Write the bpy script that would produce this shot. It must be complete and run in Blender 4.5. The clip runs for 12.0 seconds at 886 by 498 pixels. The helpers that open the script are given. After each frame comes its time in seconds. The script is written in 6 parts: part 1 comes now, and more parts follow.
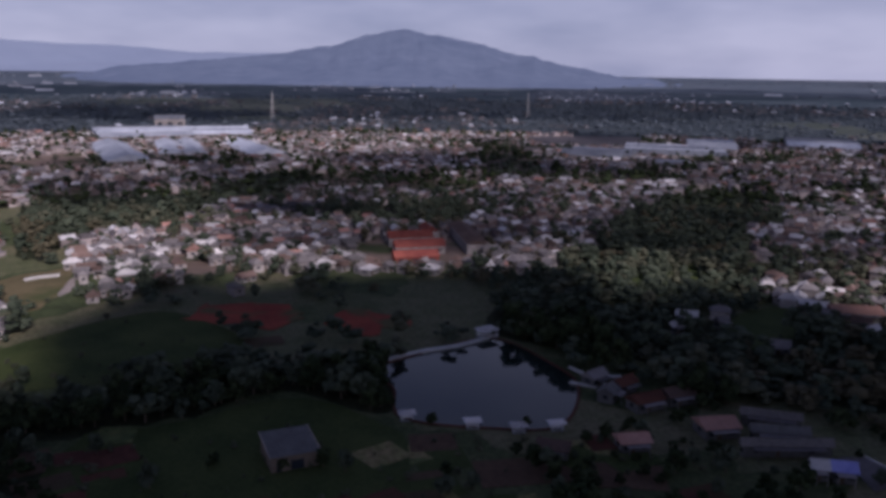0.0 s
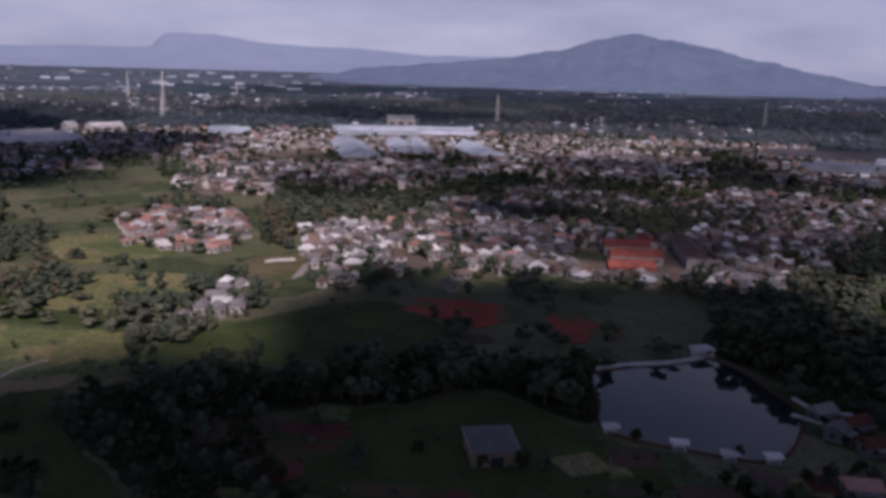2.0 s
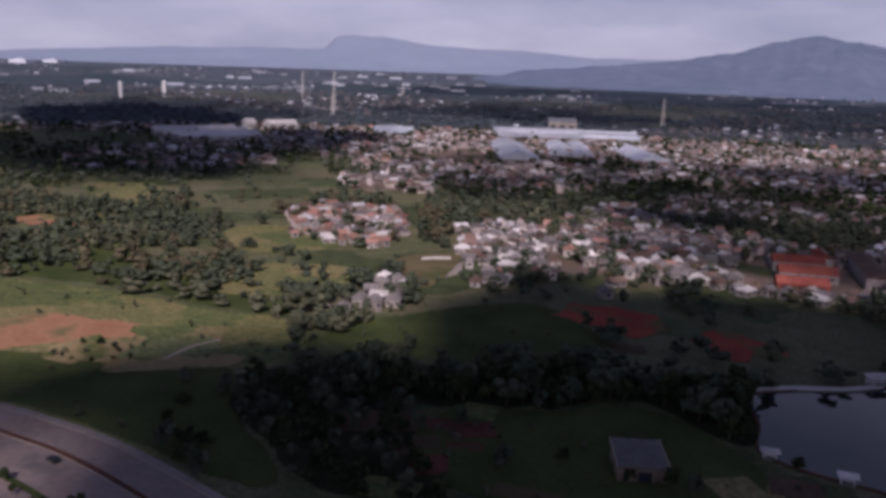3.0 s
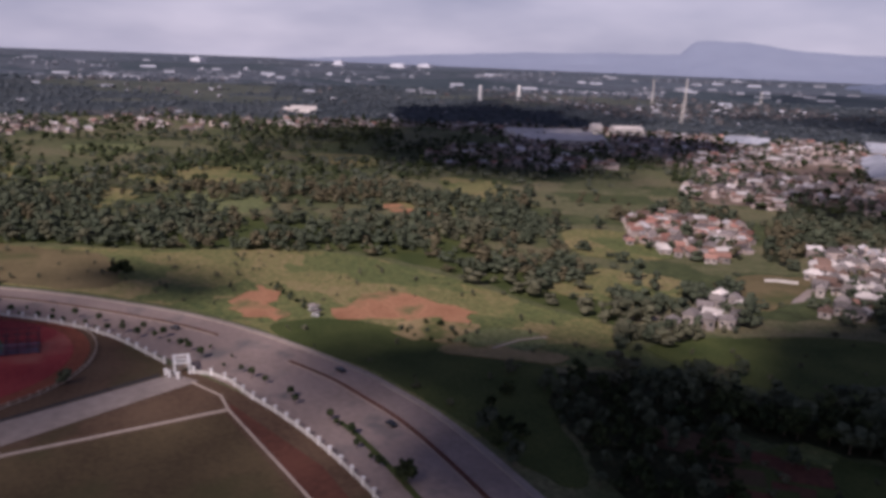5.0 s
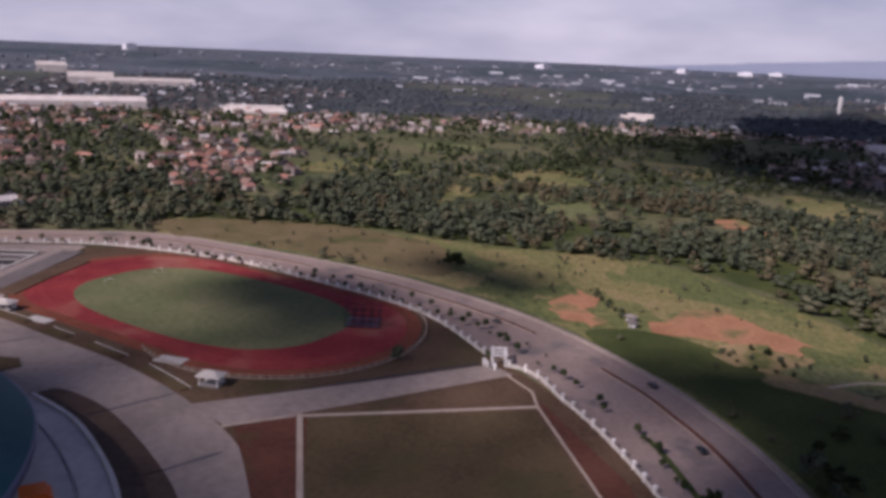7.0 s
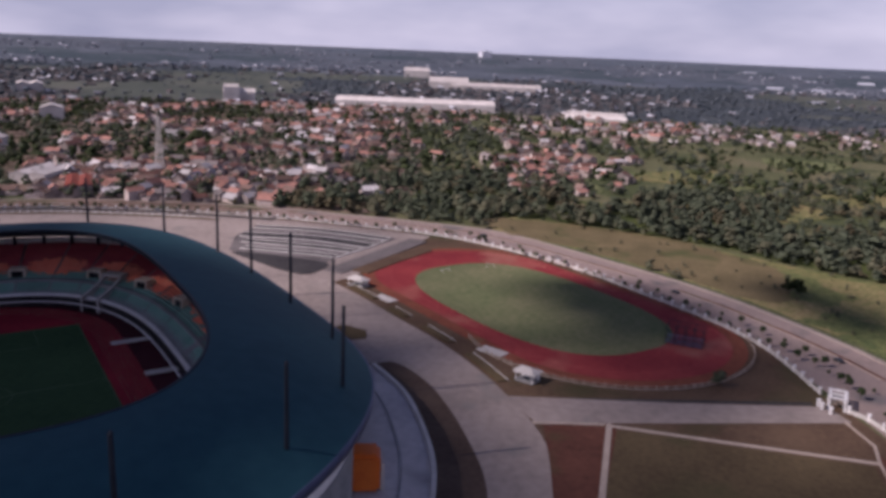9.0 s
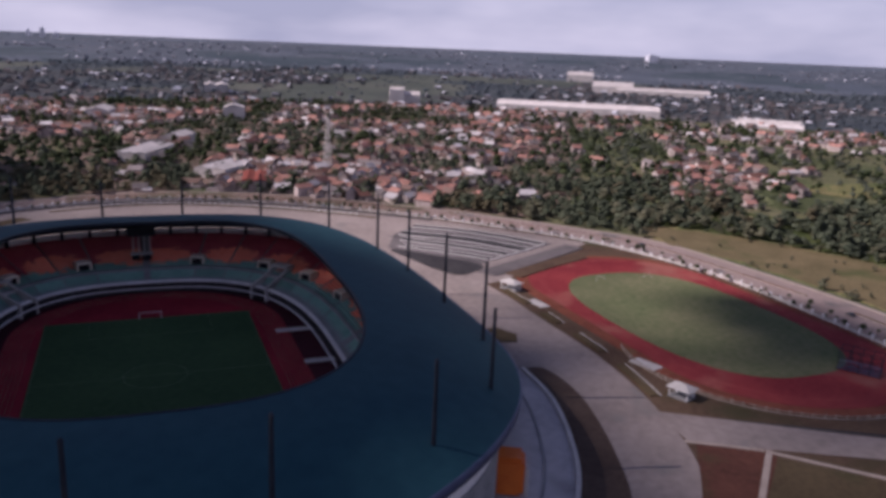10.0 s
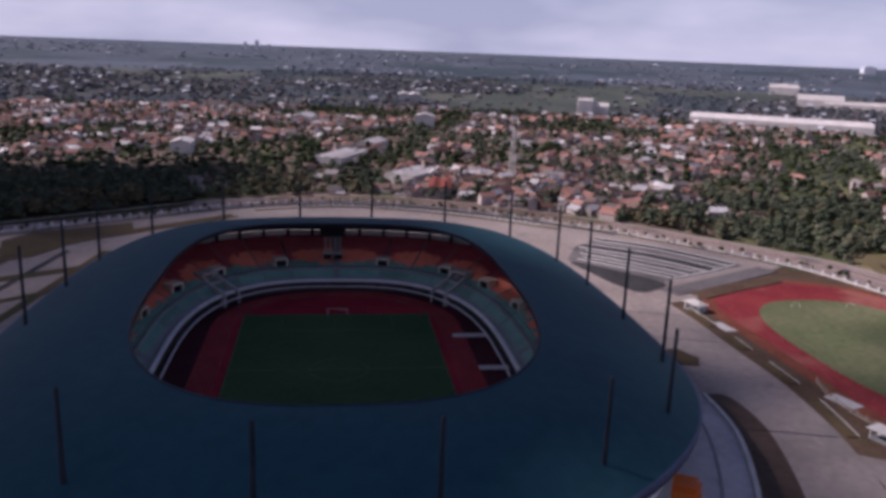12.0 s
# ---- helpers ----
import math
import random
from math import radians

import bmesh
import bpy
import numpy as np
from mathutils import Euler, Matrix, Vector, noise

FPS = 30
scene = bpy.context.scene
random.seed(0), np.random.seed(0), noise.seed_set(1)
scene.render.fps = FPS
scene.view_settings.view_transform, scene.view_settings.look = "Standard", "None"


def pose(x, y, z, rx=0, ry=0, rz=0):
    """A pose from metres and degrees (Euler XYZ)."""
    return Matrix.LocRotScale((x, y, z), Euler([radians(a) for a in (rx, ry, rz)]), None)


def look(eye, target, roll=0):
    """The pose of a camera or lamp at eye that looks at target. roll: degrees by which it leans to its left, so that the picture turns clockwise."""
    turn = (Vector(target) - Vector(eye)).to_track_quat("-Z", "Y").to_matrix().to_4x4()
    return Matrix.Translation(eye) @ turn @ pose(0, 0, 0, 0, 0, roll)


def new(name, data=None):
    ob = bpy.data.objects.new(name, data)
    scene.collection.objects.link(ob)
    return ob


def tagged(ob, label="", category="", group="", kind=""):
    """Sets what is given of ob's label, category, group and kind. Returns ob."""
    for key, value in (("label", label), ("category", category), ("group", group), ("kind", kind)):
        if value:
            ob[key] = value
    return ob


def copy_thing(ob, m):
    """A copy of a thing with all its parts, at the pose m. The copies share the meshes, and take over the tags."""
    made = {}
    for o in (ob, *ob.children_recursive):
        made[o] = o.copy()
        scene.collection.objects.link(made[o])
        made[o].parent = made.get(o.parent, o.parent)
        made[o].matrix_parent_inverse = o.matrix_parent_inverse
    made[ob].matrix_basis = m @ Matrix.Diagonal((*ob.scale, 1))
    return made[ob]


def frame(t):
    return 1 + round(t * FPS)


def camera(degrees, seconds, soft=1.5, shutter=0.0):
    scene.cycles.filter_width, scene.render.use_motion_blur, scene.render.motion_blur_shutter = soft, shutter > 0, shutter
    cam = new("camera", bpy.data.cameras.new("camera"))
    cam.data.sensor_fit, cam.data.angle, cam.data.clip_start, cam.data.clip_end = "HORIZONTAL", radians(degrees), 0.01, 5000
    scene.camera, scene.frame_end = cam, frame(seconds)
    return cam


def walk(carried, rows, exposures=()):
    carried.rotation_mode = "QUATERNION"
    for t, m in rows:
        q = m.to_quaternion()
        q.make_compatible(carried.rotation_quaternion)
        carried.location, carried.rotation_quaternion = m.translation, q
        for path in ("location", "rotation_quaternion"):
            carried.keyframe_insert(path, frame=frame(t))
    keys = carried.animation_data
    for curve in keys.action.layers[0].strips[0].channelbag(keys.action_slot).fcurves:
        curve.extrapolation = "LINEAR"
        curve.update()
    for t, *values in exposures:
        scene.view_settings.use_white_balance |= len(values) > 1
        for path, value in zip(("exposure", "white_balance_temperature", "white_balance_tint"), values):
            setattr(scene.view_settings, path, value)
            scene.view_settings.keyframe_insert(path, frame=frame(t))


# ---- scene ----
# The camera hovers at one place, 100 m over the ground, and turns to its left.
cam = camera(57.33, 12.0, soft=3.8)
EYE = 100.0
ROWS = [  # seconds, yaw, pitch, roll
    (0.0, 0.06, -12.51, 0.87),
    (0.5, 3.09, -12.47, 1.00),
    (1.0, 6.83, -12.46, 1.17),
    (1.5, 10.59, -12.47, 1.43),
    (2.0, 15.48, -12.53, 1.57),
    (2.5, 20.54, -12.61, 1.70),
    (3.0, 26.65, -12.70, 1.95),
    (5.0, 50.51, -13.16, 2.28),
    (5.5, 56.02, -13.27, 2.38),
    (6.0, 61.85, -13.38, 2.45),
    (6.5, 67.48, -13.48, 2.44),
    (7.0, 73.69, -13.58, 2.40),
    (9.0, 97.14, -14.02, 2.46),
    (9.5, 102.41, -14.12, 2.44),
    (10.0, 108.37, -14.21, 2.40),
    (10.5, 113.79, -14.26, 2.37),
    (11.0, 118.49, -14.24, 2.38),
    (11.5, 120.12, -14.12, 2.33),
    (12.0, 121.44, -13.99, 2.24),
]
walk(cam, [(t, pose(0, 0, EYE, 90 + pitch, 0, yaw) @ pose(0, 0, 0, 0, 0, roll)) for t, yaw, pitch, roll in ROWS], exposures=((0.0, -0.36, 5450, 27), (3.0, -0.25, 5760, 29), (5.0, -0.12, 6000, 29), (7.0, 0.0, 5980, 29), (9.0, 0.14, 5910, 29), (12.0, 0.17, 5740, 28)))

# ---- light ----
SUN_AZ, SUN_EL = 205.0, 40.0   # degrees; azimuth counted to the left from +y
SUN_DIR = Vector((-math.sin(radians(SUN_AZ)) * math.cos(radians(SUN_EL)), math.cos(radians(SUN_AZ)) * math.cos(radians(SUN_EL)), math.sin(radians(SUN_EL))))
sun = new("sun", bpy.data.lights.new("sun", "SUN"))
sun.data.energy, sun.data.angle, sun.data.color = 4.85, radians(0.6), (1.0, 0.885, 0.75)
sun.matrix_world = look(SUN_DIR * 100, (0, 0, 0))

world = bpy.data.worlds.new("world")
scene.world = world
world.use_nodes = True
wn, wl = world.node_tree.nodes, world.node_tree.links
wn.clear()


def wnode(kind, **sets):
    n = wn.new(kind)
    for k, v in sets.items():
        n.inputs[k].default_value = v
    return n


w_out, w_bg = wn.new("ShaderNodeOutputWorld"), wn.new("ShaderNodeBackground")
sky = wn.new("ShaderNodeTexSky")
sky.sky_type, sky.sun_disc = "NISHITA", False
sky.sun_elevation, sky.sun_rotation = radians(SUN_EL), radians(-SUN_AZ)
w_sky = wn.new("ShaderNodeVectorMath")
w_sky.operation = "SCALE"
w_sky.inputs["Scale"].default_value = 0.07
wl.new(sky.outputs[0], w_sky.inputs[0])
w_tc = wn.new("ShaderNodeTexCoord")
w_sep = wn.new("ShaderNodeSeparateXYZ")
wl.new(w_tc.outputs["Generated"], w_sep.inputs[0])
w_map = wn.new("ShaderNodeMapping")
w_map.inputs["Scale"].default_value = (2.0, 2.0, 7.0)
wl.new(w_tc.outputs["Generated"], w_map.inputs[0])
w_noise = wnode("ShaderNodeTexNoise", Scale=1.7, Detail=4.0, Roughness=0.5)
wl.new(w_map.outputs[0], w_noise.inputs["Vector"])
w_ramp = wn.new("ShaderNodeValToRGB")   # grey to white cloud
w_ramp.color_ramp.elements[0].position, w_ramp.color_ramp.elements[0].color = 0.34, (0.375, 0.39, 0.475, 1)
w_ramp.color_ramp.elements[1].position, w_ramp.color_ramp.elements[1].color = 0.68, (0.675, 0.655, 0.70, 1)
wl.new(w_noise.outputs[0], w_ramp.inputs[0])
w_high = wn.new("ShaderNodeMapRange")   # the deck turns darker and bluer towards the zenith
w_high.inputs["From Min"].default_value, w_high.inputs["From Max"].default_value = 0.03, 0.6
wl.new(w_sep.outputs[2], w_high.inputs[0])
w_cl = wn.new("ShaderNodeMix")
w_cl.data_type = "RGBA"
wl.new(w_high.outputs[0], w_cl.inputs["Factor"])
wl.new(w_ramp.outputs[0], w_cl.inputs["A"])
w_cl.inputs["B"].default_value = (0.074, 0.094, 0.175, 1)
w_mix = wn.new("ShaderNodeMix")
w_mix.data_type = "RGBA"
w_mix.inputs["Factor"].default_value = 0.86
wl.new(w_sky.outputs[0], w_mix.inputs["A"])
wl.new(w_cl.outputs["Result"], w_mix.inputs["B"])
wl.new(w_mix.outputs["Result"], w_bg.inputs["Color"])
wl.new(w_bg.outputs[0], w_out.inputs[0])
w_bg.inputs["Strength"].default_value = 1.0


# ---- materials ----
def material(name, dark, light, scale=0.5, rough=0.85, fine=0.0, bump=0.0, metal=0.0, vary=0.0, stain=None, glow=None, island=0.0, spec=None):
    """A surface between two colours at a coarse and a fine scale; vary: brightness that differs from object to object, island: from piece to piece."""
    m = bpy.data.materials.new(name)
    m.use_nodes = True
    n, l = m.node_tree.nodes, m.node_tree.links
    b = n["Principled BSDF"]
    b.inputs["Roughness"].default_value, b.inputs["Metallic"].default_value = rough, metal
    b.inputs["Specular IOR Level"].default_value = spec if spec is not None else (0.06 if rough >= 0.8 else 0.3)
    tc = n.new("ShaderNodeNewGeometry")
    big = n.new("ShaderNodeTexNoise")
    big.inputs["Scale"].default_value, big.inputs["Detail"].default_value = scale, 4.0
    l.new(tc.outputs["Position"], big.inputs["Vector"])
    small = n.new("ShaderNodeTexNoise")
    small.inputs["Scale"].default_value, small.inputs["Detail"].default_value = (fine or scale * 9), 3.0
    l.new(tc.outputs["Position"], small.inputs["Vector"])
    add = n.new("ShaderNodeMath")
    add.operation = "MULTIPLY_ADD"
    add.inputs[1].default_value = 0.45
    l.new(small.outputs[0], add.inputs[0])
    half = n.new("ShaderNodeMath")
    half.operation = "MULTIPLY"
    half.inputs[1].default_value = 0.55
    l.new(big.outputs[0], half.inputs[0])
    l.new(half.outputs[0], add.inputs[2])
    ramp = n.new("ShaderNodeValToRGB")
    ramp.color_ramp.elements[0].position, ramp.color_ramp.elements[0].color = 0.36, (*dark, 1)
    ramp.color_ramp.elements[1].position, ramp.color_ramp.elements[1].color = 0.64, (*light, 1)
    l.new(add.outputs[0], ramp.inputs[0])
    colour = ramp.outputs[0]
    if stain:
        st = n.new("ShaderNodeTexNoise")
        st.inputs["Scale"].default_value, st.inputs["Detail"].default_value = stain[1], 5.0
        l.new(tc.outputs["Position"], st.inputs["Vector"])
        sr = n.new("ShaderNodeMapRange")
        sr.inputs["From Min"].default_value, sr.inputs["From Max"].default_value = stain[2], stain[2] + 0.12
        l.new(st.outputs[0], sr.inputs[0])
        mx = n.new("ShaderNodeMix")
        mx.data_type = "RGBA"
        l.new(sr.outputs[0], mx.inputs["Factor"])
        l.new(colour, mx.inputs["A"])
        mx.inputs["B"].default_value = (*stain[0], 1)
        colour = mx.outputs["Result"]
    if vary or island:
        hv = n.new("ShaderNodeHueSaturation")
        rnd = tc.outputs["Random Per Island"]
        if vary:
            oi = n.new("ShaderNodeObjectInfo")
            rnd = oi.outputs["Random"]
        vr = n.new("ShaderNodeMapRange")
        k = vary or island
        vr.inputs["To Min"].default_value, vr.inputs["To Max"].default_value = 1 - k, 1 + k
        l.new(rnd, vr.inputs[0])
        l.new(vr.outputs[0], hv.inputs["Value"])
        l.new(colour, hv.inputs["Color"])
        colour = hv.outputs[0]
    l.new(colour, b.inputs["Base Color"])
    if glow:
        b.inputs["Emission Color"].default_value, b.inputs["Emission Strength"].default_value = (*glow[0], 1), glow[1]
    if bump:
        bp = n.new("ShaderNodeBump")
        bp.inputs["Strength"].default_value, bp.inputs["Distance"].default_value = 0.6, bump
        l.new(small.outputs[0], bp.inputs["Height"])
        l.new(bp.outputs[0], b.inputs["Normal"])
    return m


def land_material(name, colours, cell, patch=0.6):
    """Fields and scrub: cells of a few colours, broken up by noise."""
    m = bpy.data.materials.new(name)
    m.use_nodes = True
    n, l = m.node_tree.nodes, m.node_tree.links
    b = n["Principled BSDF"]
    b.inputs["Roughness"].default_value, b.inputs["Specular IOR Level"].default_value = 0.95, 0.1
    g = n.new("ShaderNodeNewGeometry")
    warp = n.new("ShaderNodeTexNoise")
    warp.inputs["Scale"].default_value, warp.inputs["Detail"].default_value = 1.6 / cell, 3.0
    l.new(g.outputs["Position"], warp.inputs["Vector"])
    vm = n.new("ShaderNodeVectorMath")
    vm.operation = "MULTIPLY_ADD"
    vm.inputs[1].default_value = (cell * 0.9,) * 3
    l.new(warp.outputs["Color"], vm.inputs[0])
    l.new(g.outputs["Position"], vm.inputs[2])
    vo = n.new("ShaderNodeTexVoronoi")
    vo.inputs["Scale"].default_value = 1.0 / cell
    l.new(vm.outputs[0], vo.inputs["Vector"])
    sp = n.new("ShaderNodeSeparateColor")
    l.new(vo.outputs["Color"], sp.inputs[0])
    no = n.new("ShaderNodeTexNoise")
    no.inputs["Scale"].default_value, no.inputs["Detail"].default_value = 6.0 / cell, 6.0
    l.new(g.outputs["Position"], no.inputs["Vector"])
    ad = n.new("ShaderNodeMath")
    ad.operation = "MULTIPLY_ADD"
    ad.inputs[1].default_value = 0.9
    l.new(no.outputs[0], ad.inputs[0])
    hf = n.new("ShaderNodeMath")
    hf.operation = "MULTIPLY_ADD"
    hf.inputs[1].default_value, hf.inputs[2].default_value = patch, 0.08 - patch / 2
    l.new(sp.outputs[0], hf.inputs[0])
    l.new(hf.outputs[0], ad.inputs[2])
    ramp = n.new("ShaderNodeValToRGB")
    els = ramp.color_ramp.elements
    for i, c in enumerate(colours):
        e = els[i] if i < 2 else els.new(1.0)
        e.position, e.color = 0.1 + 0.8 * i / (len(colours) - 1), (*c, 1)
    l.new(ad.outputs[0], ramp.inputs[0])
    fine = n.new("ShaderNodeTexNoise")
    fine.inputs["Scale"].default_value, fine.inputs["Detail"].default_value = 0.6, 5.0
    l.new(g.outputs["Position"], fine.inputs["Vector"])
    fr = n.new("ShaderNodeMapRange")
    fr.inputs["From Min"].default_value, fr.inputs["From Max"].default_value = 0.3, 0.7
    fr.inputs["To Min"].default_value, fr.inputs["To Max"].default_value = 0.65, 1.35
    l.new(fine.outputs[0], fr.inputs[0])
    hv = n.new("ShaderNodeHueSaturation")
    l.new(fr.outputs[0], hv.inputs["Value"])
    l.new(ramp.outputs[0], hv.inputs["Color"])
    l.new(hv.outputs[0], b.inputs["Base Color"])
    return m


M_LAND = land_material("scrubland", [(0.036, 0.046, 0.021), (0.066, 0.080, 0.034), (0.104, 0.107, 0.054), (0.145, 0.128, 0.074)], 55)
# Far ground: haze is painted in, bluer and paler with distance.
M_MIDWOOD = land_material("hazed_woodland_floor", [(0.034, 0.044, 0.053), (0.048, 0.059, 0.067), (0.067, 0.078, 0.083)], 90)
M_MIDFIELD = land_material("hazed_fields", [(0.050, 0.060, 0.052), (0.070, 0.080, 0.066), (0.100, 0.104, 0.086)], 120)
M_MIDTOWN = land_material("hazed_town_earth", [(0.040, 0.044, 0.046), (0.058, 0.060, 0.062), (0.090, 0.088, 0.088)], 60)
M_FARWOOD = land_material("hazier_woodland", [(0.034, 0.050, 0.060), (0.047, 0.063, 0.075), (0.064, 0.080, 0.092)], 150)
M_FARFIELD = land_material("hazier_fields", [(0.062, 0.076, 0.096), (0.078, 0.092, 0.114), (0.100, 0.112, 0.134)], 240)
M_FARTOWN = land_material("hazier_town", [(0.052, 0.065, 0.082), (0.072, 0.084, 0.102), (0.110, 0.120, 0.140)], 70)
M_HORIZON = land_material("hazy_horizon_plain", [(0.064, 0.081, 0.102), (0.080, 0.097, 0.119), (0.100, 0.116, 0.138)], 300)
M_GRASS = land_material("meadow_grass", [(0.062, 0.084, 0.032), (0.104, 0.120, 0.045), (0.168, 0.154, 0.064), (0.235, 0.180, 0.092)], 24, 0.46)
M_PALEGREEN = land_material("pale_field_grass", [(0.085, 0.106, 0.044), (0.125, 0.142, 0.062), (0.16, 0.16, 0.08)], 20, 0.2)
# Very dark ground for the gaps between trees.
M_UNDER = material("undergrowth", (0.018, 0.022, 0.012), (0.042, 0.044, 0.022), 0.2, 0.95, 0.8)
# Open ground lying in shade; the mauve of that shade is its colour.
M_MAUVE = material("shaded_mauve_ground", (0.085, 0.078, 0.082), (0.130, 0.116, 0.118), 0.02, 0.95, 0.3)
M_DARKGRASS = material("deep_grass", (0.036, 0.052, 0.018), (0.075, 0.088, 0.03), 0.06, 0.95, 0.8)
M_BROWNFIELD = material("dry_brown_grass", (0.074, 0.047, 0.032), (0.124, 0.083, 0.054), 0.05, 0.95, 0.6, stain=((0.056, 0.054, 0.026), 0.02, 0.55))
M_REDSOIL = material("red_soil", (0.13, 0.045, 0.03), (0.22, 0.075, 0.045), 0.05, 0.95, 0.5, stain=((0.15, 0.12, 0.06), 0.04, 0.6))
M_DARKRED = material("dark_red_soil", (0.19, 0.045, 0.032), (0.31, 0.08, 0.048), 0.05, 0.95, 0.5, stain=((0.11, 0.095, 0.045), 0.06, 0.53))
M_TOWN = material("town_earth", (0.115, 0.084, 0.066), (0.215, 0.160, 0.130), 0.02, 0.95, 0.12, stain=((0.055, 0.065, 0.03), 0.03, 0.5))
M_HALLROOF = material("dull_pale_sheet", (0.20, 0.215, 0.25), (0.40, 0.41, 0.44), 0.03, 0.6, 0.2, vary=0.6)
M_TANSOIL = material("orange_bare_soil", (0.25, 0.125, 0.07), (0.38, 0.20, 0.115), 0.06, 0.95, 0.6, stain=((0.15, 0.13, 0.06), 0.06, 0.54))
M_DRYGRASS = material("dry_meadow_grass", (0.098, 0.082, 0.042), (0.165, 0.130, 0.070), 0.05, 0.95, 0.6, stain=((0.075, 0.080, 0.034), 0.03, 0.55))
M_DRYSOIL = material("dry_tan_earth", (0.20, 0.155, 0.075), (0.30, 0.23, 0.12), 0.06, 0.95, 0.6, stain=((0.10, 0.11, 0.04), 0.08, 0.5))
M_PAVE = material("pale_concrete_paving", (0.215, 0.18, 0.16), (0.32, 0.268, 0.24), 0.035, 0.8, 0.35, stain=((0.20, 0.18, 0.165), 0.05, 0.6))
M_PALEPAVE = material("light_apron_concrete", (0.38, 0.36, 0.36), (0.52, 0.50, 0.49), 0.05, 0.8, 0.4, stain=((0.30, 0.285, 0.28), 0.05, 0.6))
M_ROAD = material("worn_road_surface", (0.205, 0.160, 0.142), (0.290, 0.228, 0.204), 0.04, 0.85, 0.5, stain=((0.145, 0.13, 0.126), 0.07, 0.56))
M_ASPHALT = material("dark_asphalt", (0.036, 0.034, 0.036), (0.066, 0.062, 0.062), 0.08, 0.9, 0.6)
M_PATH = material("tan_concrete_path", (0.31, 0.255, 0.21), (0.43, 0.36, 0.30), 0.2, 0.85, 1.2)
M_LOT = material("worn_grey_asphalt", (0.115, 0.102, 0.100), (0.175, 0.155, 0.150), 0.06, 0.85, 0.5, stain=((0.09, 0.082, 0.08), 0.05, 0.56))
M_KERB = material("light_concrete", (0.42, 0.40, 0.37), (0.58, 0.55, 0.51), 0.2, 0.8, 1.5)
M_WHITE = material("white_paint", (0.62, 0.61, 0.59), (0.80, 0.79, 0.77), 0.15, 0.6, 1.0, vary=0.08)
M_CREAM = material("cream_paint", (0.66, 0.56, 0.42), (0.82, 0.72, 0.58), 0.15, 0.6, 1.0, vary=0.08)
M_TRACK = material("red_running_track", (0.165, 0.021, 0.027), (0.262, 0.045, 0.044), 0.05, 0.85, 0.6, stain=((0.27, 0.100, 0.077), 0.03, 0.55))
M_FADED = material("faded_red_line", (0.30, 0.07, 0.06), (0.42, 0.13, 0.11), 0.2, 0.85, 0.9)
M_REDBROWN = material("dark_reddish_earth", (0.078, 0.035, 0.026), (0.130, 0.056, 0.039), 0.05, 0.95, 0.5, stain=((0.07, 0.06, 0.03), 0.04, 0.57))
M_STRACK = material("stadium_track_rubber", (0.17, 0.015, 0.024), (0.29, 0.028, 0.038), 0.05, 0.85, 0.6)
M_LINE = material("worn_line_paint", (0.10, 0.14, 0.08), (0.20, 0.24, 0.16), 0.1, 0.9, 0.9)
M_TURF = material("pitch_turf", (0.03, 0.065, 0.028), (0.05, 0.095, 0.04), 0.04, 0.95, 0.5)
M_FIELD = material("dull_field_grass", (0.070, 0.051, 0.030), (0.112, 0.084, 0.046), 0.05, 0.95, 0.6, stain=((0.064, 0.062, 0.029), 0.02, 0.55))
M_VERGE = material("dry_brown_verge", (0.064, 0.045, 0.036), (0.100, 0.072, 0.056), 0.08, 0.95, 0.6)
M_DRYTURF = material("worn_pitch_turf", (0.086, 0.112, 0.050), (0.165, 0.160, 0.086), 0.03, 0.95, 0.4)
M_ROOF = material("blue_metal_roof", (0.015, 0.056, 0.074), (0.023, 0.076, 0.093), 0.02, 0.7, 0.25, metal=0.0, spec=0.07)
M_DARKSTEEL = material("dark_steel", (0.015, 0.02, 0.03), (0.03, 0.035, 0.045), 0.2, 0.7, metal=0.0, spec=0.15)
M_SEAT_GREEN = material("green_seats", (0.14, 0.29, 0.24), (0.23, 0.39, 0.33), 0.15, 0.6, 1.2, vary=0.2)
M_SEAT_ORANGE = material("orange_seats", (0.80, 0.20, 0.12), (0.90, 0.34, 0.22), 0.15, 0.6, 1.2, vary=0.2)
M_SEAT_RED = material("dark_red_seats", (0.36, 0.055, 0.075), (0.50, 0.10, 0.11), 0.15, 0.6, 1.2, vary=0.2)
M_CONC = material("grey_concrete", (0.20, 0.20, 0.205), (0.31, 0.31, 0.31), 0.1, 0.85, 0.9)
# Dark blue with the shade below the rim in its colour; benches share it.
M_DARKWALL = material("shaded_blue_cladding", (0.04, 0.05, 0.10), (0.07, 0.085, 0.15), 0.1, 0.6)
M_ORANGE = material("orange_cladding", (0.60, 0.125, 0.018), (0.74, 0.19, 0.028), 0.2, 0.5)
M_APRON = material("dark_maroon_apron", (0.040, 0.013, 0.017), (0.070, 0.021, 0.026), 0.08, 0.9, 0.6)
# Scoreboard screen, and the black that stands for shade inside openings.
M_BLACK = material("black_screen_and_insides", (0.008, 0.009, 0.012), (0.015, 0.016, 0.02), 0.5, 0.3)
# Leaf green with a little blue mixed in for haze.
M_LEAF = material("broadleaf_foliage", (0.040, 0.052, 0.034), (0.082, 0.094, 0.060), 0.08, 0.8, 0.5, island=0.2)
M_DEEPLEAF = material("deep_green_foliage", (0.014, 0.023, 0.011), (0.046, 0.056, 0.024), 0.12, 0.8, 0.9, island=0.4)
M_LEAF2 = material("olive_foliage", (0.058, 0.064, 0.040), (0.110, 0.108, 0.068), 0.08, 0.8, 0.5, island=0.2)
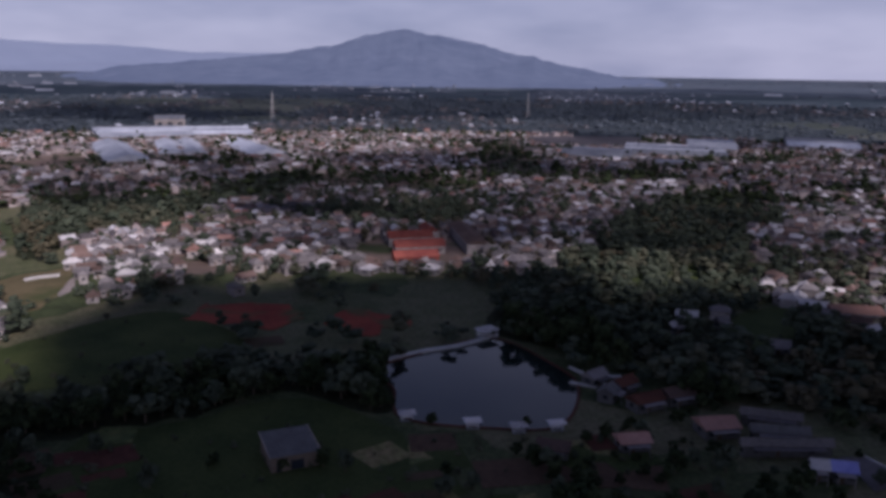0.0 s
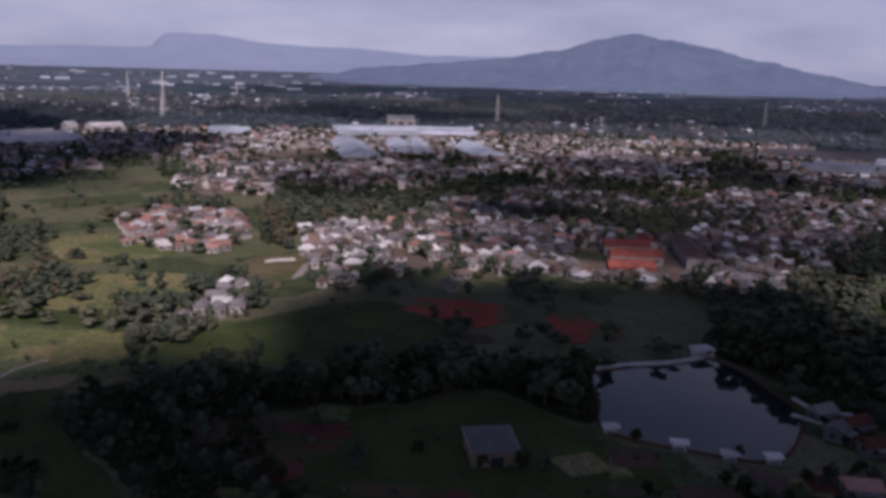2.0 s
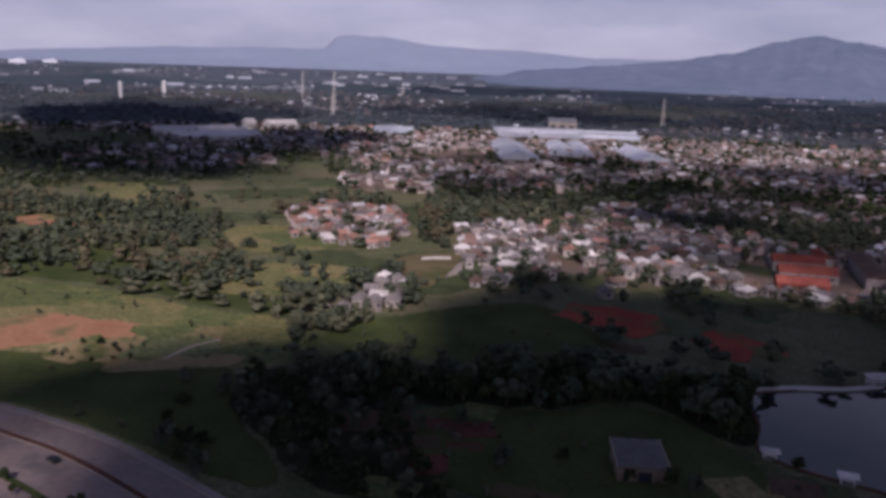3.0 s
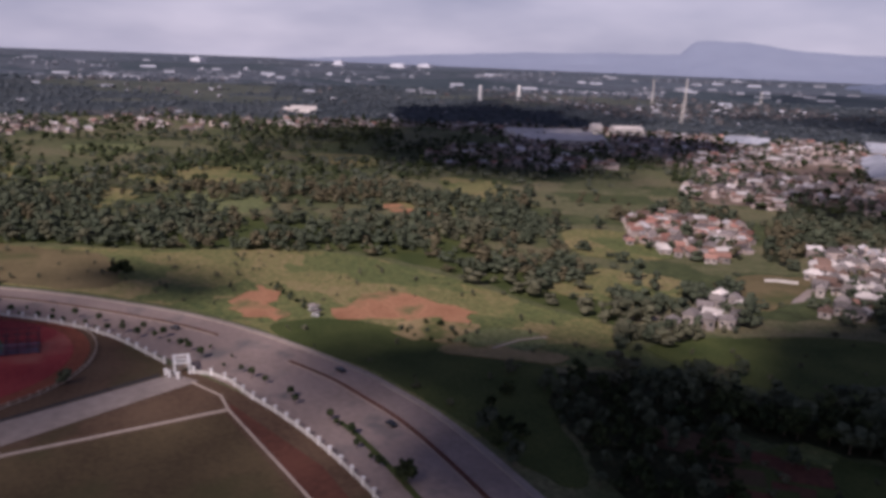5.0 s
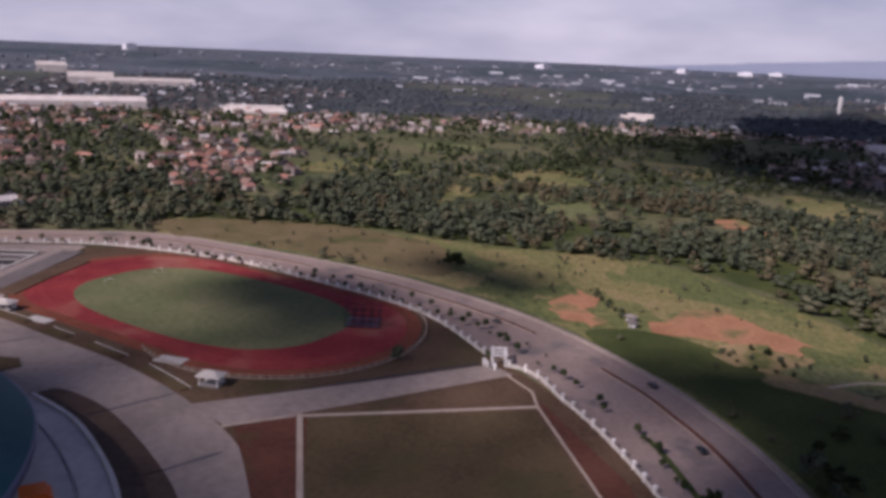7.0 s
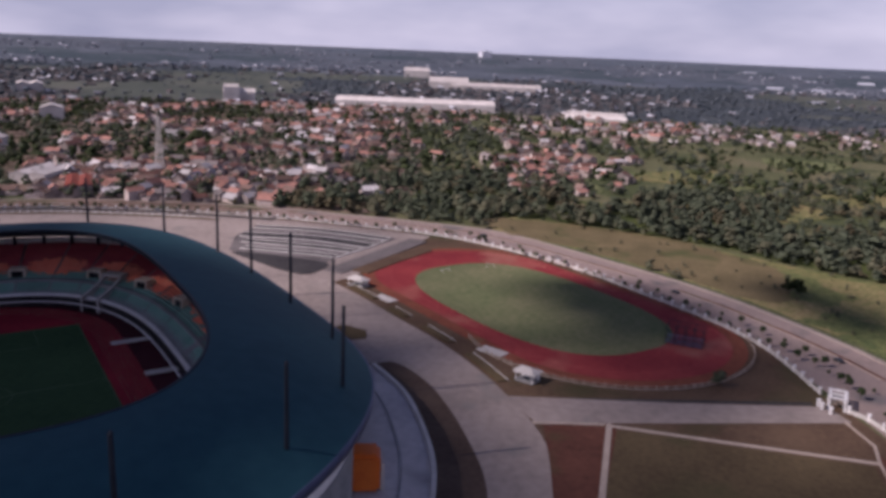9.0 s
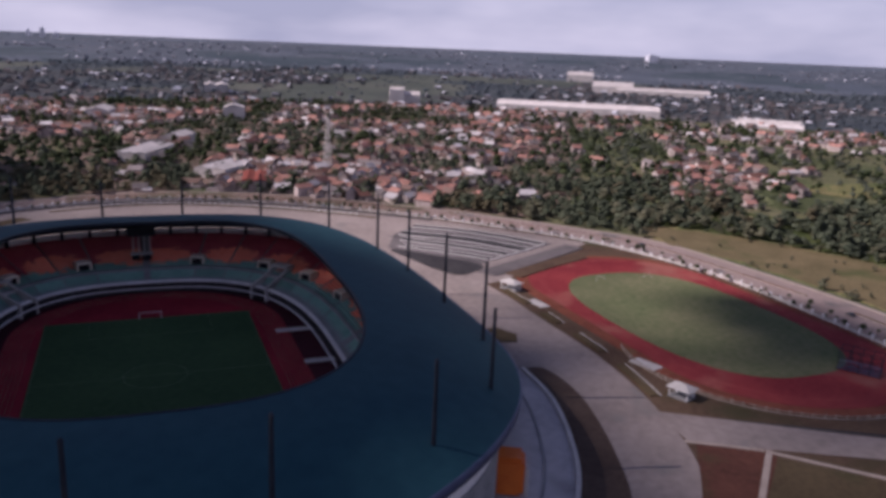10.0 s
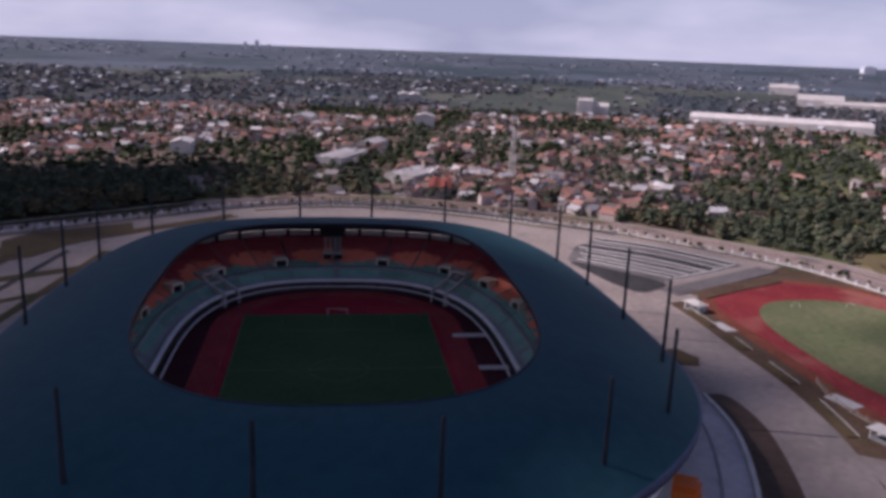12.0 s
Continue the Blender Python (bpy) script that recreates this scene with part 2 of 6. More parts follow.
M_LEAF3 = material("dry_brown_foliage", (0.064, 0.058, 0.036), (0.112, 0.098, 0.058), 0.08, 0.8, 0.5, island=0.2)
# Foliage copies with blue haze mixed into the colour, strongest near the horizon.
M_FARLEAF = material("hazed_foliage", (0.050, 0.063, 0.076), (0.090, 0.103, 0.114), 0.02, 0.9, 0.2, island=0.3)
M_HAZELEAF = material("hazier_foliage", (0.080, 0.098, 0.136), (0.112, 0.128, 0.170), 0.01, 0.95, 0.1, island=0.15)
M_TOWNLEAF = material("garden_foliage", (0.036, 0.046, 0.034), (0.090, 0.098, 0.068), 0.12, 0.8, 0.9, island=0.3)
M_BARK = material("bark", (0.09, 0.065, 0.045), (0.16, 0.12, 0.085), 1.0, 0.9)
M_WALL = material("painted_house_wall", (0.20, 0.175, 0.16), (0.40, 0.355, 0.33), 0.06, 0.8, 0.6, vary=0.3)
M_TILE_O = material("orange_tile_roof", (0.26, 0.145, 0.112), (0.38, 0.22, 0.175), 0.07, 0.85, 1.0, vary=0.35)
M_TILE_R = material("bright_orange_tile_roof", (0.13, 0.036, 0.030), (0.25, 0.076, 0.054), 0.14, 0.85, 1.2, vary=0.3)
M_TILE_B = material("brown_tile_roof", (0.10, 0.068, 0.056), (0.19, 0.128, 0.104), 0.07, 0.85, 1.0, vary=0.4)
M_TILE_G = material("grey_sheet_roof", (0.112, 0.098, 0.094), (0.215, 0.190, 0.178), 0.07, 0.7, 1.0, vary=0.4)
M_TILE_W = material("pale_sheet_roof", (0.42, 0.385, 0.36), (0.62, 0.575, 0.54), 0.07, 0.6, 1.0, vary=0.2)
S_WALL = material("village_walls", (0.24, 0.20, 0.185), (0.46, 0.39, 0.36), 0.05, 0.85, 0.6, island=0.4)
S_TILE_O = material("village_orange_roofs", (0.19, 0.098, 0.078), (0.31, 0.168, 0.136), 0.05, 0.85, 0.8, island=0.5)
S_TILE_B = material("village_brown_roofs", (0.092, 0.062, 0.052), (0.18, 0.122, 0.102), 0.05, 0.85, 0.8, island=0.5)
S_TILE_G = material("village_grey_roofs", (0.100, 0.086, 0.084), (0.200, 0.172, 0.164), 0.05, 0.75, 0.8, island=0.5)
S_TILE_W = material("village_pale_roofs", (0.30, 0.28, 0.275), (0.54, 0.51, 0.50), 0.05, 0.6, 0.8, island=0.45)
# House colours greyed and cooled: the haze of distance is painted in.
H_WALL = material("hazed_house_walls", (0.080, 0.080, 0.086), (0.150, 0.146, 0.150), 0.02, 0.9, 0.2, island=0.3)
H_ROOF = material("hazed_house_roofs", (0.072, 0.062, 0.062), (0.125, 0.108, 0.106), 0.02, 0.9, 0.2, island=0.4)
H_PALE = material("hazed_pale_roofs", (0.34, 0.35, 0.385), (0.52, 0.53, 0.57), 0.02, 0.8, 0.2, island=0.4)
H_WORKS = material("hazed_sheet_roofs", (0.22, 0.235, 0.27), (0.37, 0.385, 0.42), 0.02, 0.8, 0.2, vary=0.6)
Z_WALL = material("hazier_house_walls", (0.110, 0.124, 0.150), (0.180, 0.194, 0.222), 0.02, 0.9, 0.2, island=0.25)
M_SHED = material("old_grey_sheet", (0.10, 0.095, 0.090), (0.17, 0.16, 0.152), 0.2, 0.8, 1.2)
M_BARN = material("weathered_tan_boards", (0.15, 0.115, 0.085), (0.24, 0.19, 0.145), 0.3, 0.9, 1.4)
M_WINDOW = material("dark_window_glass", (0.02, 0.025, 0.03), (0.04, 0.045, 0.055), 0.3, 0.15)
M_WATER = material("still_pond_water", (0.012, 0.018, 0.018), (0.018, 0.026, 0.024), 0.05, 0.06, 0.5, bump=0.01, spec=0.36)
M_BLUEROOF = material("blue_sheet_roof", (0.20, 0.20, 0.46), (0.32, 0.32, 0.60), 0.2, 0.6)
M_CAR = material("car_paint", (0.02, 0.02, 0.025), (0.06, 0.06, 0.065), 0.5, 0.3, vary=0.6)
M_TYRE = material("tyre_rubber", (0.012, 0.012, 0.012), (0.02, 0.02, 0.02), 2.0, 0.9)
M_CLOUD = material("cloud", (0.75, 0.75, 0.77), (0.85, 0.85, 0.86), 0.004, 1.0)
def veil_material(name, low, high):
    """Thin cloud: lets part of the sun through, more in some places than in others."""
    m = material(name, (0.75, 0.75, 0.77), (0.85, 0.85, 0.86), 0.004, 1.0)
    n, l = m.node_tree.nodes, m.node_tree.links
    mix, clear = n.new("ShaderNodeMixShader"), n.new("ShaderNodeBsdfTransparent")
    patches, span = n.new("ShaderNodeTexNoise"), n.new("ShaderNodeMapRange")
    patches.inputs["Scale"].default_value, patches.inputs["Detail"].default_value = 0.018, 3.0
    l.new(n.new("ShaderNodeNewGeometry").outputs["Position"], patches.inputs["Vector"])
    span.inputs["From Min"].default_value, span.inputs["From Max"].default_value = 0.38, 0.62
    span.inputs["To Min"].default_value, span.inputs["To Max"].default_value = low, high
    l.new(patches.outputs[0], span.inputs[0])
    l.new(span.outputs[0], mix.inputs[0])
    l.new(clear.outputs[0], mix.inputs[1])
    l.new(n["Principled BSDF"].outputs[0], mix.inputs[2])
    l.new(mix.outputs[0], n["Material Output"].inputs["Surface"])
    return m


M_THIN = veil_material("thin_cloud", 0.10, 0.52)
M_VEIL = veil_material("faint_cloud", 0.06, 0.22)
# Blue haze is put into both hill colours, and emission lifts them further.
M_HILL = material("haze_tinted_hillside", (0.045, 0.056, 0.080), (0.085, 0.098, 0.125), 0.0032, 1.0, 0.014, stain=((0.15, 0.16, 0.20), 0.006, 0.66), glow=((0.30, 0.345, 0.48), 0.31))
M_RANGE = material("haze_tinted_range", (0.08, 0.095, 0.13), (0.10, 0.115, 0.15), 0.002, 1.0, 0.01, glow=((0.37, 0.39, 0.48), 0.50))


# ---- helpers ----
def part(name, bm, mat, parent=None, label="", smooth=False):
    """Links a bmesh as one mesh object, under a thing or a part."""
    me = bpy.data.meshes.new(name)
    bm.normal_update()
    bm.to_mesh(me)
    bm.free()
    for m in (mat if isinstance(mat, (list, tuple)) else [mat]):
        me.materials.append(m)
    if smooth:
        me.polygons.foreach_set("use_smooth", [True] * len(me.polygons))
    ob = new(name, me)
    ob.parent = parent
    if label:
        ob["label"] = label
    return ob


def empty(name, m, label, category, group="", kind=""):
    ob = new(name)
    ob.matrix_basis = m
    return tagged(ob, label, category, group, kind)


def raw(name, verts, faces, mats, index=None, parent=None):
    me = bpy.data.meshes.new(name)
    me.from_pydata(verts, [], faces)
    for m in mats:
        me.materials.append(m)
    if index is not None:
        me.polygons.foreach_set("material_index", np.asarray(index, dtype=np.int32))
    me.update()
    ob = new(name, me)
    ob.parent = parent
    return ob


def box(bm, c, s, turn=0.0, bevel=0.0, mat=0):
    r = bmesh.ops.create_cube(bm, size=1, matrix=pose(*c, 0, 0, turn) @ Matrix.Diagonal((*s, 1)))
    es = list({e for v in r["verts"] for e in v.link_edges})
    fs = {f for v in r["verts"] for f in v.link_faces}
    for f in fs:
        f.material_index = mat
    if bevel:
        bmesh.ops.bevel(bm, geom=es, offset=bevel, segments=2, affect="EDGES")
    return bm


def rod(bm, a, b, r1, r2=None, n=8):
    a, b = Vector(a), Vector(b)
    m = Matrix.Translation((a + b) / 2) @ (b - a).to_track_quat("Z", "Y").to_matrix().to_4x4()
    bmesh.ops.create_cone(bm, cap_ends=True, segments=n, radius1=r1, radius2=r1 if r2 is None else r2, depth=(b - a).length, matrix=m)
    return bm


def spline(pts, n=8, closed=False):
    """A smooth line through points (Catmull-Rom)."""
    p = [Vector((*q, 0)) if len(q) == 2 else Vector(q) for q in pts]
    out, k = [], len(p)
    for i in range(k if closed else k - 1):
        a, b, c, d = (p[(i + j) % k] if closed else p[min(max(i + j, 0), k - 1)] for j in (-1, 0, 1, 2))
        for s in range(n):
            t = s / n
            out.append(0.5 * (2 * b + (c - a) * t + (2 * a - 5 * b + 4 * c - d) * t * t + (3 * b - a - 3 * c + d) * t ** 3))
    if not closed:
        out.append(p[-1])
    return out


def slab(name, outline, mat, top, depth=0.6, parent=None, label="", ragged=0.0):
    """A flat piece of ground cover with a real edge."""
    bm = bmesh.new()
    vs = []
    for i, q in enumerate(outline):
        d = noise.noise_vector(Vector((q[0] * 0.11, q[1] * 0.11, i * 0.01))) * ragged
        vs.append(bm.verts.new((q[0] + d.x, q[1] + d.y, top)))
    f = bm.faces.new(vs)
    if f.calc_area() and f.normal.z < 0:
        f.normal_flip()
    f.normal_update()
    if f.normal.z < 0:
        f.normal_flip()
    r = bmesh.ops.extrude_face_region(bm, geom=[f])
    bmesh.ops.translate(bm, verts=[g for g in r["geom"] if isinstance(g, bmesh.types.BMVert)], vec=(0, 0, -depth))
    bmesh.ops.triangulate(bm, faces=[q for q in bm.faces if len(q.verts) > 4])
    bmesh.ops.recalc_face_normals(bm, faces=bm.faces)
    return part(name, bm, mat, parent, label)


def offset(line, d):
    """The line moved d metres to its left."""
    out = []
    for i, p in enumerate(line):
        t = (line[min(i + 1, len(line) - 1)] - line[max(i - 1, 0)])
        t.z = 0
        t.normalize()
        out.append(p + Vector((-t.y, t.x, 0)) * d)
    return out


def ribbon(name, line, left, right, mat, top, depth=0.5, parent=None, label=""):
    """A strip along a line, from `right` to `left` metres on its left-hand side."""
    a, b = offset(line, left), offset(line, right)
    bm = bmesh.new()
    rows = []
    for p, q in zip(a, b):
        rows.append([bm.verts.new((p.x, p.y, top)), bm.verts.new((q.x, q.y, top)), bm.verts.new((q.x, q.y, top - depth)), bm.verts.new((p.x, p.y, top - depth))])
    for r, s in zip(rows, rows[1:]):
        for k in range(4):
            bm.faces.new((r[k], s[k], s[(k + 1) % 4], r[(k + 1) % 4]))
    bm.faces.new(rows[0][::-1])
    bm.faces.new(rows[-1])
    bmesh.ops.recalc_face_normals(bm, faces=bm.faces)
    return part(name, bm, mat, parent, label)


def walk_along(line, step, start=0.0):
    """Points and headings every `step` metres of a line."""
    out, want, run = [], start, 0.0
    for a, b in zip(line, line[1:]):
        d = (b - a).length
        while want <= run + d and d > 0:
            out.append((a.lerp(b, (want - run) / d), math.degrees(math.atan2(b.y - a.y, b.x - a.x))))
            want += step
        run += d
    return out


def setting(ob, label, category):
    return tagged(ob, label, category, kind="structure")


def inside(x, y, poly):
    c = False
    for i in range(len(poly)):
        (x1, y1), (x2, y2) = poly[i - 1][:2], poly[i][:2]
        if (y1 > y) != (y2 > y) and x < (x2 - x1) * (y - y1) / (y2 - y1) + x1:
            c = not c
    return c


def rise(x, y):
    """The plain climbs gently far off."""
    r = math.hypot(x, y)
    return 0.0 if r < 1300 else 72.0 * ((r - 1300) / 3520) ** 1.3


# ---- the plain and the hills ----
def value_noise(x, y, scale, seed):
    """Smooth noise from 0 to 1 on arrays."""
    table = np.random.RandomState(seed).rand(64, 64)
    u, v = np.asarray(x) / scale, np.asarray(y) / scale
    i, j = np.floor(u).astype(int), np.floor(v).astype(int)
    f, g = u - i, v - j
    f, g = f * f * (3 - 2 * f), g * g * (3 - 2 * g)
    a, b = table[i % 64, j % 64], table[(i + 1) % 64, j % 64]
    c, d = table[i % 64, (j + 1) % 64], table[(i + 1) % 64, (j + 1) % 64]
    return (a * (1 - f) + b * f) * (1 - g) + (c * (1 - f) + d * f) * g


def far_use(x, y):
    """Land use of the far plain: 0 woodland, 1 fields, 2 settlement."""
    az, r = np.degrees(np.arctan2(-x, y)), np.hypot(x, y)
    n = 0.45 * value_noise(x, y, 520, 5) + 0.35 * value_noise(x, y, 210, 6) + 0.2 * value_noise(x, y, 80, 7)
    m = 0.6 * value_noise(x, y, 360, 8) + 0.4 * value_noise(x, y, 120, 10)
    town = np.where(az < 36, np.where(r > 3300, 0.53, 0.615), np.where(az < 90, np.where(r > 2300, 0.48, 0.60), 0.47))
    town = np.where((az < -6) & (r > 2300), 0.50, town)
    field = np.where(az < 36, 0.66, 0.51)
    return np.where(n > town, 2, np.where(m > field, 1, 0))


def build_ground():
    radii = [0, 150, 400, 800, 1300]
    while radii[-1] < 4820:
        radii.append(min(4820, radii[-1] + 16 + (radii[-1] - 1300) * 0.022))
    n = 540
    ring = np.repeat(np.array(radii[1:], float), n)
    ang = np.tile(2 * np.pi * np.arange(n) / n, len(radii) - 1)
    loose = (ring > 1310) & (ring < 4800)
    jit = np.random.RandomState(19)
    ang = ang + loose * jit.uniform(-0.4, 0.4, len(ring)) * 2 * np.pi / n
    ring = ring + loose * jit.uniform(-5, 5, len(ring))
    x, y = ring * np.cos(ang), ring * np.sin(ang)
    verts = [(0, 0, 0)] + [(p, q, rise(p, q)) for p, q in zip(x.tolist(), y.tolist())]
    faces, idx = [], []
    for k in range(n):
        faces.append((0, 1 + k, 1 + (k + 1) % n))
        idx.append(0)
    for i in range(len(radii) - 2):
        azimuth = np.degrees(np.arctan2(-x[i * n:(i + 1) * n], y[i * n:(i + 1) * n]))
        # Outer rings step to the ground colours with more haze in them.
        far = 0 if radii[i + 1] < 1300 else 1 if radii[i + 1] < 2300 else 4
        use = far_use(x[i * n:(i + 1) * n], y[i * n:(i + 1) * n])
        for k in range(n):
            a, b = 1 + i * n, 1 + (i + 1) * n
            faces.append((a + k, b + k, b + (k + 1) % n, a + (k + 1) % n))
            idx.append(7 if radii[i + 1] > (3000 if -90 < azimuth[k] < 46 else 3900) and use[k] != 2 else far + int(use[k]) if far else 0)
    return setting(raw("ground", verts, faces, [M_LAND, M_MIDWOOD, M_MIDFIELD, M_MIDTOWN, M_FARWOOD, M_FARFIELD, M_FARTOWN, M_HORIZON], idx), "green and olive plain of woods, fields and scattered settlements, haze painted in far off", "ground")


build_ground()


def build_hills(name, profile, radius, mat, label, depth, rough):
    """A hill range: slopes that climb to a skyline given as azimuth and elevation in degrees."""
    az0, az1 = profile[0][0], profile[-1][0]
    n, rows = 320, 12
    verts, faces = [], []
    for i in range(n + 1):
        az = az0 + (az1 - az0) * i / n
        for (a, e), (b, g) in zip(profile, profile[1:]):
            if a <= az <= b:
                el = e + (g - e) * (az - a) / (b - a)
        el += rough * noise.fractal(Vector((az * 0.55, radius * 0.01, 0)), 1.0, 2.0, 5)
        top = EYE + radius * math.tan(radians(el))
        for j in range(rows + 1):
            s = j / rows
            r = radius - depth * (1 - s)
            fold = 1 + 0.45 * noise.fractal(Vector((az * 0.35, s * 2.5, 3.0)), 1.0, 2.0, 4) * math.sin(math.pi * s)
            base = rise(r, 0) - 6
            z = base + max(top - base, 2) * (s ** 1.5) * (fold if j < rows else 1)
            verts.append((-r * math.sin(radians(az)), r * math.cos(radians(az)), z))
    for i in range(n):
        for j in range(rows):
            k = i * (rows + 1) + j
            faces.append((k, k + 1, k + rows + 2, k + rows + 1))
    ob = raw(name, verts, faces, [mat])
    ob.data.polygons.foreach_set("use_smooth", [True] * len(ob.data.polygons))
    return setting(ob, label, "hills")


# Both ranges wear the glowing colours that have haze in them.
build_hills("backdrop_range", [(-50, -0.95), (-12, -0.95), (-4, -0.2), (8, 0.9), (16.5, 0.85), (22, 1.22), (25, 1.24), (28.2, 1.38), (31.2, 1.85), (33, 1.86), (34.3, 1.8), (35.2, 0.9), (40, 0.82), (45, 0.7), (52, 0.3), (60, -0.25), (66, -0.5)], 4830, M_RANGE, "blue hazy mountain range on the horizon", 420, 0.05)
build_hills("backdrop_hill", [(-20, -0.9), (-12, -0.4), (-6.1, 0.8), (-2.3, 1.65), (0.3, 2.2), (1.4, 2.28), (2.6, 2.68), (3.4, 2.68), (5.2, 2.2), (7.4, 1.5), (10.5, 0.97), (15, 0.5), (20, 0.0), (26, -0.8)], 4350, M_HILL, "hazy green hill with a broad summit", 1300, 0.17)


# ---- broken cloud high over the plain ----
def cloud(cx, cy, rx, ry, turn, seed, mat, height=1800.0):
    """A flat-bottomed cumulus; its shade lies round (cx, cy)."""
    rng = random.Random(seed)
    k = height / SUN_DIR.z
    bm = bmesh.new()
    c, s = math.cos(radians(turn)), math.sin(radians(turn))
    n = 40
    for i in range(n):
        a, d = rng.uniform(0, 2 * math.pi), math.sqrt(rng.random()) * 0.8
        u, v = rx * d * math.cos(a), ry * d * math.sin(a)
        r = min(rx, ry) * rng.uniform(0.32, 0.44)
        p = (u * c - v * s, u * s + v * c, r * 0.35)
        bmesh.ops.create_icosphere(bm, subdivisions=2, radius=r, matrix=Matrix.Translation(p) @ Matrix.Diagonal((1, 1, 0.6, 1)))
    for v in bm.verts:
        v.co += noise.noise_vector(v.co * 0.03) * min(rx, ry) * 0.09
        v.co.z = max(v.co.z, -4)
    ob = part("backdrop_cloud", bm, mat, smooth=True)
    ob.location = (cx + SUN_DIR.x * k, cy + SUN_DIR.y * k, height)
    return tagged(ob, "white flat-bottomed cumulus cloud in the sky", "cloud", kind="structure")


CLOUDS_PLAIN = [(20, 215, 165, 150, 0), (100, 258, 140, 82, 0), (-60, 335, 92, 42, -8), (28, 362, 58, 34, 0), (-110, 560, 60, 30, 0), (-700, 640, 250, 150, 139), (-620, 820, 180, 95, 100), (-1060, 950, 330, 190, 139), (-70, 285, 85, 70, -20), (-60, 142, 74, 58, 20), (-150, 182, 62, 48, 20)]
CLOUDS_GROUND = [(-190, -151, 150, 105, 42), (-98, -92, 80, 74, 42), (-38, -18, 95, 78, 42), (-320, 30, 50, 33, 35), (-345, 118, 52, 21, 22), (-224, 146, 24, 13, 20), (-150, -222, 84, 62, 42), (-194, 150, 34, 19, 20), (-134, 122, 34, 22, 15), (-185, 168, 46, 30, 40), (-312, -496, 178, 96, 8)]
for i, (cx, cy, rx, ry, turn) in enumerate(CLOUDS_PLAIN + CLOUDS_GROUND):
    cloud(cx, cy, rx, ry, turn, 50 + i, M_CLOUD)


def thin_cloud(cx, cy, rx, ry, turn, seed, height=1800.0, mat=M_THIN):
    """One flat veil out of view, added to let only part of the sun through."""
    k = height / SUN_DIR.z
    bm = bmesh.new()
    bmesh.ops.create_icosphere(bm, subdivisions=4, radius=1.0)
    for v in bm.verts:
        q = 1 + 0.55 * noise.noise(Vector((v.co.x * 1.7 + seed, v.co.y * 1.7, 0.0))) + 0.25 * noise.noise(Vector((v.co.x * 5, v.co.y * 5 + seed, 1.0)))
        v.co = Vector((v.co.x * rx * q, v.co.y * ry * q, v.co.z * 14))
    bmesh.ops.rotate(bm, cent=(0, 0, 0), matrix=Matrix.Rotation(radians(turn), 3, "Z"), verts=bm.verts)
    ob = part("backdrop_cloud", bm, mat, smooth=True)
    ob.location = (cx + SUN_DIR.x * k, cy + SUN_DIR.y * k, height)
    return tagged(ob, "thin cloud veil out of view, added to dim the sun", "cloud", kind="structure")


# Unseen veils, added over ground that needs a dimmer sun.
VEILS_NEAR = [(120, 650, 300, 220, 0), (-170, -330, 120, 60, 20), (-296, 50, 58, 36, 24), (-250, -362, 110, 46, 20), (-222, 0, 92, 56, 40), (-256, 50, 40, 58, 20), (-300, -372, 110, 28, 15), (-142, 118, 70, 40, 0), (130, 540, 170, 110, 0), (20, 470, 110, 50, 0), (520, 1150, 200, 130, 0)]
VEILS_FAR = [(330, 1000, 360, 300, 0), (-90, 850, 220, 130, 0), (-170, 640, 150, 90, 0), (-300, 760, 150, 110, 0), (40, 2050, 860, 560, 0), (-700, 2700, 700, 420, 20), (700, 2900, 700, 420, 0), (-620, 1650, 300, 190, 20), (-800, 700, 330, 240, 139), (-780, 690, 300, 200, 139), (-640, 800, 220, 140, 100), (-1150, 1150, 360, 230, 130)]
for i, (cx, cy, rx, ry, turn) in enumerate(VEILS_NEAR + VEILS_FAR):
    thin_cloud(cx, cy, rx, ry, turn, 150 + i, 1800.0 + 40 * i)
for i, (cx, cy, rx, ry, turn) in enumerate(((-372, -316, 120, 42, 136), (-372, -70, 70, 46, 30))):
    thin_cloud(cx, cy, rx, ry, turn, 180 + i, 1740.0 - 40 * i, M_VEIL)

# ---- the sports ground: paving, roads, fields ----
def oval(a, b, n, phi):
    c, s = math.cos(phi), math.sin(phi)
    return (math.copysign(a * abs(c) ** (2 / n), c), math.copysign(b * abs(s) ** (2 / n), s))


SC, ST = (-187.0, -151.0), 39.74      # the stadium's middle and the turn of its long axis
STADIUM = pose(SC[0], SC[1], 0, 0, 0, ST)


def to_world(u, v):
    p = STADIUM @ Vector((u, v, 0))
    return (p.x, p.y)


WALL = spline([(-60, 72), (-100, 89), (-140.7, 98), (-177, 101), (-207.5, 99.5), (-234, 94)] , 8)
WALL_B = spline([(-247, 89), (-284, 82), (-312, 68), (-344, 43.5), (-372, 21), (-393, -2), (-418, -40), (-429, -70), (-436, -114), (-441, -166), (-438, -230), (-424, -288), (-398, -332), (-350, -364), (-303, -379), (-222, -400), (-120, -415)], 8)
OUTER = spline([(-20, 95), (-70, 116), (-124, 129.5), (-163, 136.6), (-188, 137.6), (-217, 135.7), (-275, 121.5), (-325, 95), (-366, 63.4), (-415, 12), (-445, -27), (-456, -70), (-463, -120), (-467, -170), (-464, -235), (-448, -300), (-415, -350), (-360, -386), (-305, -402), (-222, -423), (-120, -440)], 8)

# Compound floor: dry soil, then paving
INNER = [(p.x, p.y) for p in WALL + WALL_B]
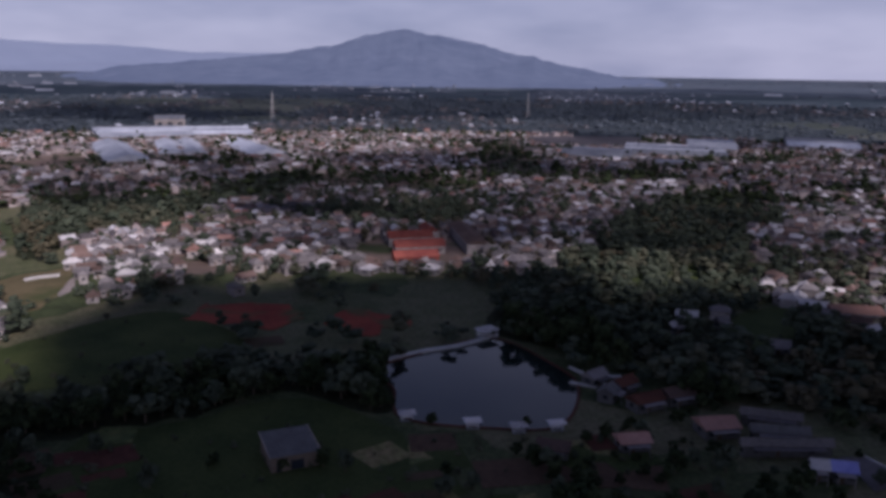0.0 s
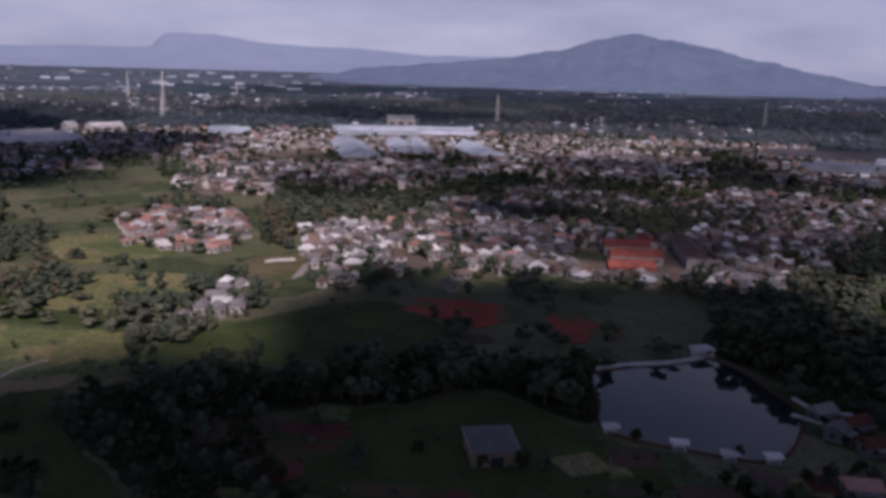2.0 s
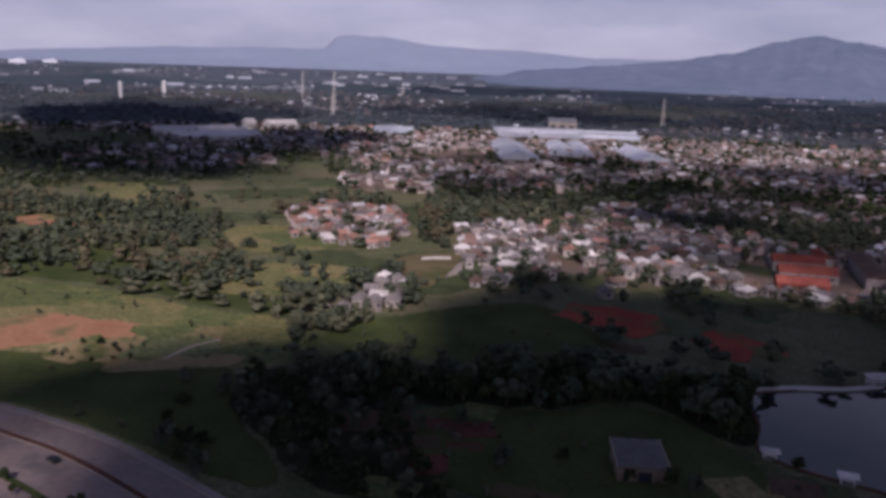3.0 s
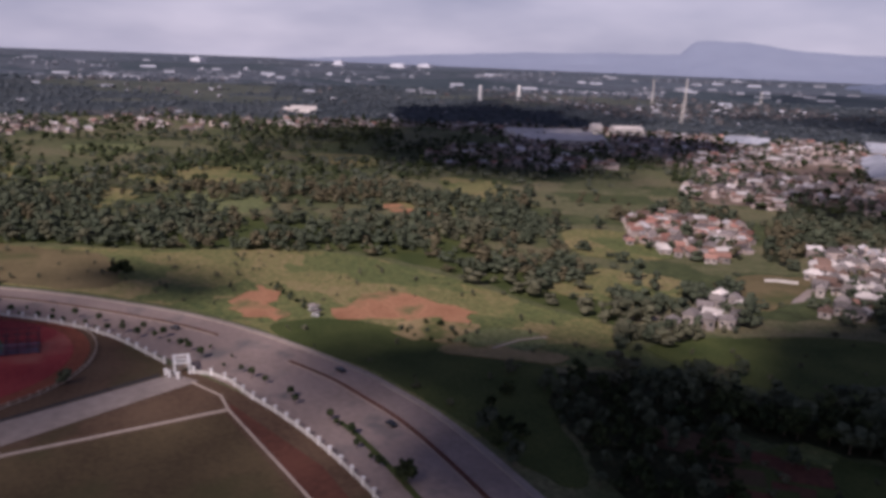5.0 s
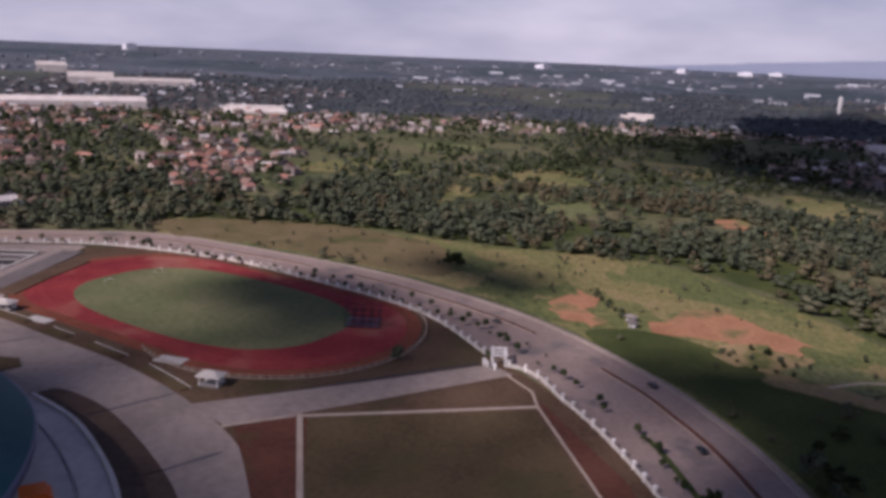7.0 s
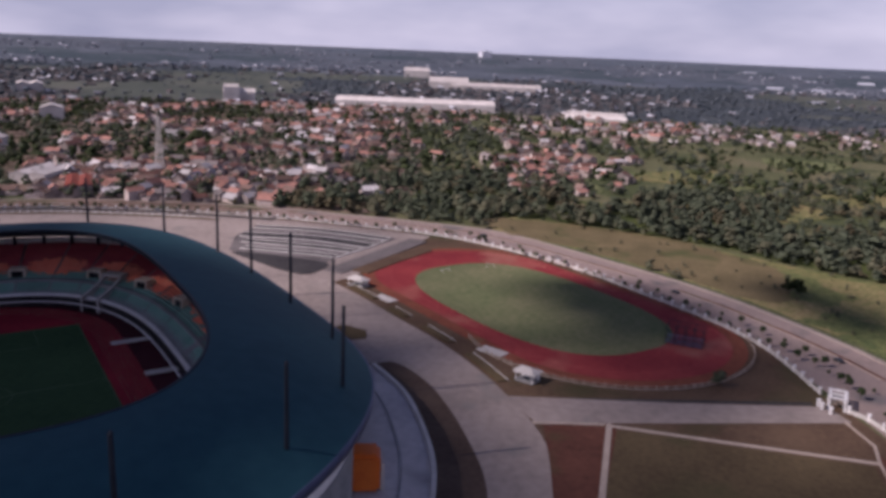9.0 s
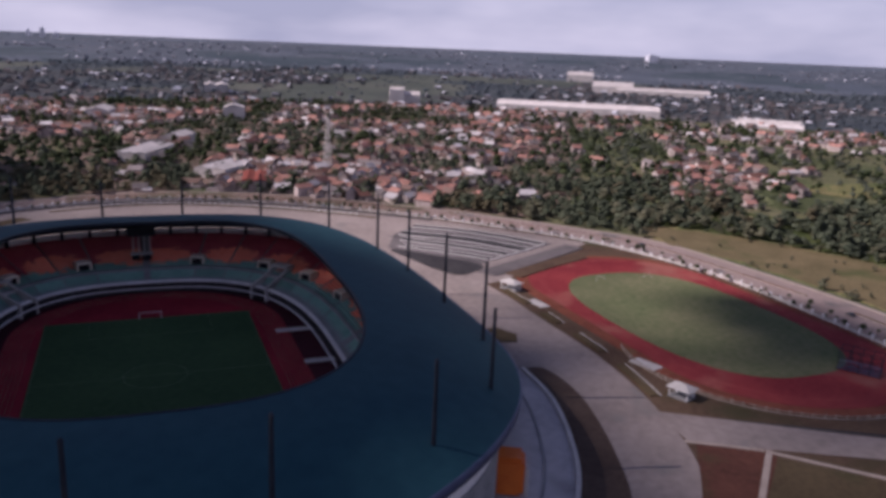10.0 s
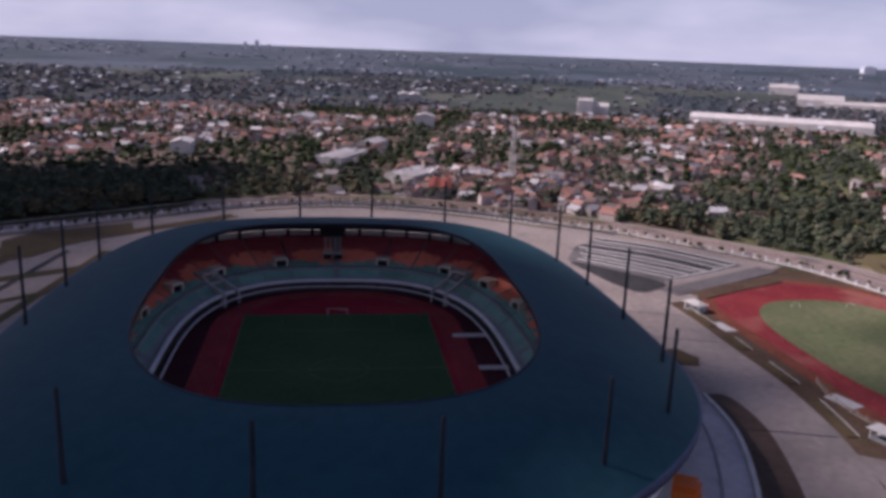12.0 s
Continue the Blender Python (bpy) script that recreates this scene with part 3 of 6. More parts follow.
setting(slab("ground_compound", INNER + [(-60, -400), (40, -250), (60, -60), (0, 40)], M_BROWNFIELD, 0.06, 0.4), "dry brown grass inside the sports ground", "ground")
pave = [to_world(u, v) for u, v in ((150, 40), (135, 95), (113, 114.3), (88, 127.7), (65, 134.3), (43, 138.3), (16, 140.3), (-14.8, 139.3), (-42, 138.8), (-66, 137))]
pave = [(p.x, p.y) for p in spline(pave, 5)]
pave += [(-338, -80), (-372, -78), (-421, -60)] + [(p.x, p.y) for p in WALL_B if p.y < -62] + [(-60, -400), (10, -250), (0, -60)]
setting(slab("pavement_plaza", pave, M_PAVE, 0.12, 0.4), "pale concrete plaza round the stadium", "pavement")
setting(slab("pavement_link", [(-224, -8), (-230.5, 43), (-238, 88), (-228, 92), (-216.4, 41), (-208, 2)], M_PAVE, 0.16, 0.4), "pale concrete access road to the gate", "road")
# Flat dark strip along one edge of the access road.
setting(slab("ground_dark_strip", [(-225.5, 4), (-233, 43), (-240.5, 84), (-238.2, 84), (-231, 43), (-223.6, 3)], M_ASPHALT, 0.10, 0.3), "dark strip beside the access road", "ditch")

# Road with two carriageways
setting(ribbon("road", OUTER, -0.2, 36, M_ROAD, 0.03, 0.3), "wide worn concrete road with two carriageways", "road")
setting(ribbon("road_verge_inner", OUTER[8:30], 24.2, 26.0, M_DARKGRASS, 0.14, 0.3), "narrow dark planted strip in the road", "verge")
setting(ribbon("road_verge_inner", OUTER[62:], 26.5, 30, M_BROWNFIELD, 0.14, 0.3), "planted strip beside the boundary wall", "verge")
for i, (a, b) in enumerate(((6, 43), (47, 64), (66, 150))):
    setting(ribbon("road_median", OUTER[a:b], 9.4, 11.0, M_REDBROWN, 0.24, 0.3), "dark planted road median with a kerb", "median")
    setting(ribbon("kerb", OUTER[a:b], 11.0, 11.25, M_PATH, 0.27, 0.3), "pale concrete kerb of the median", "kerb")
setting(ribbon("kerb", OUTER, -0.4, 0.0, M_PATH, 0.2, 0.4), "pale concrete kerb", "kerb")
setting(ribbon("pavement", OUTER, -2.6, -0.6, M_PAVE, 0.17, 0.4), "footpath beside the road", "pavement")

# Boundary wall with pillars
def boundary_wall(line, group):
    ob = tagged(ribbon("boundary_wall", line, -0.12, 0.12, M_KERB, 1.25, 1.3), "white boundary wall with square pillars", "wall", group, "structure")
    bm = bmesh.new()
    box(bm, (0, 0, 1.05), (0.62, 0.62, 2.1), bevel=0.05)
    box(bm, (0, 0, 2.2), (0.98, 0.98, 0.28), bevel=0.04)
    first = part("pillar", bm, M_WHITE, ob)
    spots = walk_along(line, 6.0, 1.0)
    for i, (p, h) in enumerate(spots):
        o = first if i == 0 else first.copy()
        if i:
            scene.collection.objects.link(o)
        o.location, o.rotation_euler = (p.x, p.y, 0), (0, 0, radians(h))
    return ob


WALL_GATE = spline([(-235.5, 92.5), (-233, 95), (-230.3, 97.2), (-226, 98.6), (-222.2, 99.6), (-207.5, 99.5)], 6)
boundary_wall(WALL[:-8], "boundary walls")
boundary_wall(WALL_GATE, "boundary walls")
boundary_wall(WALL_B, "boundary walls")


def gatehouse():
    """An open portal: white pillars, a ring of beams over a dark inside, a low guard room and small pillars before it."""
    g = empty("gatehouse", pose(-239.5, 91.2, 0.1, 0, 0, -18), "white open gatehouse of pillars and beams beside the entrance", "gatehouse")
    for x in (-3.4, 0.2, 3.4):
        for y in (-2.2, 2.2):
            bm = bmesh.new()
            box(bm, (x, y, 1.75), (0.7, 0.7, 3.5), bevel=0.06)
            box(bm, (x, y, 0.2), (0.95, 0.95, 0.4), bevel=0.05)
            part("column", bm, M_WHITE, g)
    for y in (-2.2, 2.2):
        bm = bmesh.new()
        box(bm, (0, y, 3.75), (8.0, 0.9, 0.5), bevel=0.06)
        part("beam", bm, M_WHITE, g)
    for x in (-3.4, 0.2, 3.4):
        bm = bmesh.new()
        box(bm, (x, 0, 3.72), (0.9, 3.5, 0.44), bevel=0.06)
        part("cross_beam", bm, M_WHITE, g)
    bm = bmesh.new()
    box(bm, (-1.6, 0, 1.3), (2.4, 3.0, 2.6), bevel=0.05)
    part("guard_room", bm, M_PATH, g, "tan rendered guard room")
    bm = bmesh.new()
    box(bm, (-1.6, 0, 2.7), (2.8, 3.4, 0.2), bevel=0.04)
    part("room_roof", bm, M_SHED, g, "grey sheet roof")
    for y in (-1.52, 1.52):
        bm = bmesh.new()
        box(bm, (-1.6, y, 1.5), (1.4, 0.08, 1.0))
        part("window", bm, M_WINDOW, g)
    for x, y in ((3.0, -5.0), (5.2, -4.0), (7.2, -1.6)):
        bm = bmesh.new()
        box(bm, (x, y, 1.0), (0.9, 0.9, 2.0), bevel=0.06)
        box(bm, (x, y, 2.1), (1.2, 1.2, 0.25), bevel=0.05)
        part("gate_pillar", bm, M_WHITE, g)


gatehouse()

# Square practice field with a path round it
FIELD = [(-208.5, 24.0), (-202.0, 88.5), (-120, 81), (-128, 12)]
setting(slab("field_square", FIELD, M_FIELD, 0.14, 0.3), "square practice field of brown-green grass", "field")
setting(slab("ground_red_strip", [(-210, 92), (-204, 93), (-160, 96), (-100, 86), (-100, 79), (-150, 85), (-199, 90)], M_REDBROWN, 0.13, 0.3, ragged=1.0), "strip of red soil beside the wall", "soil")
setting(slab("ground_red_yard", [(-209, 4), (-213, 22), (-211, 24), (-150, 18), (-150, 8), (-185, 6)], M_REDBROWN, 0.13, 0.3, ragged=1.2), "patch of red soil beside the field", "soil")
setting(ribbon("pavement_path", [Vector((-128, 14, 0)), Vector((-170, 17.8, 0)), Vector((-212, 22.2, 0))], 0.8, -0.8, M_PATH, 0.22, 0.3), "pale concrete path beside the practice field", "path")
setting(ribbon("pavement_path", [Vector((-210.6, 22.4, 0)), Vector((-207, 56, 0)), Vector((-203.6, 91, 0))], 0.75, -0.75, M_PATH, 0.24, 0.3), "pale concrete path beside the practice field", "path")
setting(ribbon("pavement_path", [Vector((-203.5, 90.6, 0)), Vector((-160, 86.6, 0)), Vector((-120, 82.5, 0))], 0.4, -0.4, M_PATH, 0.22, 0.3), "pale concrete path beside the practice field", "path")
setting(ribbon("pavement_path", [Vector((-228, 90, 0)), Vector((-214, 93, 0)), Vector((-203.5, 90.6, 0))], 0.4, -0.4, M_PATH, 0.22, 0.3), "pale path from the gate to the field", "path")
setting(ribbon("pavement_path", [Vector((-211, 21, 0)), Vector((-209.5, 10, 0)), Vector((-208, 1, 0))], 0.6, -0.6, M_PATH, 0.22, 0.3), "pale concrete path beside the practice field", "path")


# Training track
def capsule(half, r, n=24):
    pts = [(half + r * math.cos(a), r * math.sin(a)) for a in (math.pi * (k / n - 0.5) for k in range(n + 1))]
    pts += [(-half + r * math.cos(a), r * math.sin(a)) for a in (math.pi * (k / n + 0.5) for k in range(n + 1))]
    return pts


TRAIN = pose(-321, -2, 0, 0, 0, 41)


def moved(m, pts):
    return [tuple((m @ Vector((*p, 0)))[:2]) for p in pts]


setting(slab("ground_track_surround", moved(TRAIN, capsule(42, 50)), M_REDSOIL, 0.12, 0.3), "red soil round the training track", "soil")
setting(slab("running_track", moved(TRAIN, capsule(42.2, 44.6)), M_TRACK, 0.18, 0.3), "red training running track", "running track")
setting(slab("training_pitch", moved(TRAIN, [(1 + p, -0.8 + q) for p, q in (oval(61.5, 35.6, 2.7, 2 * math.pi * k / 96) for k in range(96))]), M_DRYTURF, 0.24, 0.3), "worn grass pitch inside the training track", "pitch")


def ring_strip(name, m, outer, inner, mat, top, parent=None, depth=0.1):
    """A closed band between two outlines of equal length."""
    n = len(outer)
    verts = [(*p, top) for p in moved(m, outer)] + [(*p, top) for p in moved(m, inner)] + [(*p, top - depth) for p in moved(m, outer)] + [(*p, top - depth) for p in moved(m, inner)]
    faces = []
    for i in range(n):
        j = (i + 1) % n
        faces += [(i, j, n + j, n + i), (2 * n + i, 2 * n + j, j, i), (n + i, n + j, 3 * n + j, 3 * n + i)]
    return raw(name, verts, faces, [mat], None, parent)


for k in range(1, 7):
    r = 36.5 + 1.22 * k
    setting(ring_strip("lane_line", TRAIN, capsule(42.2, r + 0.05), capsule(42.2, r - 0.05), M_FADED, 0.20), "faded lane line on the training track", "lane line")


def goal(m, group):
    g = empty("goal", m, "white football goal on the training pitch", "goal", group)
    for y in (-3.66, 3.66):
        part("post", rod(bmesh.new(), (0, y, 0), (0, y, 2.5), 0.10), M_WHITE, g)
        part("stay", rod(bmesh.new(), (0, y, 2.4), (1.8, y, 0.1), 0.06), M_WHITE, g)
    part("crossbar", rod(bmesh.new(), (0, -3.7, 2.46), (0, 3.7, 2.46), 0.10), M_WHITE, g)


for x, y in ((-354.5, -42.8), (-369, -23.7)):   # small practice goals
    goal(pose(x, y, 0.24, 0, 0, 41) @ Matrix.Diagonal((0.6, 0.5, 0.6, 1)), "goals")

# Railing round the east end of the training track
rail_line = [Vector((*p, 0)) for p in moved(TRAIN, [(42 + 52 * math.cos(a), 52 * math.sin(a)) for a in (math.pi * (k / 40 - 0.62) for k in range(41))])]
rail = tagged(ribbon("track_fence", rail_line, -0.05, 0.05, M_PATH, 1.3, 0.14), "pale low railing round the end of the training track", "fence", kind="structure")
low = ribbon("bottom_rail", rail_line, -0.08, 0.08, M_PATH, 0.4, 0.3, rail)
bm = bmesh.new()
box(bm, (0, 0, 0.75), (0.3, 0.3, 1.5))
first = part("post", bm, M_PATH, rail)
for i, (p, h) in enumerate(walk_along(rail_line, 3.2)):
    o = first if i == 0 else first.copy()
    if i:
        scene.collection.objects.link(o)
    o.location = (p.x, p.y, 0)


def pavilion(name, m, w, d, h, label, roofmat, group=""):
    """A small open hall: posts, wall at the back, hipped roof."""
    g = empty(name, m, label, name.replace("_", " "), group)
    bm = bmesh.new()
    box(bm, (0, 0, 0.15), (w, d, 0.3))
    part("base", bm, M_CONC, g)
    for x in (-w / 2 + 0.4, w / 2 - 0.4):
        for y in (-d / 2 + 0.4, d / 2 - 0.4):
            bm = bmesh.new()
            box(bm, (x, y, h / 2 + 0.15), (0.3, 0.3, h))
            part("post", bm, M_WHITE, g)
    bm = bmesh.new()
    box(bm, (0, d / 2 - 0.8, h * 0.5), (w - 1.0, 0.2, h - 0.4))
    part("wall", bm, M_WHITE, g)
    bm = bmesh.new()
    a, b, z = w / 2 + 0.7, d / 2 + 0.7, h + 0.3
    v = [bm.verts.new(p) for p in ((-a, -b, z), (a, -b, z), (a, b, z), (-a, b, z), (-a + b, 0, z + b * 0.45), (a - b, 0, z + b * 0.45))]
    for f in ((0, 1, 5, 4), (2, 3, 4, 5), (1, 2, 5), (3, 0, 4), (3, 2, 1, 0)):
        bm.faces.new([v[k] for k in f])
    part("roof", bm, roofmat, g)
    return g


pavilion("track_pavilion", pose(-237.5, -1.5, 0.12, 0, 0, 62), 6.6, 5.0, 2.8, "white track-side pavilion with a hipped roof", M_KERB)
pavilion("kiosk", pose(-322.5, -76, 0.12, 0, 0, 60), 8, 5, 2.8, "white kiosk with a hipped roof on the plaza", M_KERB)
setting(slab("pavement_pad", moved(pose(-259.5, -14, 0, 0, 0, 58), [(-5, -2.6), (5, -2.6), (5, 2.6), (-5, 2.6)]), M_KERB, 0.34, 0.3), "pale concrete platform beside the track", "platform")
setting(slab("pavement_pad", moved(pose(-308, -61, 0, 0, 0, 50), [(-5, -2.2), (5, -2.2), (5, 2.2), (-5, 2.2)]), M_KERB, 0.34, 0.3), "pale concrete platform beside the track", "platform")
plant = spline([to_world(u, v) for u, v in ((58, 139), (30, 143), (0, 143.5), (-30, 143), (-60, 141))], 5)
for k, (a, b) in enumerate(((1, 6), (7, 11), (12, 15), (16, 20))):
    setting(ribbon("planting_bed", plant[a:b], 1.6, -1.6, M_FIELD, 0.5, 0.5), "dark planting bed beside the track", "planting bed")
    setting(ribbon("kerb", plant[a:b], -1.6, -2.0, M_KERB, 0.56, 0.5), "pale concrete kerb of a planting bed", "kerb")

# Verge and apron on the near side of the stadium
AP = spline([to_world(u, v) for u, v in ((128, 55), (116, 73), (98.5, 87.5), (79, 98), (49.5, 107.8), (25, 109.8))], 6)
VERGE = spline([to_world(u, v) for u, v in ((142, 62), (128, 80), (104.4, 98.5), (81.4, 108.6), (54, 116.7), (36, 118.6), (25, 116.5), (24.5, 110.2))], 6)
setting(slab("verge", [(p.x, p.y) for p in AP] + [(p.x, p.y) for p in VERGE[::-1]], M_VERGE, 0.22, 0.3), "crescent of dry brown grass by the stadium", "verge")
setting(ribbon("apron_wall", AP, 0.6, -0.6, M_KERB, 0.95, 1.0), "low pale curved wall round the stadium apron", "wall")
setting(ribbon("apron_kerb", offset(AP, 8.0), 0.3, -0.3, M_CONC, 0.4, 0.5), "grey kerb on the stadium apron", "kerb")

setting(slab("pavement_apron", [(p.x, p.y) for p in offset(AP, 0.5)] + moved(STADIUM, [oval(118, 84, 2.2, radians(q)) for q in range(88, 24, -4)]), M_PALEPAVE, 0.17, 0.1), "pale paved apron under the stadium rim", "pavement")

# Parking terraces beyond the stadium
for pts, w, m in (([(-416, -156), (-418, -122), (-409, -81)], 7.0, M_ASPHALT), ([(-397, -156), (-399, -119), (-392, -87)], 10.0, M_ASPHALT), ([(-384, -150), (-382, -113), (-379, -93)], 6.6, M_ASPHALT), ([(-371, -146), (-369, -116), (-367, -98)], 5.0, M_ASPHALT)):
    line = spline(pts, 5)
    setting(ribbon("parking_strip", line, w / 2, -w / 2, m, 0.4, 0.4), "dark bare strip between rows of the empty car park", "parking strip")
    for q in (-1, 1):
        setting(ribbon("kerb", line, q * w / 2 + 0.75, q * w / 2 - 0.75, M_KERB, 0.5, 0.5), "pale paved kerb in the car park", "kerb")
setting(ribbon("kerb", [Vector((-409, -80, 0)), Vector((-390, -86, 0)), Vector((-364, -97, 0))], 0.6, -0.6, M_KERB, 0.55, 0.5), "pale kerb in the car park", "kerb")
setting(slab("planting_bed", [(p.x, p.y) for p in spline([(-361, -147), (-360, -124), (-354, -99), (-345, -97), (-333, -102), (-337, -115), (-349, -132)], 5, True)], M_ASPHALT, 0.4, 0.4), "dark planting bed beside the car park", "planting bed")
setting(slab("pavement_car_park", [(-420, -156), (-421, -120), (-412, -76), (-366, -96), (-352, -100), (-364, -150), (-392, -158)], M_LOT, 0.2, 0.2), "dark grey surface of the empty car park", "car park")
setting(ribbon("ramp_road", [Vector((-411, -64.5, 0)), Vector((-373, -79, 0)), Vector((-340, -92, 0))], 5.2, -5.2, M_LOT, 0.5, 0.5), "grey concrete ramp beside the car park", "ramp")
setting(slab("ground_bank", [(-402, -60), (-376, -72), (-345, -84), (-341, -76), (-366, -66), (-390, -54)], M_BROWNFIELD, 0.6, 0.5, ragged=0.8), "dry brown bank beside the ramp", "bank")
for k, (u, v) in enumerate(((-168, 60), (-172, 30), (-174, -5), (-170, -40))):
    p, q = to_world(u, v), to_world(u - 4, v - 26)
    setting(ribbon("parking_strip", [Vector((*p, 0)), Vector((*q, 0))], 1.6, -1.6, M_ASPHALT, 0.3, 0.3), "dark strip on the plaza", "parking strip")
for k, (v, d) in enumerate(((-118, 4), (-136, 3), (-156, 5), (-178, 4))):
    setting(ribbon("parking_strip", [Vector((*to_world(u, v - 0.12 * (u + 60)), 0)) for u in (-150, -90, -30, 30)], d / 2, -d / 2, M_ASPHALT if k % 2 else M_FIELD, 0.3, 0.3), "dark strip across the plaza", "parking strip")


# Inner balustrade and planted strips along the far edge of the plaza
EDGE = [p for p in WALL_B if p.y < -150]
setting(ribbon("planting_bed", EDGE[:40], 6.5, 3.0, M_ASPHALT, 0.36, 0.4), "dark bare strip inside the boundary wall", "planting bed")
setting(ribbon("planting_bed", EDGE[4:34], 17.0, 14.0, M_FIELD, 0.36, 0.4), "dark planted strip along the plaza", "planting bed")
fence = tagged(ribbon("balustrade", EDGE[6:30], 12.12, 11.88, M_KERB, 0.9, 0.9), "white balustrade with square posts along the plaza", "balustrade", kind="structure")
bm = bmesh.new()
box(bm, (0, 0, 0.7), (0.5, 0.5, 1.4), bevel=0.04)
first = part("post", bm, M_WHITE, fence)
for i, (p, h) in enumerate(walk_along(offset(EDGE[6:30], 12.0), 4.0)):
    o = first if i == 0 else first.copy()
    if i:
        scene.collection.objects.link(o)
    o.location = (p.x, p.y, 0)


# ---- the stadium ----
def oval_even(a, b, n, count):
    """Points of an oval at even steps along it."""
    fine = [Vector((*oval(a, b, n, 2 * math.pi * k / 1440), 0)) for k in range(1441)]
    total = sum((q - p).length for p, q in zip(fine, fine[1:]))
    return [p for p, _ in walk_along(fine, total / count)][:count]


def lathe(name, rings, mat, parent, label="", count=144, smooth=True):
    """A closed band through ovals (a, b, n, z)."""
    rows = [[(p.x, p.y, r[3]) for p in oval_even(r[0], r[1], r[2], count)] for r in rings]
    verts = [p for row in rows for p in row]
    faces = []
    for i in range(len(rows) - 1):
        for k in range(count):
            j = (k + 1) % count
            faces.append((i * count + k, i * count + j, (i + 1) * count + j, (i + 1) * count + k))
    ob = raw(name, verts, faces, [mat], None, parent)
    if smooth:
        ob.data.polygons.foreach_set("use_smooth", [True] * len(ob.data.polygons))
    if label:
        ob["label"] = label
    return ob


stadium = empty("stadium", STADIUM, "oval football stadium with blue ring roof and orange seats", "stadium")
INNER_EDGE = (86.5, 55.0, 2.75, 28.4)


def eave(phi):
    """The outer rim: rounder towards the near end, dipping along the sides."""
    c, s = math.cos(phi), math.sin(phi)
    a, n = (131.5, 2.03) if c > 0 else (126.8, 2.4)
    return Vector((math.copysign(a * abs(c) ** (2 / n), c), math.copysign(100.9 * abs(s) ** (2 / n), s), 18.2 - 0.85 * c + 4.95 * math.cos(2 * phi) - 2.15 * math.cos(4 * phi)))


def roof_point(phi, f, lift=0.0):
    i = Vector((*oval(INNER_EDGE[0], INNER_EDGE[1], INNER_EDGE[2] if math.cos(phi) > 0 else 3.3, phi), INNER_EDGE[3]))
    o = eave(phi)
    drop = f ** 1.9
    return Vector((i.x + (o.x - i.x) * f, i.y + (o.y - i.y) * f, i.z + (o.z - i.z) * drop + lift))


def roof_band(name, steps, mat, label, count=192):
    """A closed band over the roof: steps of (share outwards, lift, push outwards)."""
    verts, faces = [], []
    for f, lift, push in steps:
        for k in range(count):
            p = roof_point(2 * math.pi * k / count, f, lift)
            d = Vector((p.x, p.y, 0)).normalized() * push
            verts.append((p.x + d.x, p.y + d.y, p.z))
    for i in range(len(steps) - 1):
        for k in range(count):
            j = (k + 1) % count
            faces.append((i * count + k, i * count + j, (i + 1) * count + j, (i + 1) * count + k))
    ob = raw(name, verts, faces, [mat], None, stadium)
    ob.data.polygons.foreach_set("use_smooth", [True] * len(ob.data.polygons))
    ob["label"] = label


SHARES = (0.0, 0.12, 0.25, 0.4, 0.55, 0.7, 0.82, 0.92, 1.0)
roof_band("roof", [(f, 0, 0) for f in SHARES], M_ROOF, "blue metal ring roof")
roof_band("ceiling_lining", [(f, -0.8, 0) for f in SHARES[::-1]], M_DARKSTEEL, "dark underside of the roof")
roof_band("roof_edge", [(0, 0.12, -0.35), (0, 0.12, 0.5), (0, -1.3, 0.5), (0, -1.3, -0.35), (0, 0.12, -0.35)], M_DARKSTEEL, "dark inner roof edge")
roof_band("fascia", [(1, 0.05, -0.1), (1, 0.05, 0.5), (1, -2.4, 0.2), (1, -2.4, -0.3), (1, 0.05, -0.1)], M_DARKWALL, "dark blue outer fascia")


def masts():
    """Tall poles round the roof: angle on the oval, distance as a share of its radius."""
    for deg, share in ((10.5, 0.93), (34, 0.97), (53, 1.01), (72, 1.02), (87, 0.985), (104, 1.02), (116.5, 1.07), (131.5, 1.10), (149, 1.05), (169.5, 0.985)):
        for s in (1, -1):
            x, y = 130.9 * share * math.cos(radians(deg * s)), 90.6 * share * math.sin(radians(deg * s))
            top = 41.0 if deg < 155 else 36.5
            bm = bmesh.new()
            rod(bm, (x, y, 9.0), (x, y, top), 0.62, 0.42, 8)
            rod(bm, (x, y, top), (x, y, top + 0.7), 0.55, 0.15, 8)
            part("mast", bm, M_DARKSTEEL, stadium)


masts()

# Stands: two tiers of stepped blocks
def tier(name, f0, f1, z0, z1, rows, mats, pattern=None, sectors=32):
    """Blocks of stepped seating; the pattern gives the colour by place along the stand (0 at a gangway, 1 between) and height."""
    for s in range(sectors):
        verts, faces, idx = [], [], []
        m = 8
        for r in range(rows + 1):
            f = f0 + (f1 - f0) * r / rows
            for lev in (0, 1):
                z = z0 + (z1 - z0) * (r - (1 if lev == 0 else 0)) / rows
                z = max(z, z0)
                a, b, n = 85.5 + 40 * f, 55.5 + 31 * f, 2.75
                for k in range(m + 1):
                    ph = 2 * math.pi * (s + 0.025 + 0.95 * k / m) / sectors
                    verts.append((*oval(a, b, n, ph), z))
        w = m + 1
        for r in range(2 * rows + 1):
            for k in range(m):
                faces.append((r * w + k, r * w + k + 1, (r + 1) * w + k + 1, (r + 1) * w + k))
                u = (k + 0.5) / m
                idx.append(pattern(1 - u if s % 2 == 0 else u, r / (2 * rows), s) if pattern else 0)
        raw(name, verts, faces, mats, idx, stadium)


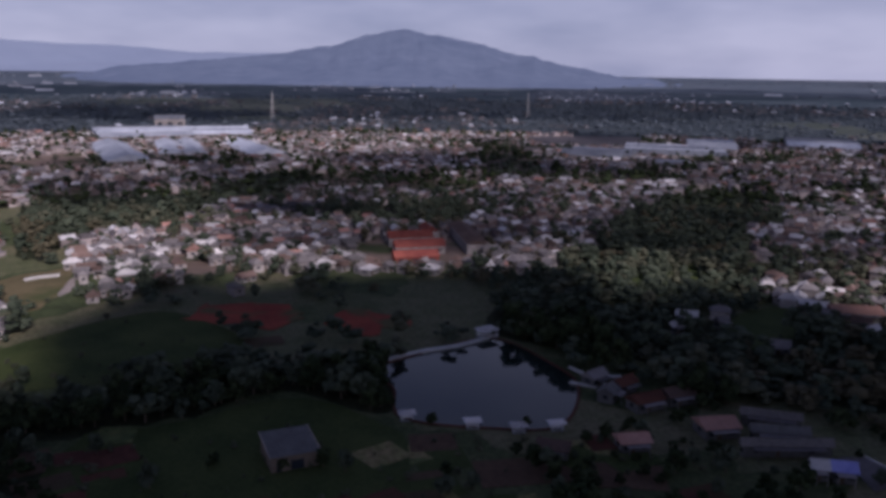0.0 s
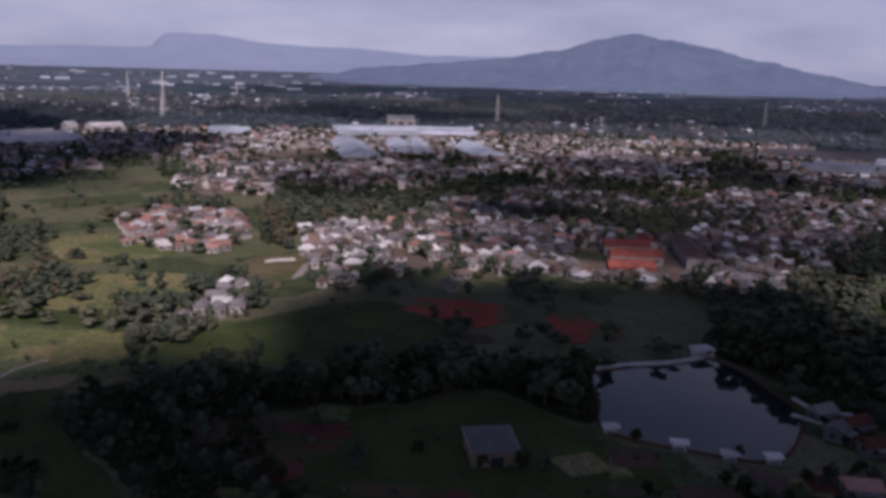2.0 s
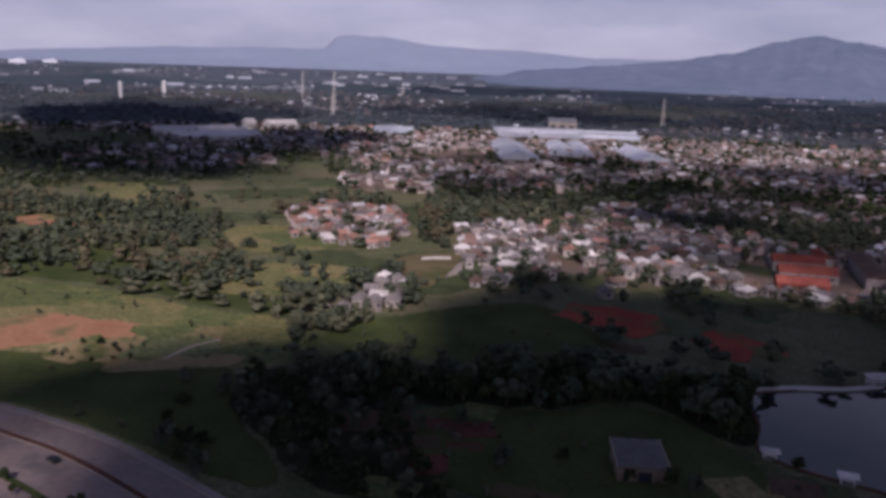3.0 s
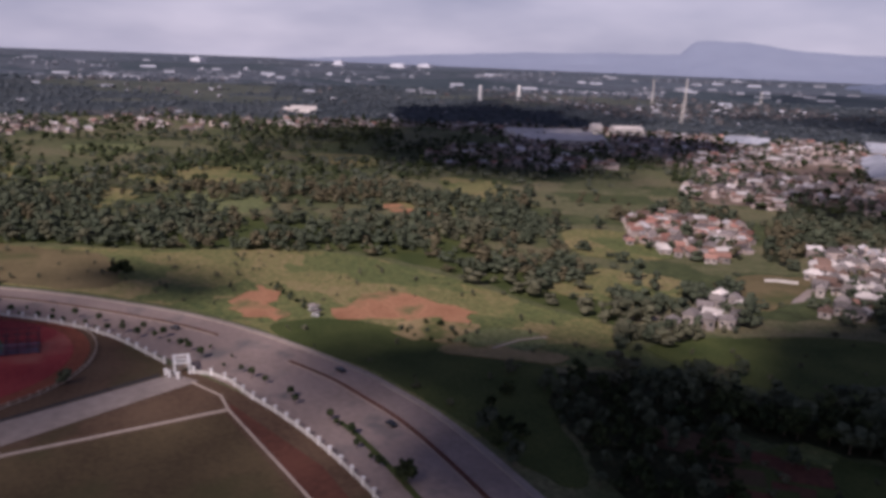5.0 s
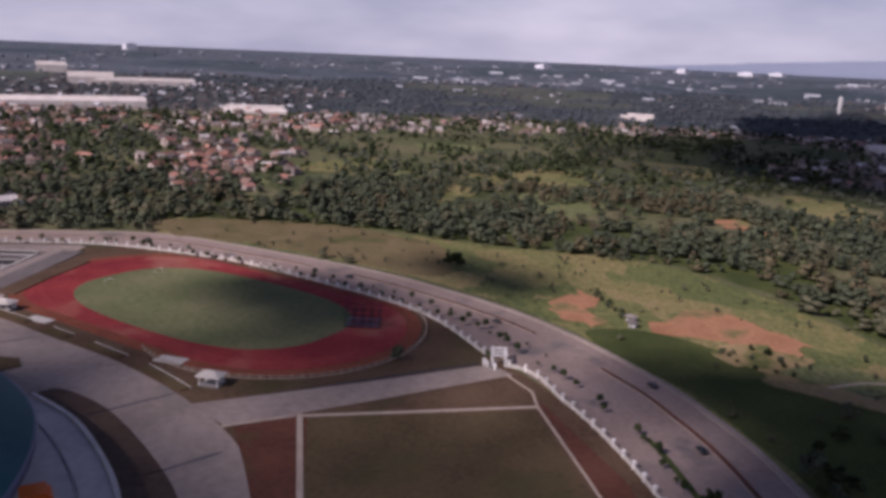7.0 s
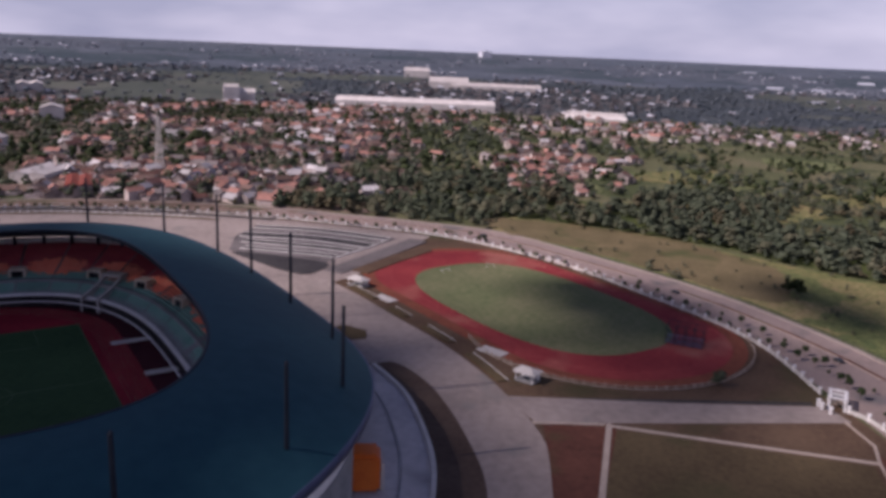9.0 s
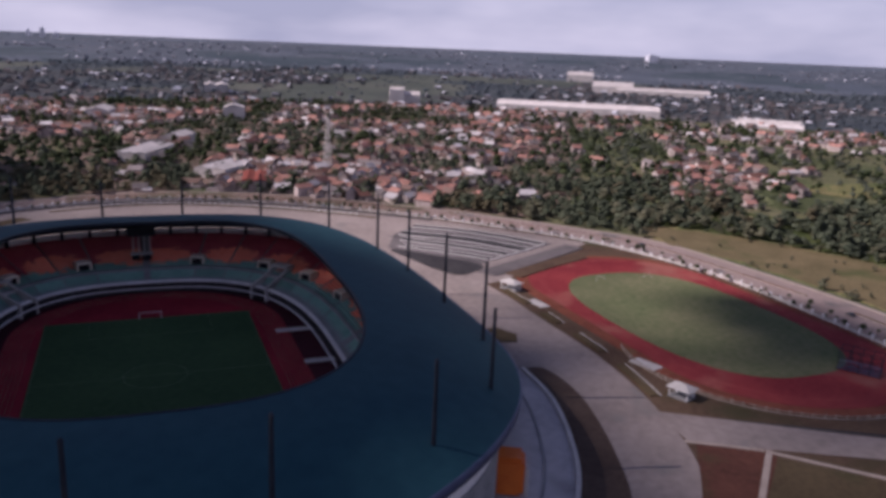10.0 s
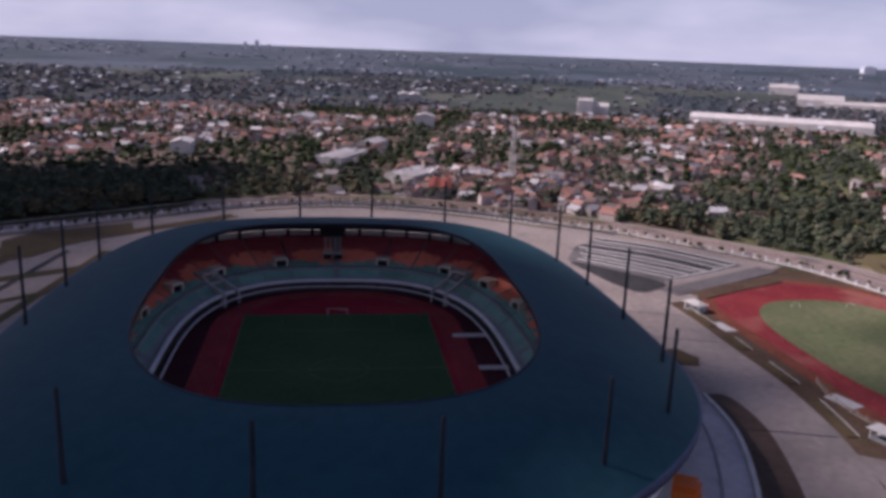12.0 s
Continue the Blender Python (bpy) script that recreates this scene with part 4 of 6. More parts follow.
def seat_pattern(u, h, s):
    """Orange fields between the gangways, dark red above, green round the gangways."""
    r = random.Random(int(u * 8) + 16 * int(h * 32) + 999 * s).uniform(-0.06, 0.06)
    if h + r > 0.42 + 0.16 * u:
        return 1
    if h + r < 0.24 - 0.14 * u:
        return 2
    return 0 if u + r > 0.18 else 1


lathe("stand_shell", [(84.8, 54.8, 2.75, 3.3), (92.3, 60.6, 2.75, 6.4), (93.2, 61.3, 2.75, 7.6), (122.6, 84.2, 2.75, 14.4), (124.6, 85.9, 2.75, 14.5), (124.6, 85.9, 2.75, 0.1)], M_CONC, stadium, "grey concrete stand", smooth=False)
tier("seat_block", 0.02, 0.17, 3.9, 7.2, 7, [M_SEAT_GREEN])
tier("seat_block", 0.20, 0.92, 8.3, 15.2, 16, [M_SEAT_ORANGE, M_SEAT_RED, M_SEAT_GREEN], seat_pattern)
lathe("parapet", [(84.9, 54.9, 2.75, 0.05), (84.9, 54.9, 2.75, 4.3), (83.9, 53.9, 2.75, 4.3), (83.9, 53.9, 2.75, 3.4), (84.6, 54.6, 2.75, 3.4), (84.6, 54.6, 2.75, 0.05)], M_ASPHALT, stadium, smooth=False)
lathe("coping", [(85.2, 55.2, 2.75, 4.3), (85.2, 55.2, 2.75, 5.2), (84.0, 54.0, 2.75, 5.2), (84.0, 54.0, 2.75, 4.2), (84.3, 54.3, 2.75, 4.2)], M_WHITE, stadium, "white coping", smooth=False)
lathe("inner_rail", [(82.3, 52.3, 2.75, 2.6), (82.3, 52.3, 2.75, 3.0), (81.8, 51.8, 2.75, 3.0), (81.8, 51.8, 2.75, 2.6), (82.3, 52.3, 2.75, 2.6)], M_WHITE, stadium, "pale inner rail", smooth=False)
lathe("aisle_wall", [(92.4, 60.8, 2.75, 6.4), (92.4, 60.8, 2.75, 8.2), (93.0, 61.3, 2.75, 8.2), (93.0, 61.3, 2.75, 7.5)], M_CONC, stadium, smooth=False)
lathe("rear_rail", [(123.8, 85.1, 2.75, 14.4), (123.8, 85.1, 2.75, 17.0), (124.3, 85.6, 2.75, 17.0), (124.3, 85.6, 2.75, 14.4)], M_WHITE, stadium, "white rear wall of the stand", smooth=False)
# Dark band added to close the bright gap below the roof.
lathe("rear_dark_band", [(123.6, 84.9, 2.75, 17.4), (123.6, 84.9, 2.75, 20.2), (124.2, 85.5, 2.75, 20.2), (124.2, 85.5, 2.75, 17.4)], M_DARKSTEEL, stadium, "plain dark band added behind the top row", smooth=False)
bm = bmesh.new()
box(bm, (0, 0, 5.5), (1.2, 1.2, 11.0), bevel=0.1)
col = part("column", bm, M_CONC, stadium)
for k, p in enumerate(oval_even(121.5, 90.0, 2.2, 60)):
    o = col if k == 0 else col.copy()
    if k:
        scene.collection.objects.link(o)
    o.location, o.rotation_euler = (p.x, p.y, 0), (0, 0, math.atan2(p.y, p.x))
bm = bmesh.new()
box(bm, (0, 0, -2.2), (1.3, 1.3, 6.8), bevel=0.05)
col = part("roof_strut", bm, M_DARKSTEEL, stadium)
for k, p in enumerate(oval_even(122.5, 84.0, 2.7, 64)):
    o = col if k == 0 else col.copy()
    if k:
        scene.collection.objects.link(o)
    o.location = (p.x, p.y, 17.5)


def vomitory(phi, f, z, w, h):
    a, b = 85.5 + 40 * f, 55.5 + 31 * f
    x, y = oval(a, b, 2.75, phi)
    g = new("vomitory")
    g.parent = stadium
    g.matrix_basis = pose(x, y, z, 0, 0, math.degrees(math.atan2(y * 1.4, x)))
    bm = bmesh.new()
    box(bm, (0.6, 0, h + 0.25), (4.6, w + 1.4, 0.7), bevel=0.06)
    for s in (-1, 1):
        box(bm, (0.6, s * (w / 2 + 0.5), h / 2), (5.0, 0.6, h), bevel=0.05)
    part("surround", bm, M_CREAM, g, "cream painted surround")
    # Solid black block: the shade inside the gangway is its colour.
    bm = bmesh.new()
    box(bm, (0.4, 0, h / 2 - 0.2), (3.6, w, h - 0.2))
    part("dark_inside", bm, M_BLACK, g)


for end in (0, 180):
    for step in (-79, -60.5, -39.5, -13, 13, 39.5, 60.5, 79):
        vomitory(radians(end + 1.5 + step), 0.27 + 0.0014 * max(0, abs(step) - 30), 8.6 + 0.012 * max(0, abs(step) - 30), 4.0, 2.5)


def tunnel(x, y, turn):
    """A players' tunnel: a solid black mouth in the parapet for its dark inside, and pale side walls that climb with
    the stand.
    """
    g = new("tunnel")
    g.parent = stadium
    g.matrix_basis = pose(x, y, 0, 0, 0, turn)
    for s in (-1, 1):
        bm = bmesh.new()
        v = [bm.verts.new((p, s * q, z)) for q in (3.0, 3.9) for p, z in ((-1.5, 0.1), (16.0, 0.1), (16.0, 11.2), (12.0, 10.4), (7.0, 8.2), (-1.5, 5.6))]
        bm.faces.new(v[:6])
        bm.faces.new(v[6:][::-1])
        for k in range(6):
            j = (k + 1) % 6
            bm.faces.new((v[k], v[j], v[6 + j], v[6 + k]))
        bmesh.ops.recalc_face_normals(bm, faces=bm.faces)
        part("side_wall", bm, M_KERB, g)
    bm = bmesh.new()
    box(bm, (3, 0, 2.2), (9, 6.0, 4.4))
    part("dark_inside", bm, M_BLACK, g, "black block for the dark of the tunnel mouth")
    bm = bmesh.new()
    box(bm, (13, 0, 11.0), (5.5, 8.0, 0.7), bevel=0.08)
    box(bm, (7.5, 0, 7.6), (1.0, 6.2, 0.6), bevel=0.06)
    part("lintel", bm, M_KERB, g)


for sx in (-1, 1):
    for sy in (-1, 1):
        tunnel(sx * 66.5, sy * 41.0, math.degrees(math.atan2(sy * 0.75, sx * 0.66)))


def scoreboard():
    g = empty("scoreboard", STADIUM @ pose(-100, -1.5, 17.0), "black scoreboard on a steel frame over the end stand", "scoreboard")
    bm = bmesh.new()
    box(bm, (0, 0, 5.4), (1.2, 11.0, 5.6), bevel=0.15)
    part("housing", bm, M_DARKSTEEL, g)
    bm = bmesh.new()
    box(bm, (0.66, 0, 5.4), (0.12, 10.2, 4.8))
    part("screen", bm, M_BLACK, g)
    for y in (-3.2, -1.1, 1.1, 3.2):
        part("leg", rod(bmesh.new(), (0.2, y, -4.6), (0.2, y, 2.7), 0.22), M_KERB, g)
    bm = bmesh.new()
    box(bm, (1.4, 0, -4.2), (3.6, 8.4, 0.5), bevel=0.05)
    part("platform", bm, M_KERB, g)
    # Black blocks painted as the dark insides of two gangways.
    for y in (-2.2, 2.2):
        bm = bmesh.new()
        box(bm, (2.0, y, -5.3), (2.6, 3.0, 2.0))
        part("dark_inside", bm, M_BLACK, g)


scoreboard()

# Pitch and track inside
setting(slab("stadium_floor", moved(STADIUM, [oval(84.7, 54.7, 2.75, 2 * math.pi * k / 120) for k in range(120)]), M_APRON, 0.20, 0.2), "dark maroon apron inside the stadium", "floor")
setting(slab("stadium_track", moved(STADIUM, capsule(40.5, 45.0)), M_STRACK, 0.26, 0.2), "red stadium running track", "running track")
setting(slab("stadium_pitch", moved(STADIUM, [(-54, -34.5), (54, -34.5), (54, 34.5), (-54, 34.5)]), M_TURF, 0.32, 0.2), "dark green football pitch", "pitch")
for k in range(1, 8):
    r = 36.0 + 1.2 * k
    setting(ring_strip("lane_line", STADIUM, capsule(40.5, r + 0.05), capsule(40.5, r - 0.05), M_LINE, 0.28), "white lane line on the stadium track", "lane line")


def pitch_line(pts, closed=False):
    q = [STADIUM @ Vector((*p, 0)) for p in pts]
    if closed:
        q.append(q[0])
    setting(ribbon("pitch_line", q, 0.06, -0.06, M_LINE, 0.345, 0.02), "white pitch marking", "pitch line")


pitch_line([(-52.5, -34), (52.5, -34)])
pitch_line([(-52.5, 34), (52.5, 34)])
for x in (-52.5, 0, 52.5):
    pitch_line([(x, -34), (x, 34)])
for s in (-1, 1):
    pitch_line([(s * 52.5, -20), (s * 36, -20), (s * 36, 20), (s * 52.5, 20)])
pitch_line([(9.15 * math.cos(a), 9.15 * math.sin(a)) for a in (2 * math.pi * k / 32 for k in range(32))], True)
for x, y in ((-239.5, -134), (-219, -111.6)):
    setting(slab("runway_pad", moved(pose(x, y, 0, 0, 0, ST + 90), [(-6, -1.6), (7, -1.6), (7, 1.6), (-6, 1.6)]), M_KERB, 0.36, 0.1), "pale long-jump strip beside the track", "runway")
for s in (-1, 1):
    goal(STADIUM @ pose(s * 52.5, 0, 0.33, 0, 0, 0 if s > 0 else 180), "stadium goals")


def drum():
    g = empty("entrance_tower", STADIUM @ pose(88.6, 74.0, 0.1, 0, 0, -27), "orange entrance tower under the rim of the stadium", "tower")
    bm = bmesh.new()
    box(bm, (0, -1.4, 4.6), (7.0, 11.0, 9.2), bevel=0.8)
    part("body", bm, M_ORANGE, g)
    bm = bmesh.new()
    box(bm, (0, -1.4, 9.3), (5.4, 9.2, 0.3), bevel=0.1)
    part("cap", bm, M_ORANGE, g, "orange flat roof")
    bm = bmesh.new()
    box(bm, (-0.5, 4.7, 3.4), (5.5, 0.9, 6.8), bevel=0.1)
    part("side_wall", bm, M_KERB, g, "pale side wall")
    bm = bmesh.new()
    box(bm, (-2, -11, 3.2), (8, 12, 6.4), bevel=0.2)
    part("side_block", bm, M_WHITE, g, "white side building")
    for k in range(4):
        bm = bmesh.new()
        box(bm, (2.05, -15.5 + 3 * k, 3.6), (0.12, 1.6, 2.4))
        part("window", bm, M_WINDOW, g)


drum()

setting(slab("planting_bed", [(-213, -382), (-232, -388), (-280, -371), (-266, -351), (-231, -353), (-206, -345), (-192, -348)], M_FIELD, 0.42, 0.4, ragged=1.0), "broad dark planting bed on the plaza", "planting bed")
setting(slab("planting_bed", moved(pose(-266, -66, 0, 0, 0, 60), [(-7, -4), (6, -5), (9, 0), (4, 5), (-6, 4)]), M_FIELD, 0.5, 0.5), "dark planting bed on the plaza", "planting bed")
for (x1, y1), (x2, y2), w in (((-150, -330), (-270, -300), 7), ((-130, -300), (-250, -285), 4), ((-180, -372), (-330, -345), 9), ((-120, -265), (-170, -255), 4)):
    setting(ribbon("planting_bed", [Vector((x1, y1, 0)), Vector(((x1 + x2) / 2, (y1 + y2) / 2 + 3, 0)), Vector((x2, y2, 0))], w / 2, -w / 2, M_FIELD, 0.4, 0.4), "dark grass strip on the plaza", "planting bed")


# ---- nature and town: zones of the plan ----
rng = np.random.RandomState(7)


def inside_many(x, y, poly):
    c = np.zeros(len(x), bool)
    for k in range(len(poly)):
        (x1, y1), (x2, y2) = poly[k - 1], poly[k]
        if y1 == y2:
            continue
        hit = ((y1 > y) != (y2 > y)) & (x < (x2 - x1) * (y - y1) / (y2 - y1) + x1)
        c ^= hit
    return c


COMPOUND = [(p.x, p.y) for p in offset(OUTER, -4)] + [(60, -430), (80, 60)]
POND = [(-22, 259.5), (-10, 274), (19, 294), (39, 266), (44, 246), (34.5, 217.6), (15, 215), (-11, 221), (-15, 242.5)]
WOOD_ROAD = [(-520, -90), (-502, -60), (-465, 62), (-405, 145), (-356, 220), (-291, 243), (-226, 245), (-190, 252), (-212, 272), (-305, 296), (-410, 268), (-490, 175), (-548, 60), (-600, -70)]
WOOD_BELT = [(-138, 224), (-103, 238), (-74, 264), (-28, 270), (-14, 276), (-17, 242), (-20, 226), (-50, 238), (-78, 217), (-108, 203), (-145, 200)]
WOOD_POND = [(21, 299), (26, 345), (60, 352), (105, 335), (160, 312), (200, 262), (165, 228), (112, 238), (82, 250), (68, 270), (54, 286)]
WOOD_NEAR = [(-172, 180), (-150, 214), (-112, 200), (-90, 176), (-72, 150), (-105, 146), (-138, 162)]
WOOD_RIGHT = [(62, 222), (150, 226), (160, 165), (60, 160), (30, 185)]
WOOD_SHADE = [(-215, -425), (-328, -385), (-394, -457), (-423, -512), (-372, -545), (-325, -575), (-230, -600), (-160, -470)]
FIELD_LEFT = [(-168, 236), (-152, 285), (-118, 322), (-84, 300), (-72, 272), (-105, 244)]
FIELD_NEAR = [(-98, 206), (-76, 214), (-48, 234), (-22, 222), (-8, 200), (-14, 168), (-60, 160), (-95, 172)]
WOOD_TOWN = [(-319, 623), (-240, 611), (-194, 676), (-171, 796), (-121, 759), (-127, 628), (-166, 576), (-172, 531), (-208, 500), (-210, 445), (-222, 410), (-265, 499)]
WOOD_HILL = [(32, 379), (64, 415), (96, 492), (134, 586), (231, 712), (265, 682), (207, 538), (162, 422), (149, 365), (119, 354), (68, 351)]
CLEARING = [(102, 412), (130, 440), (136, 408), (110, 362), (93, 368)]
SLOPE = [(123, 328), (150, 342), (148, 314), (119, 286), (111, 298)]
FIELD_WALL = [(-208, 366), (-196, 384), (-184, 392), (-172, 347), (-169, 321), (-186, 322)]
TREE_MASSES = [[(-462, -158), (-536, -168), (-609, -153), (-686, -129), (-757, -96), (-775, -38), (-524, -21), (-488, -66), (-493, -115)],
               [(-811, -459), (-881, -440), (-664, -322), (-602, -334)], [(-815, -323), (-906, -311), (-709, -231), (-592, -223)],
               [(-973, -206), (-1064, -128), (-1010, -58), (-802, -43), (-696, -126), (-802, -168)], [(-1154, -270), (-1240, -70), (-1243, -70), (-1020, -237)],
               [(-764, -594), (-854, -558), (-692, -447), (-627, -480)], [(-456, -472), (-488, -442), (-398, -360), (-373, -387)], [(-461, -373), (-496, -338), (-445, -302), (-414, -335)],
               [(-364, -643), (-471, -570), (-428, -499), (-326, -577)]]   # groves within the town
VILLAGES = [([(-210, 439), (-215, 475), (-174, 488), (-148, 442), (-134, 375), (-172, 364)], 0.97), ([(-338, 434), (-330, 468), (-276, 486), (-246, 446), (-226, 374), (-282, 370)], 0.9),
            ([(-183, 258), (-183, 296), (-193, 320), (-182, 323), (-167, 300), (-164, 273)], 1.0), ([(-160, 345), (-146, 360), (-137, 341), (-154, 331)], 1.0), ([(-174, 488), (-148, 442), (-120, 400), (-60, 415), (-60, 500), (-120, 510)], 0.85)]
SOIL_A = [(-100, 312), (-102, 330), (-87, 338), (-63, 333), (-56, 316), (-67, 304), (-84, 304)]
SOIL_B = [(-45, 303), (-47, 320), (-34, 327), (-13, 315), (-21, 302), (-33, 296)]
TAN_A = [(-296, 136), (-316, 156), (-289, 151), (-270, 143), (-269, 130)]
TAN_B = [(-262, 163), (-278, 196), (-240, 212), (-228, 200), (-236, 188)]
MEADOW = [(-150, 140), (-190, 141), (-275, 127), (-330, 99), (-372, 66), (-420, 14), (-452, -30), (-485, -30), (-490, -20), (-465, 55), (-405, 138), (-356, 213), (-291, 237), (-226, 240), (-193, 246), (-160, 214), (-185, 180)]
SHADED_FIELD = [(-192, 142), (-260, 133), (-258, 160), (-222, 178), (-205, 172), (-190, 186), (-174, 194), (-150, 168), (-118, 148), (-124, 138)]
LOTS = [COMPOUND, POND, FIELD_LEFT, FIELD_NEAR, SOIL_A, SOIL_B, TAN_A, TAN_B, MEADOW, SLOPE, FIELD_WALL, [(118, 1266), (220, 1286), (310, 1260), (252, 1078), (124, 1093)]]


PATCHES = []


def cover(name, pts, mat, top, label, category, ragged=2.0):
    PATCHES.append(name)
    top += 0.012 * len(PATCHES)
    setting(slab(name, [(p.x, p.y) for p in spline(pts, 6, True)], mat, top, 0.3, ragged=ragged), label, category)


cover("ground_wood", WOOD_ROAD, M_DARKGRASS, 0.03, "deep grass and scrub between the trees", "undergrowth", 5.0)
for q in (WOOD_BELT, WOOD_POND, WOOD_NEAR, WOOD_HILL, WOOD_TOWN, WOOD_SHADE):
    cover("ground_wood", q, M_UNDER, 0.03, "very dark ground sheet below the trees", "undergrowth", 5.0)
cover("field_mauve", [(118, 1266), (220, 1286), (310, 1260), (252, 1078), (124, 1093)], M_MAUVE, 0.05, "open plain beside the town, its shade painted mauve", "field", 9.0)
cover("field_meadow", MEADOW, M_GRASS, 0.05, "sunlit meadow with dry patches beyond the road", "meadow")
cover("field_dry", [(-345, 96), (-372, 68), (-420, 17), (-451, -27), (-484, -26), (-466, 50), (-432, 98), (-395, 118), (-365, 112)], M_DRYGRASS, 0.07, "dry tan meadow beside the road", "meadow", 7.0)
# Near part of the meadow: darker grass stands for the cloud shade on it.
cover("field_dark", SHADED_FIELD, M_DARKGRASS, 0.09, "field beside the road, shade put into its deep green", "field")
cover("field_left", FIELD_LEFT, M_DARKGRASS, 0.05, "deep green field behind the tree belt", "field")
cover("field_near", FIELD_NEAR, M_DARKGRASS, 0.05, "deep green grass round a shed", "field")
for q in (SOIL_A, SOIL_B):
    cover("ground_soil", q, M_DARKRED, 0.10, "field of bare dark red soil", "soil", 9.0)
cover("field_clearing", CLEARING, M_DARKGRASS, 0.05, "pale green clearing in the wood", "field", 5.0)
cover("field_slope", SLOPE, M_DARKGRASS, 0.05, "green slope beside houses", "field", 3.0)
cover("field_walled", FIELD_WALL, M_DRYGRASS, 0.05, "dry tan field below a white garden wall", "field", 3.0)
for q in (TAN_A, TAN_B):
    cover("ground_bare", q, M_TANSOIL, 0.13, "patch of bare orange soil in the meadow", "soil", 10.0)
for q in ([(-540, -20), (-600, 40), (-660, 20), (-600, -50)], [(-560, 150), (-640, 200), (-680, 150), (-610, 110)], [(-470, 230), (-540, 290), (-580, 250), (-520, 200)], [(-700, -40), (-760, 30), (-820, -20), (-760, -70)], [(-330, 300), (-400, 340), (-380, 300)], [(-780, 230), (-860, 300), (-880, 220)]):
    cover("field_patch", q, M_PALEGREEN, 0.05, "small pale green field between rows of trees", "field", 6.0)
cover("ground_bare", [(-455, 318), (-440, 345), (-410, 338), (-418, 312)], M_TANSOIL, 0.10, "patch of bare orange soil among trees", "soil")
cover("field_terrace", [(-212, 180), (-216, 202), (-204, 214), (-190, 206), (-196, 186)], M_PALEGREEN, 0.14, "small terraced green field", "field", 1.5)
cover("ground_bare", [(-236, 173), (-237, 190), (-224, 200), (-216, 198), (-212, 180), (-225, 170)], M_DRYSOIL, 0.12, "pale dry clearing with bushes in the meadow", "soil", 6.0)
cover("ground_bare", [(-212, 178), (-206, 186), (-190, 200), (-180, 206), (-176, 198), (-190, 184), (-202, 174)], M_DRYSOIL, 0.12, "pale dry strip along a field", "soil", 4.0)
setting(ribbon("pavement_path", [Vector((-199, 189, 0)), Vector((-200, 203, 0)), Vector((-197, 214, 0))], 0.6, -0.6, M_PATH, 0.62, 0.5), "pale footpath between fields", "path")
for q in ([(-520, 120), (-560, 190), (-610, 170), (-590, 100)], [(-640, 200), (-700, 280), (-640, 300), (-590, 250)], [(-380, 350), (-440, 400), (-500, 390), (-450, 330)], [(-280, 330), (-330, 370), (-300, 400), (-250, 370)], [(-240, 262), (-270, 300), (-220, 330), (-200, 290)]):
    cover("field_patch", q, M_GRASS, 0.06, "small pale green field among trees", "field")

for q in ([(-520, 60), (-575, 130), (-560, 40)], [(-560, 250), (-620, 330), (-680, 320), (-640, 230)], [(-700, 60), (-760, 140), (-720, 170), (-670, 110)], [(-430, 420), (-500, 470), (-540, 440), (-470, 400)], [(-620, 420), (-700, 470), (-720, 400)]):
    cover("field_patch", q, M_GRASS, 0.06, "small pale green field among trees", "field", 5.0)
# Bare earth and lanes under the town
def sector(a0, a1, r0, r1):
    out = []
    n = 24
    for k in range(n + 1):
        a = radians(a0 + (a1 - a0) * k / n)
        out.append((-r0 * math.sin(a), r0 * math.cos(a)))
    for k in range(n + 1):
        a = radians(a1 + (a0 - a1) * k / n)
        out.append((-r1 * math.sin(a), r1 * math.cos(a)))
    return out


for q in (sector(-45, 21, 405, 1290), sector(99, 134, 486, 1290), sector(134, 160, 600, 1290), sector(21, 33, 650, 1290)):
    setting(slab("ground_town", q, M_TOWN, 0.035, 0.3, ragged=14.0), "brown packed earth and lanes between houses", "ground")
# Garden plots near the shed and below the pond
for x, y, w, d, t, m in ((22, 190, 26, 14, 10, M_BROWNFIELD), (48, 188, 18, 13, -5, M_BROWNFIELD), (0, 196, 14, 12, 15, M_DARKGRASS), (-8, 182, 20, 10, 20, M_BROWNFIELD), (-112, 186, 26, 14, 30, M_BROWNFIELD), (-78, 188, 18, 12, 30, M_REDBROWN), (38, 204, 16, 8, 0, M_GRASS), (-128, 300, 20, 16, 30, M_BROWNFIELD), (-70, 285, 22, 10, 20, M_BROWNFIELD), (-98, 280, 16, 14, 20, M_GRASS)):
    setting(slab("garden_plot", moved(pose(x, y, 0, 0, 0, t), [(-w / 2, -d / 2), (w / 2, -d / 2), (w / 2, d / 2), (-w / 2, d / 2)]), m, 0.16, 0.3), "small garden plot of soil and grass", "plot")

plots = random.Random(17)
for k in range(48):
    x, y, t = plots.uniform(-100, 75), plots.uniform(150, 208), plots.uniform(0, 40)
    if inside(x, y, POND) or abs(x + 41) + abs(y - 203) < 26:
        continue
    w, d = plots.uniform(7, 17), plots.uniform(5, 11)
    setting(slab("garden_plot", moved(pose(x, y, 0, 0, 0, t), [(-w / 2, -d / 2), (w / 2, -d / 2), (w / 2, d / 2), (-w / 2, d / 2)]), plots.choice([M_BROWNFIELD, M_DARKGRASS, M_REDBROWN, M_FIELD, M_GRASS]), 0.20 + 0.004 * k, 0.3, ragged=0.8), "small garden plot of soil and grass", "plot")

# Pond with its bank, path and huts
water = setting(slab("water", [(p.x, p.y) for p in spline(POND, 6, True)], M_WATER, 0.06, 0.3), "still dark pond that mirrors the sky", "water")
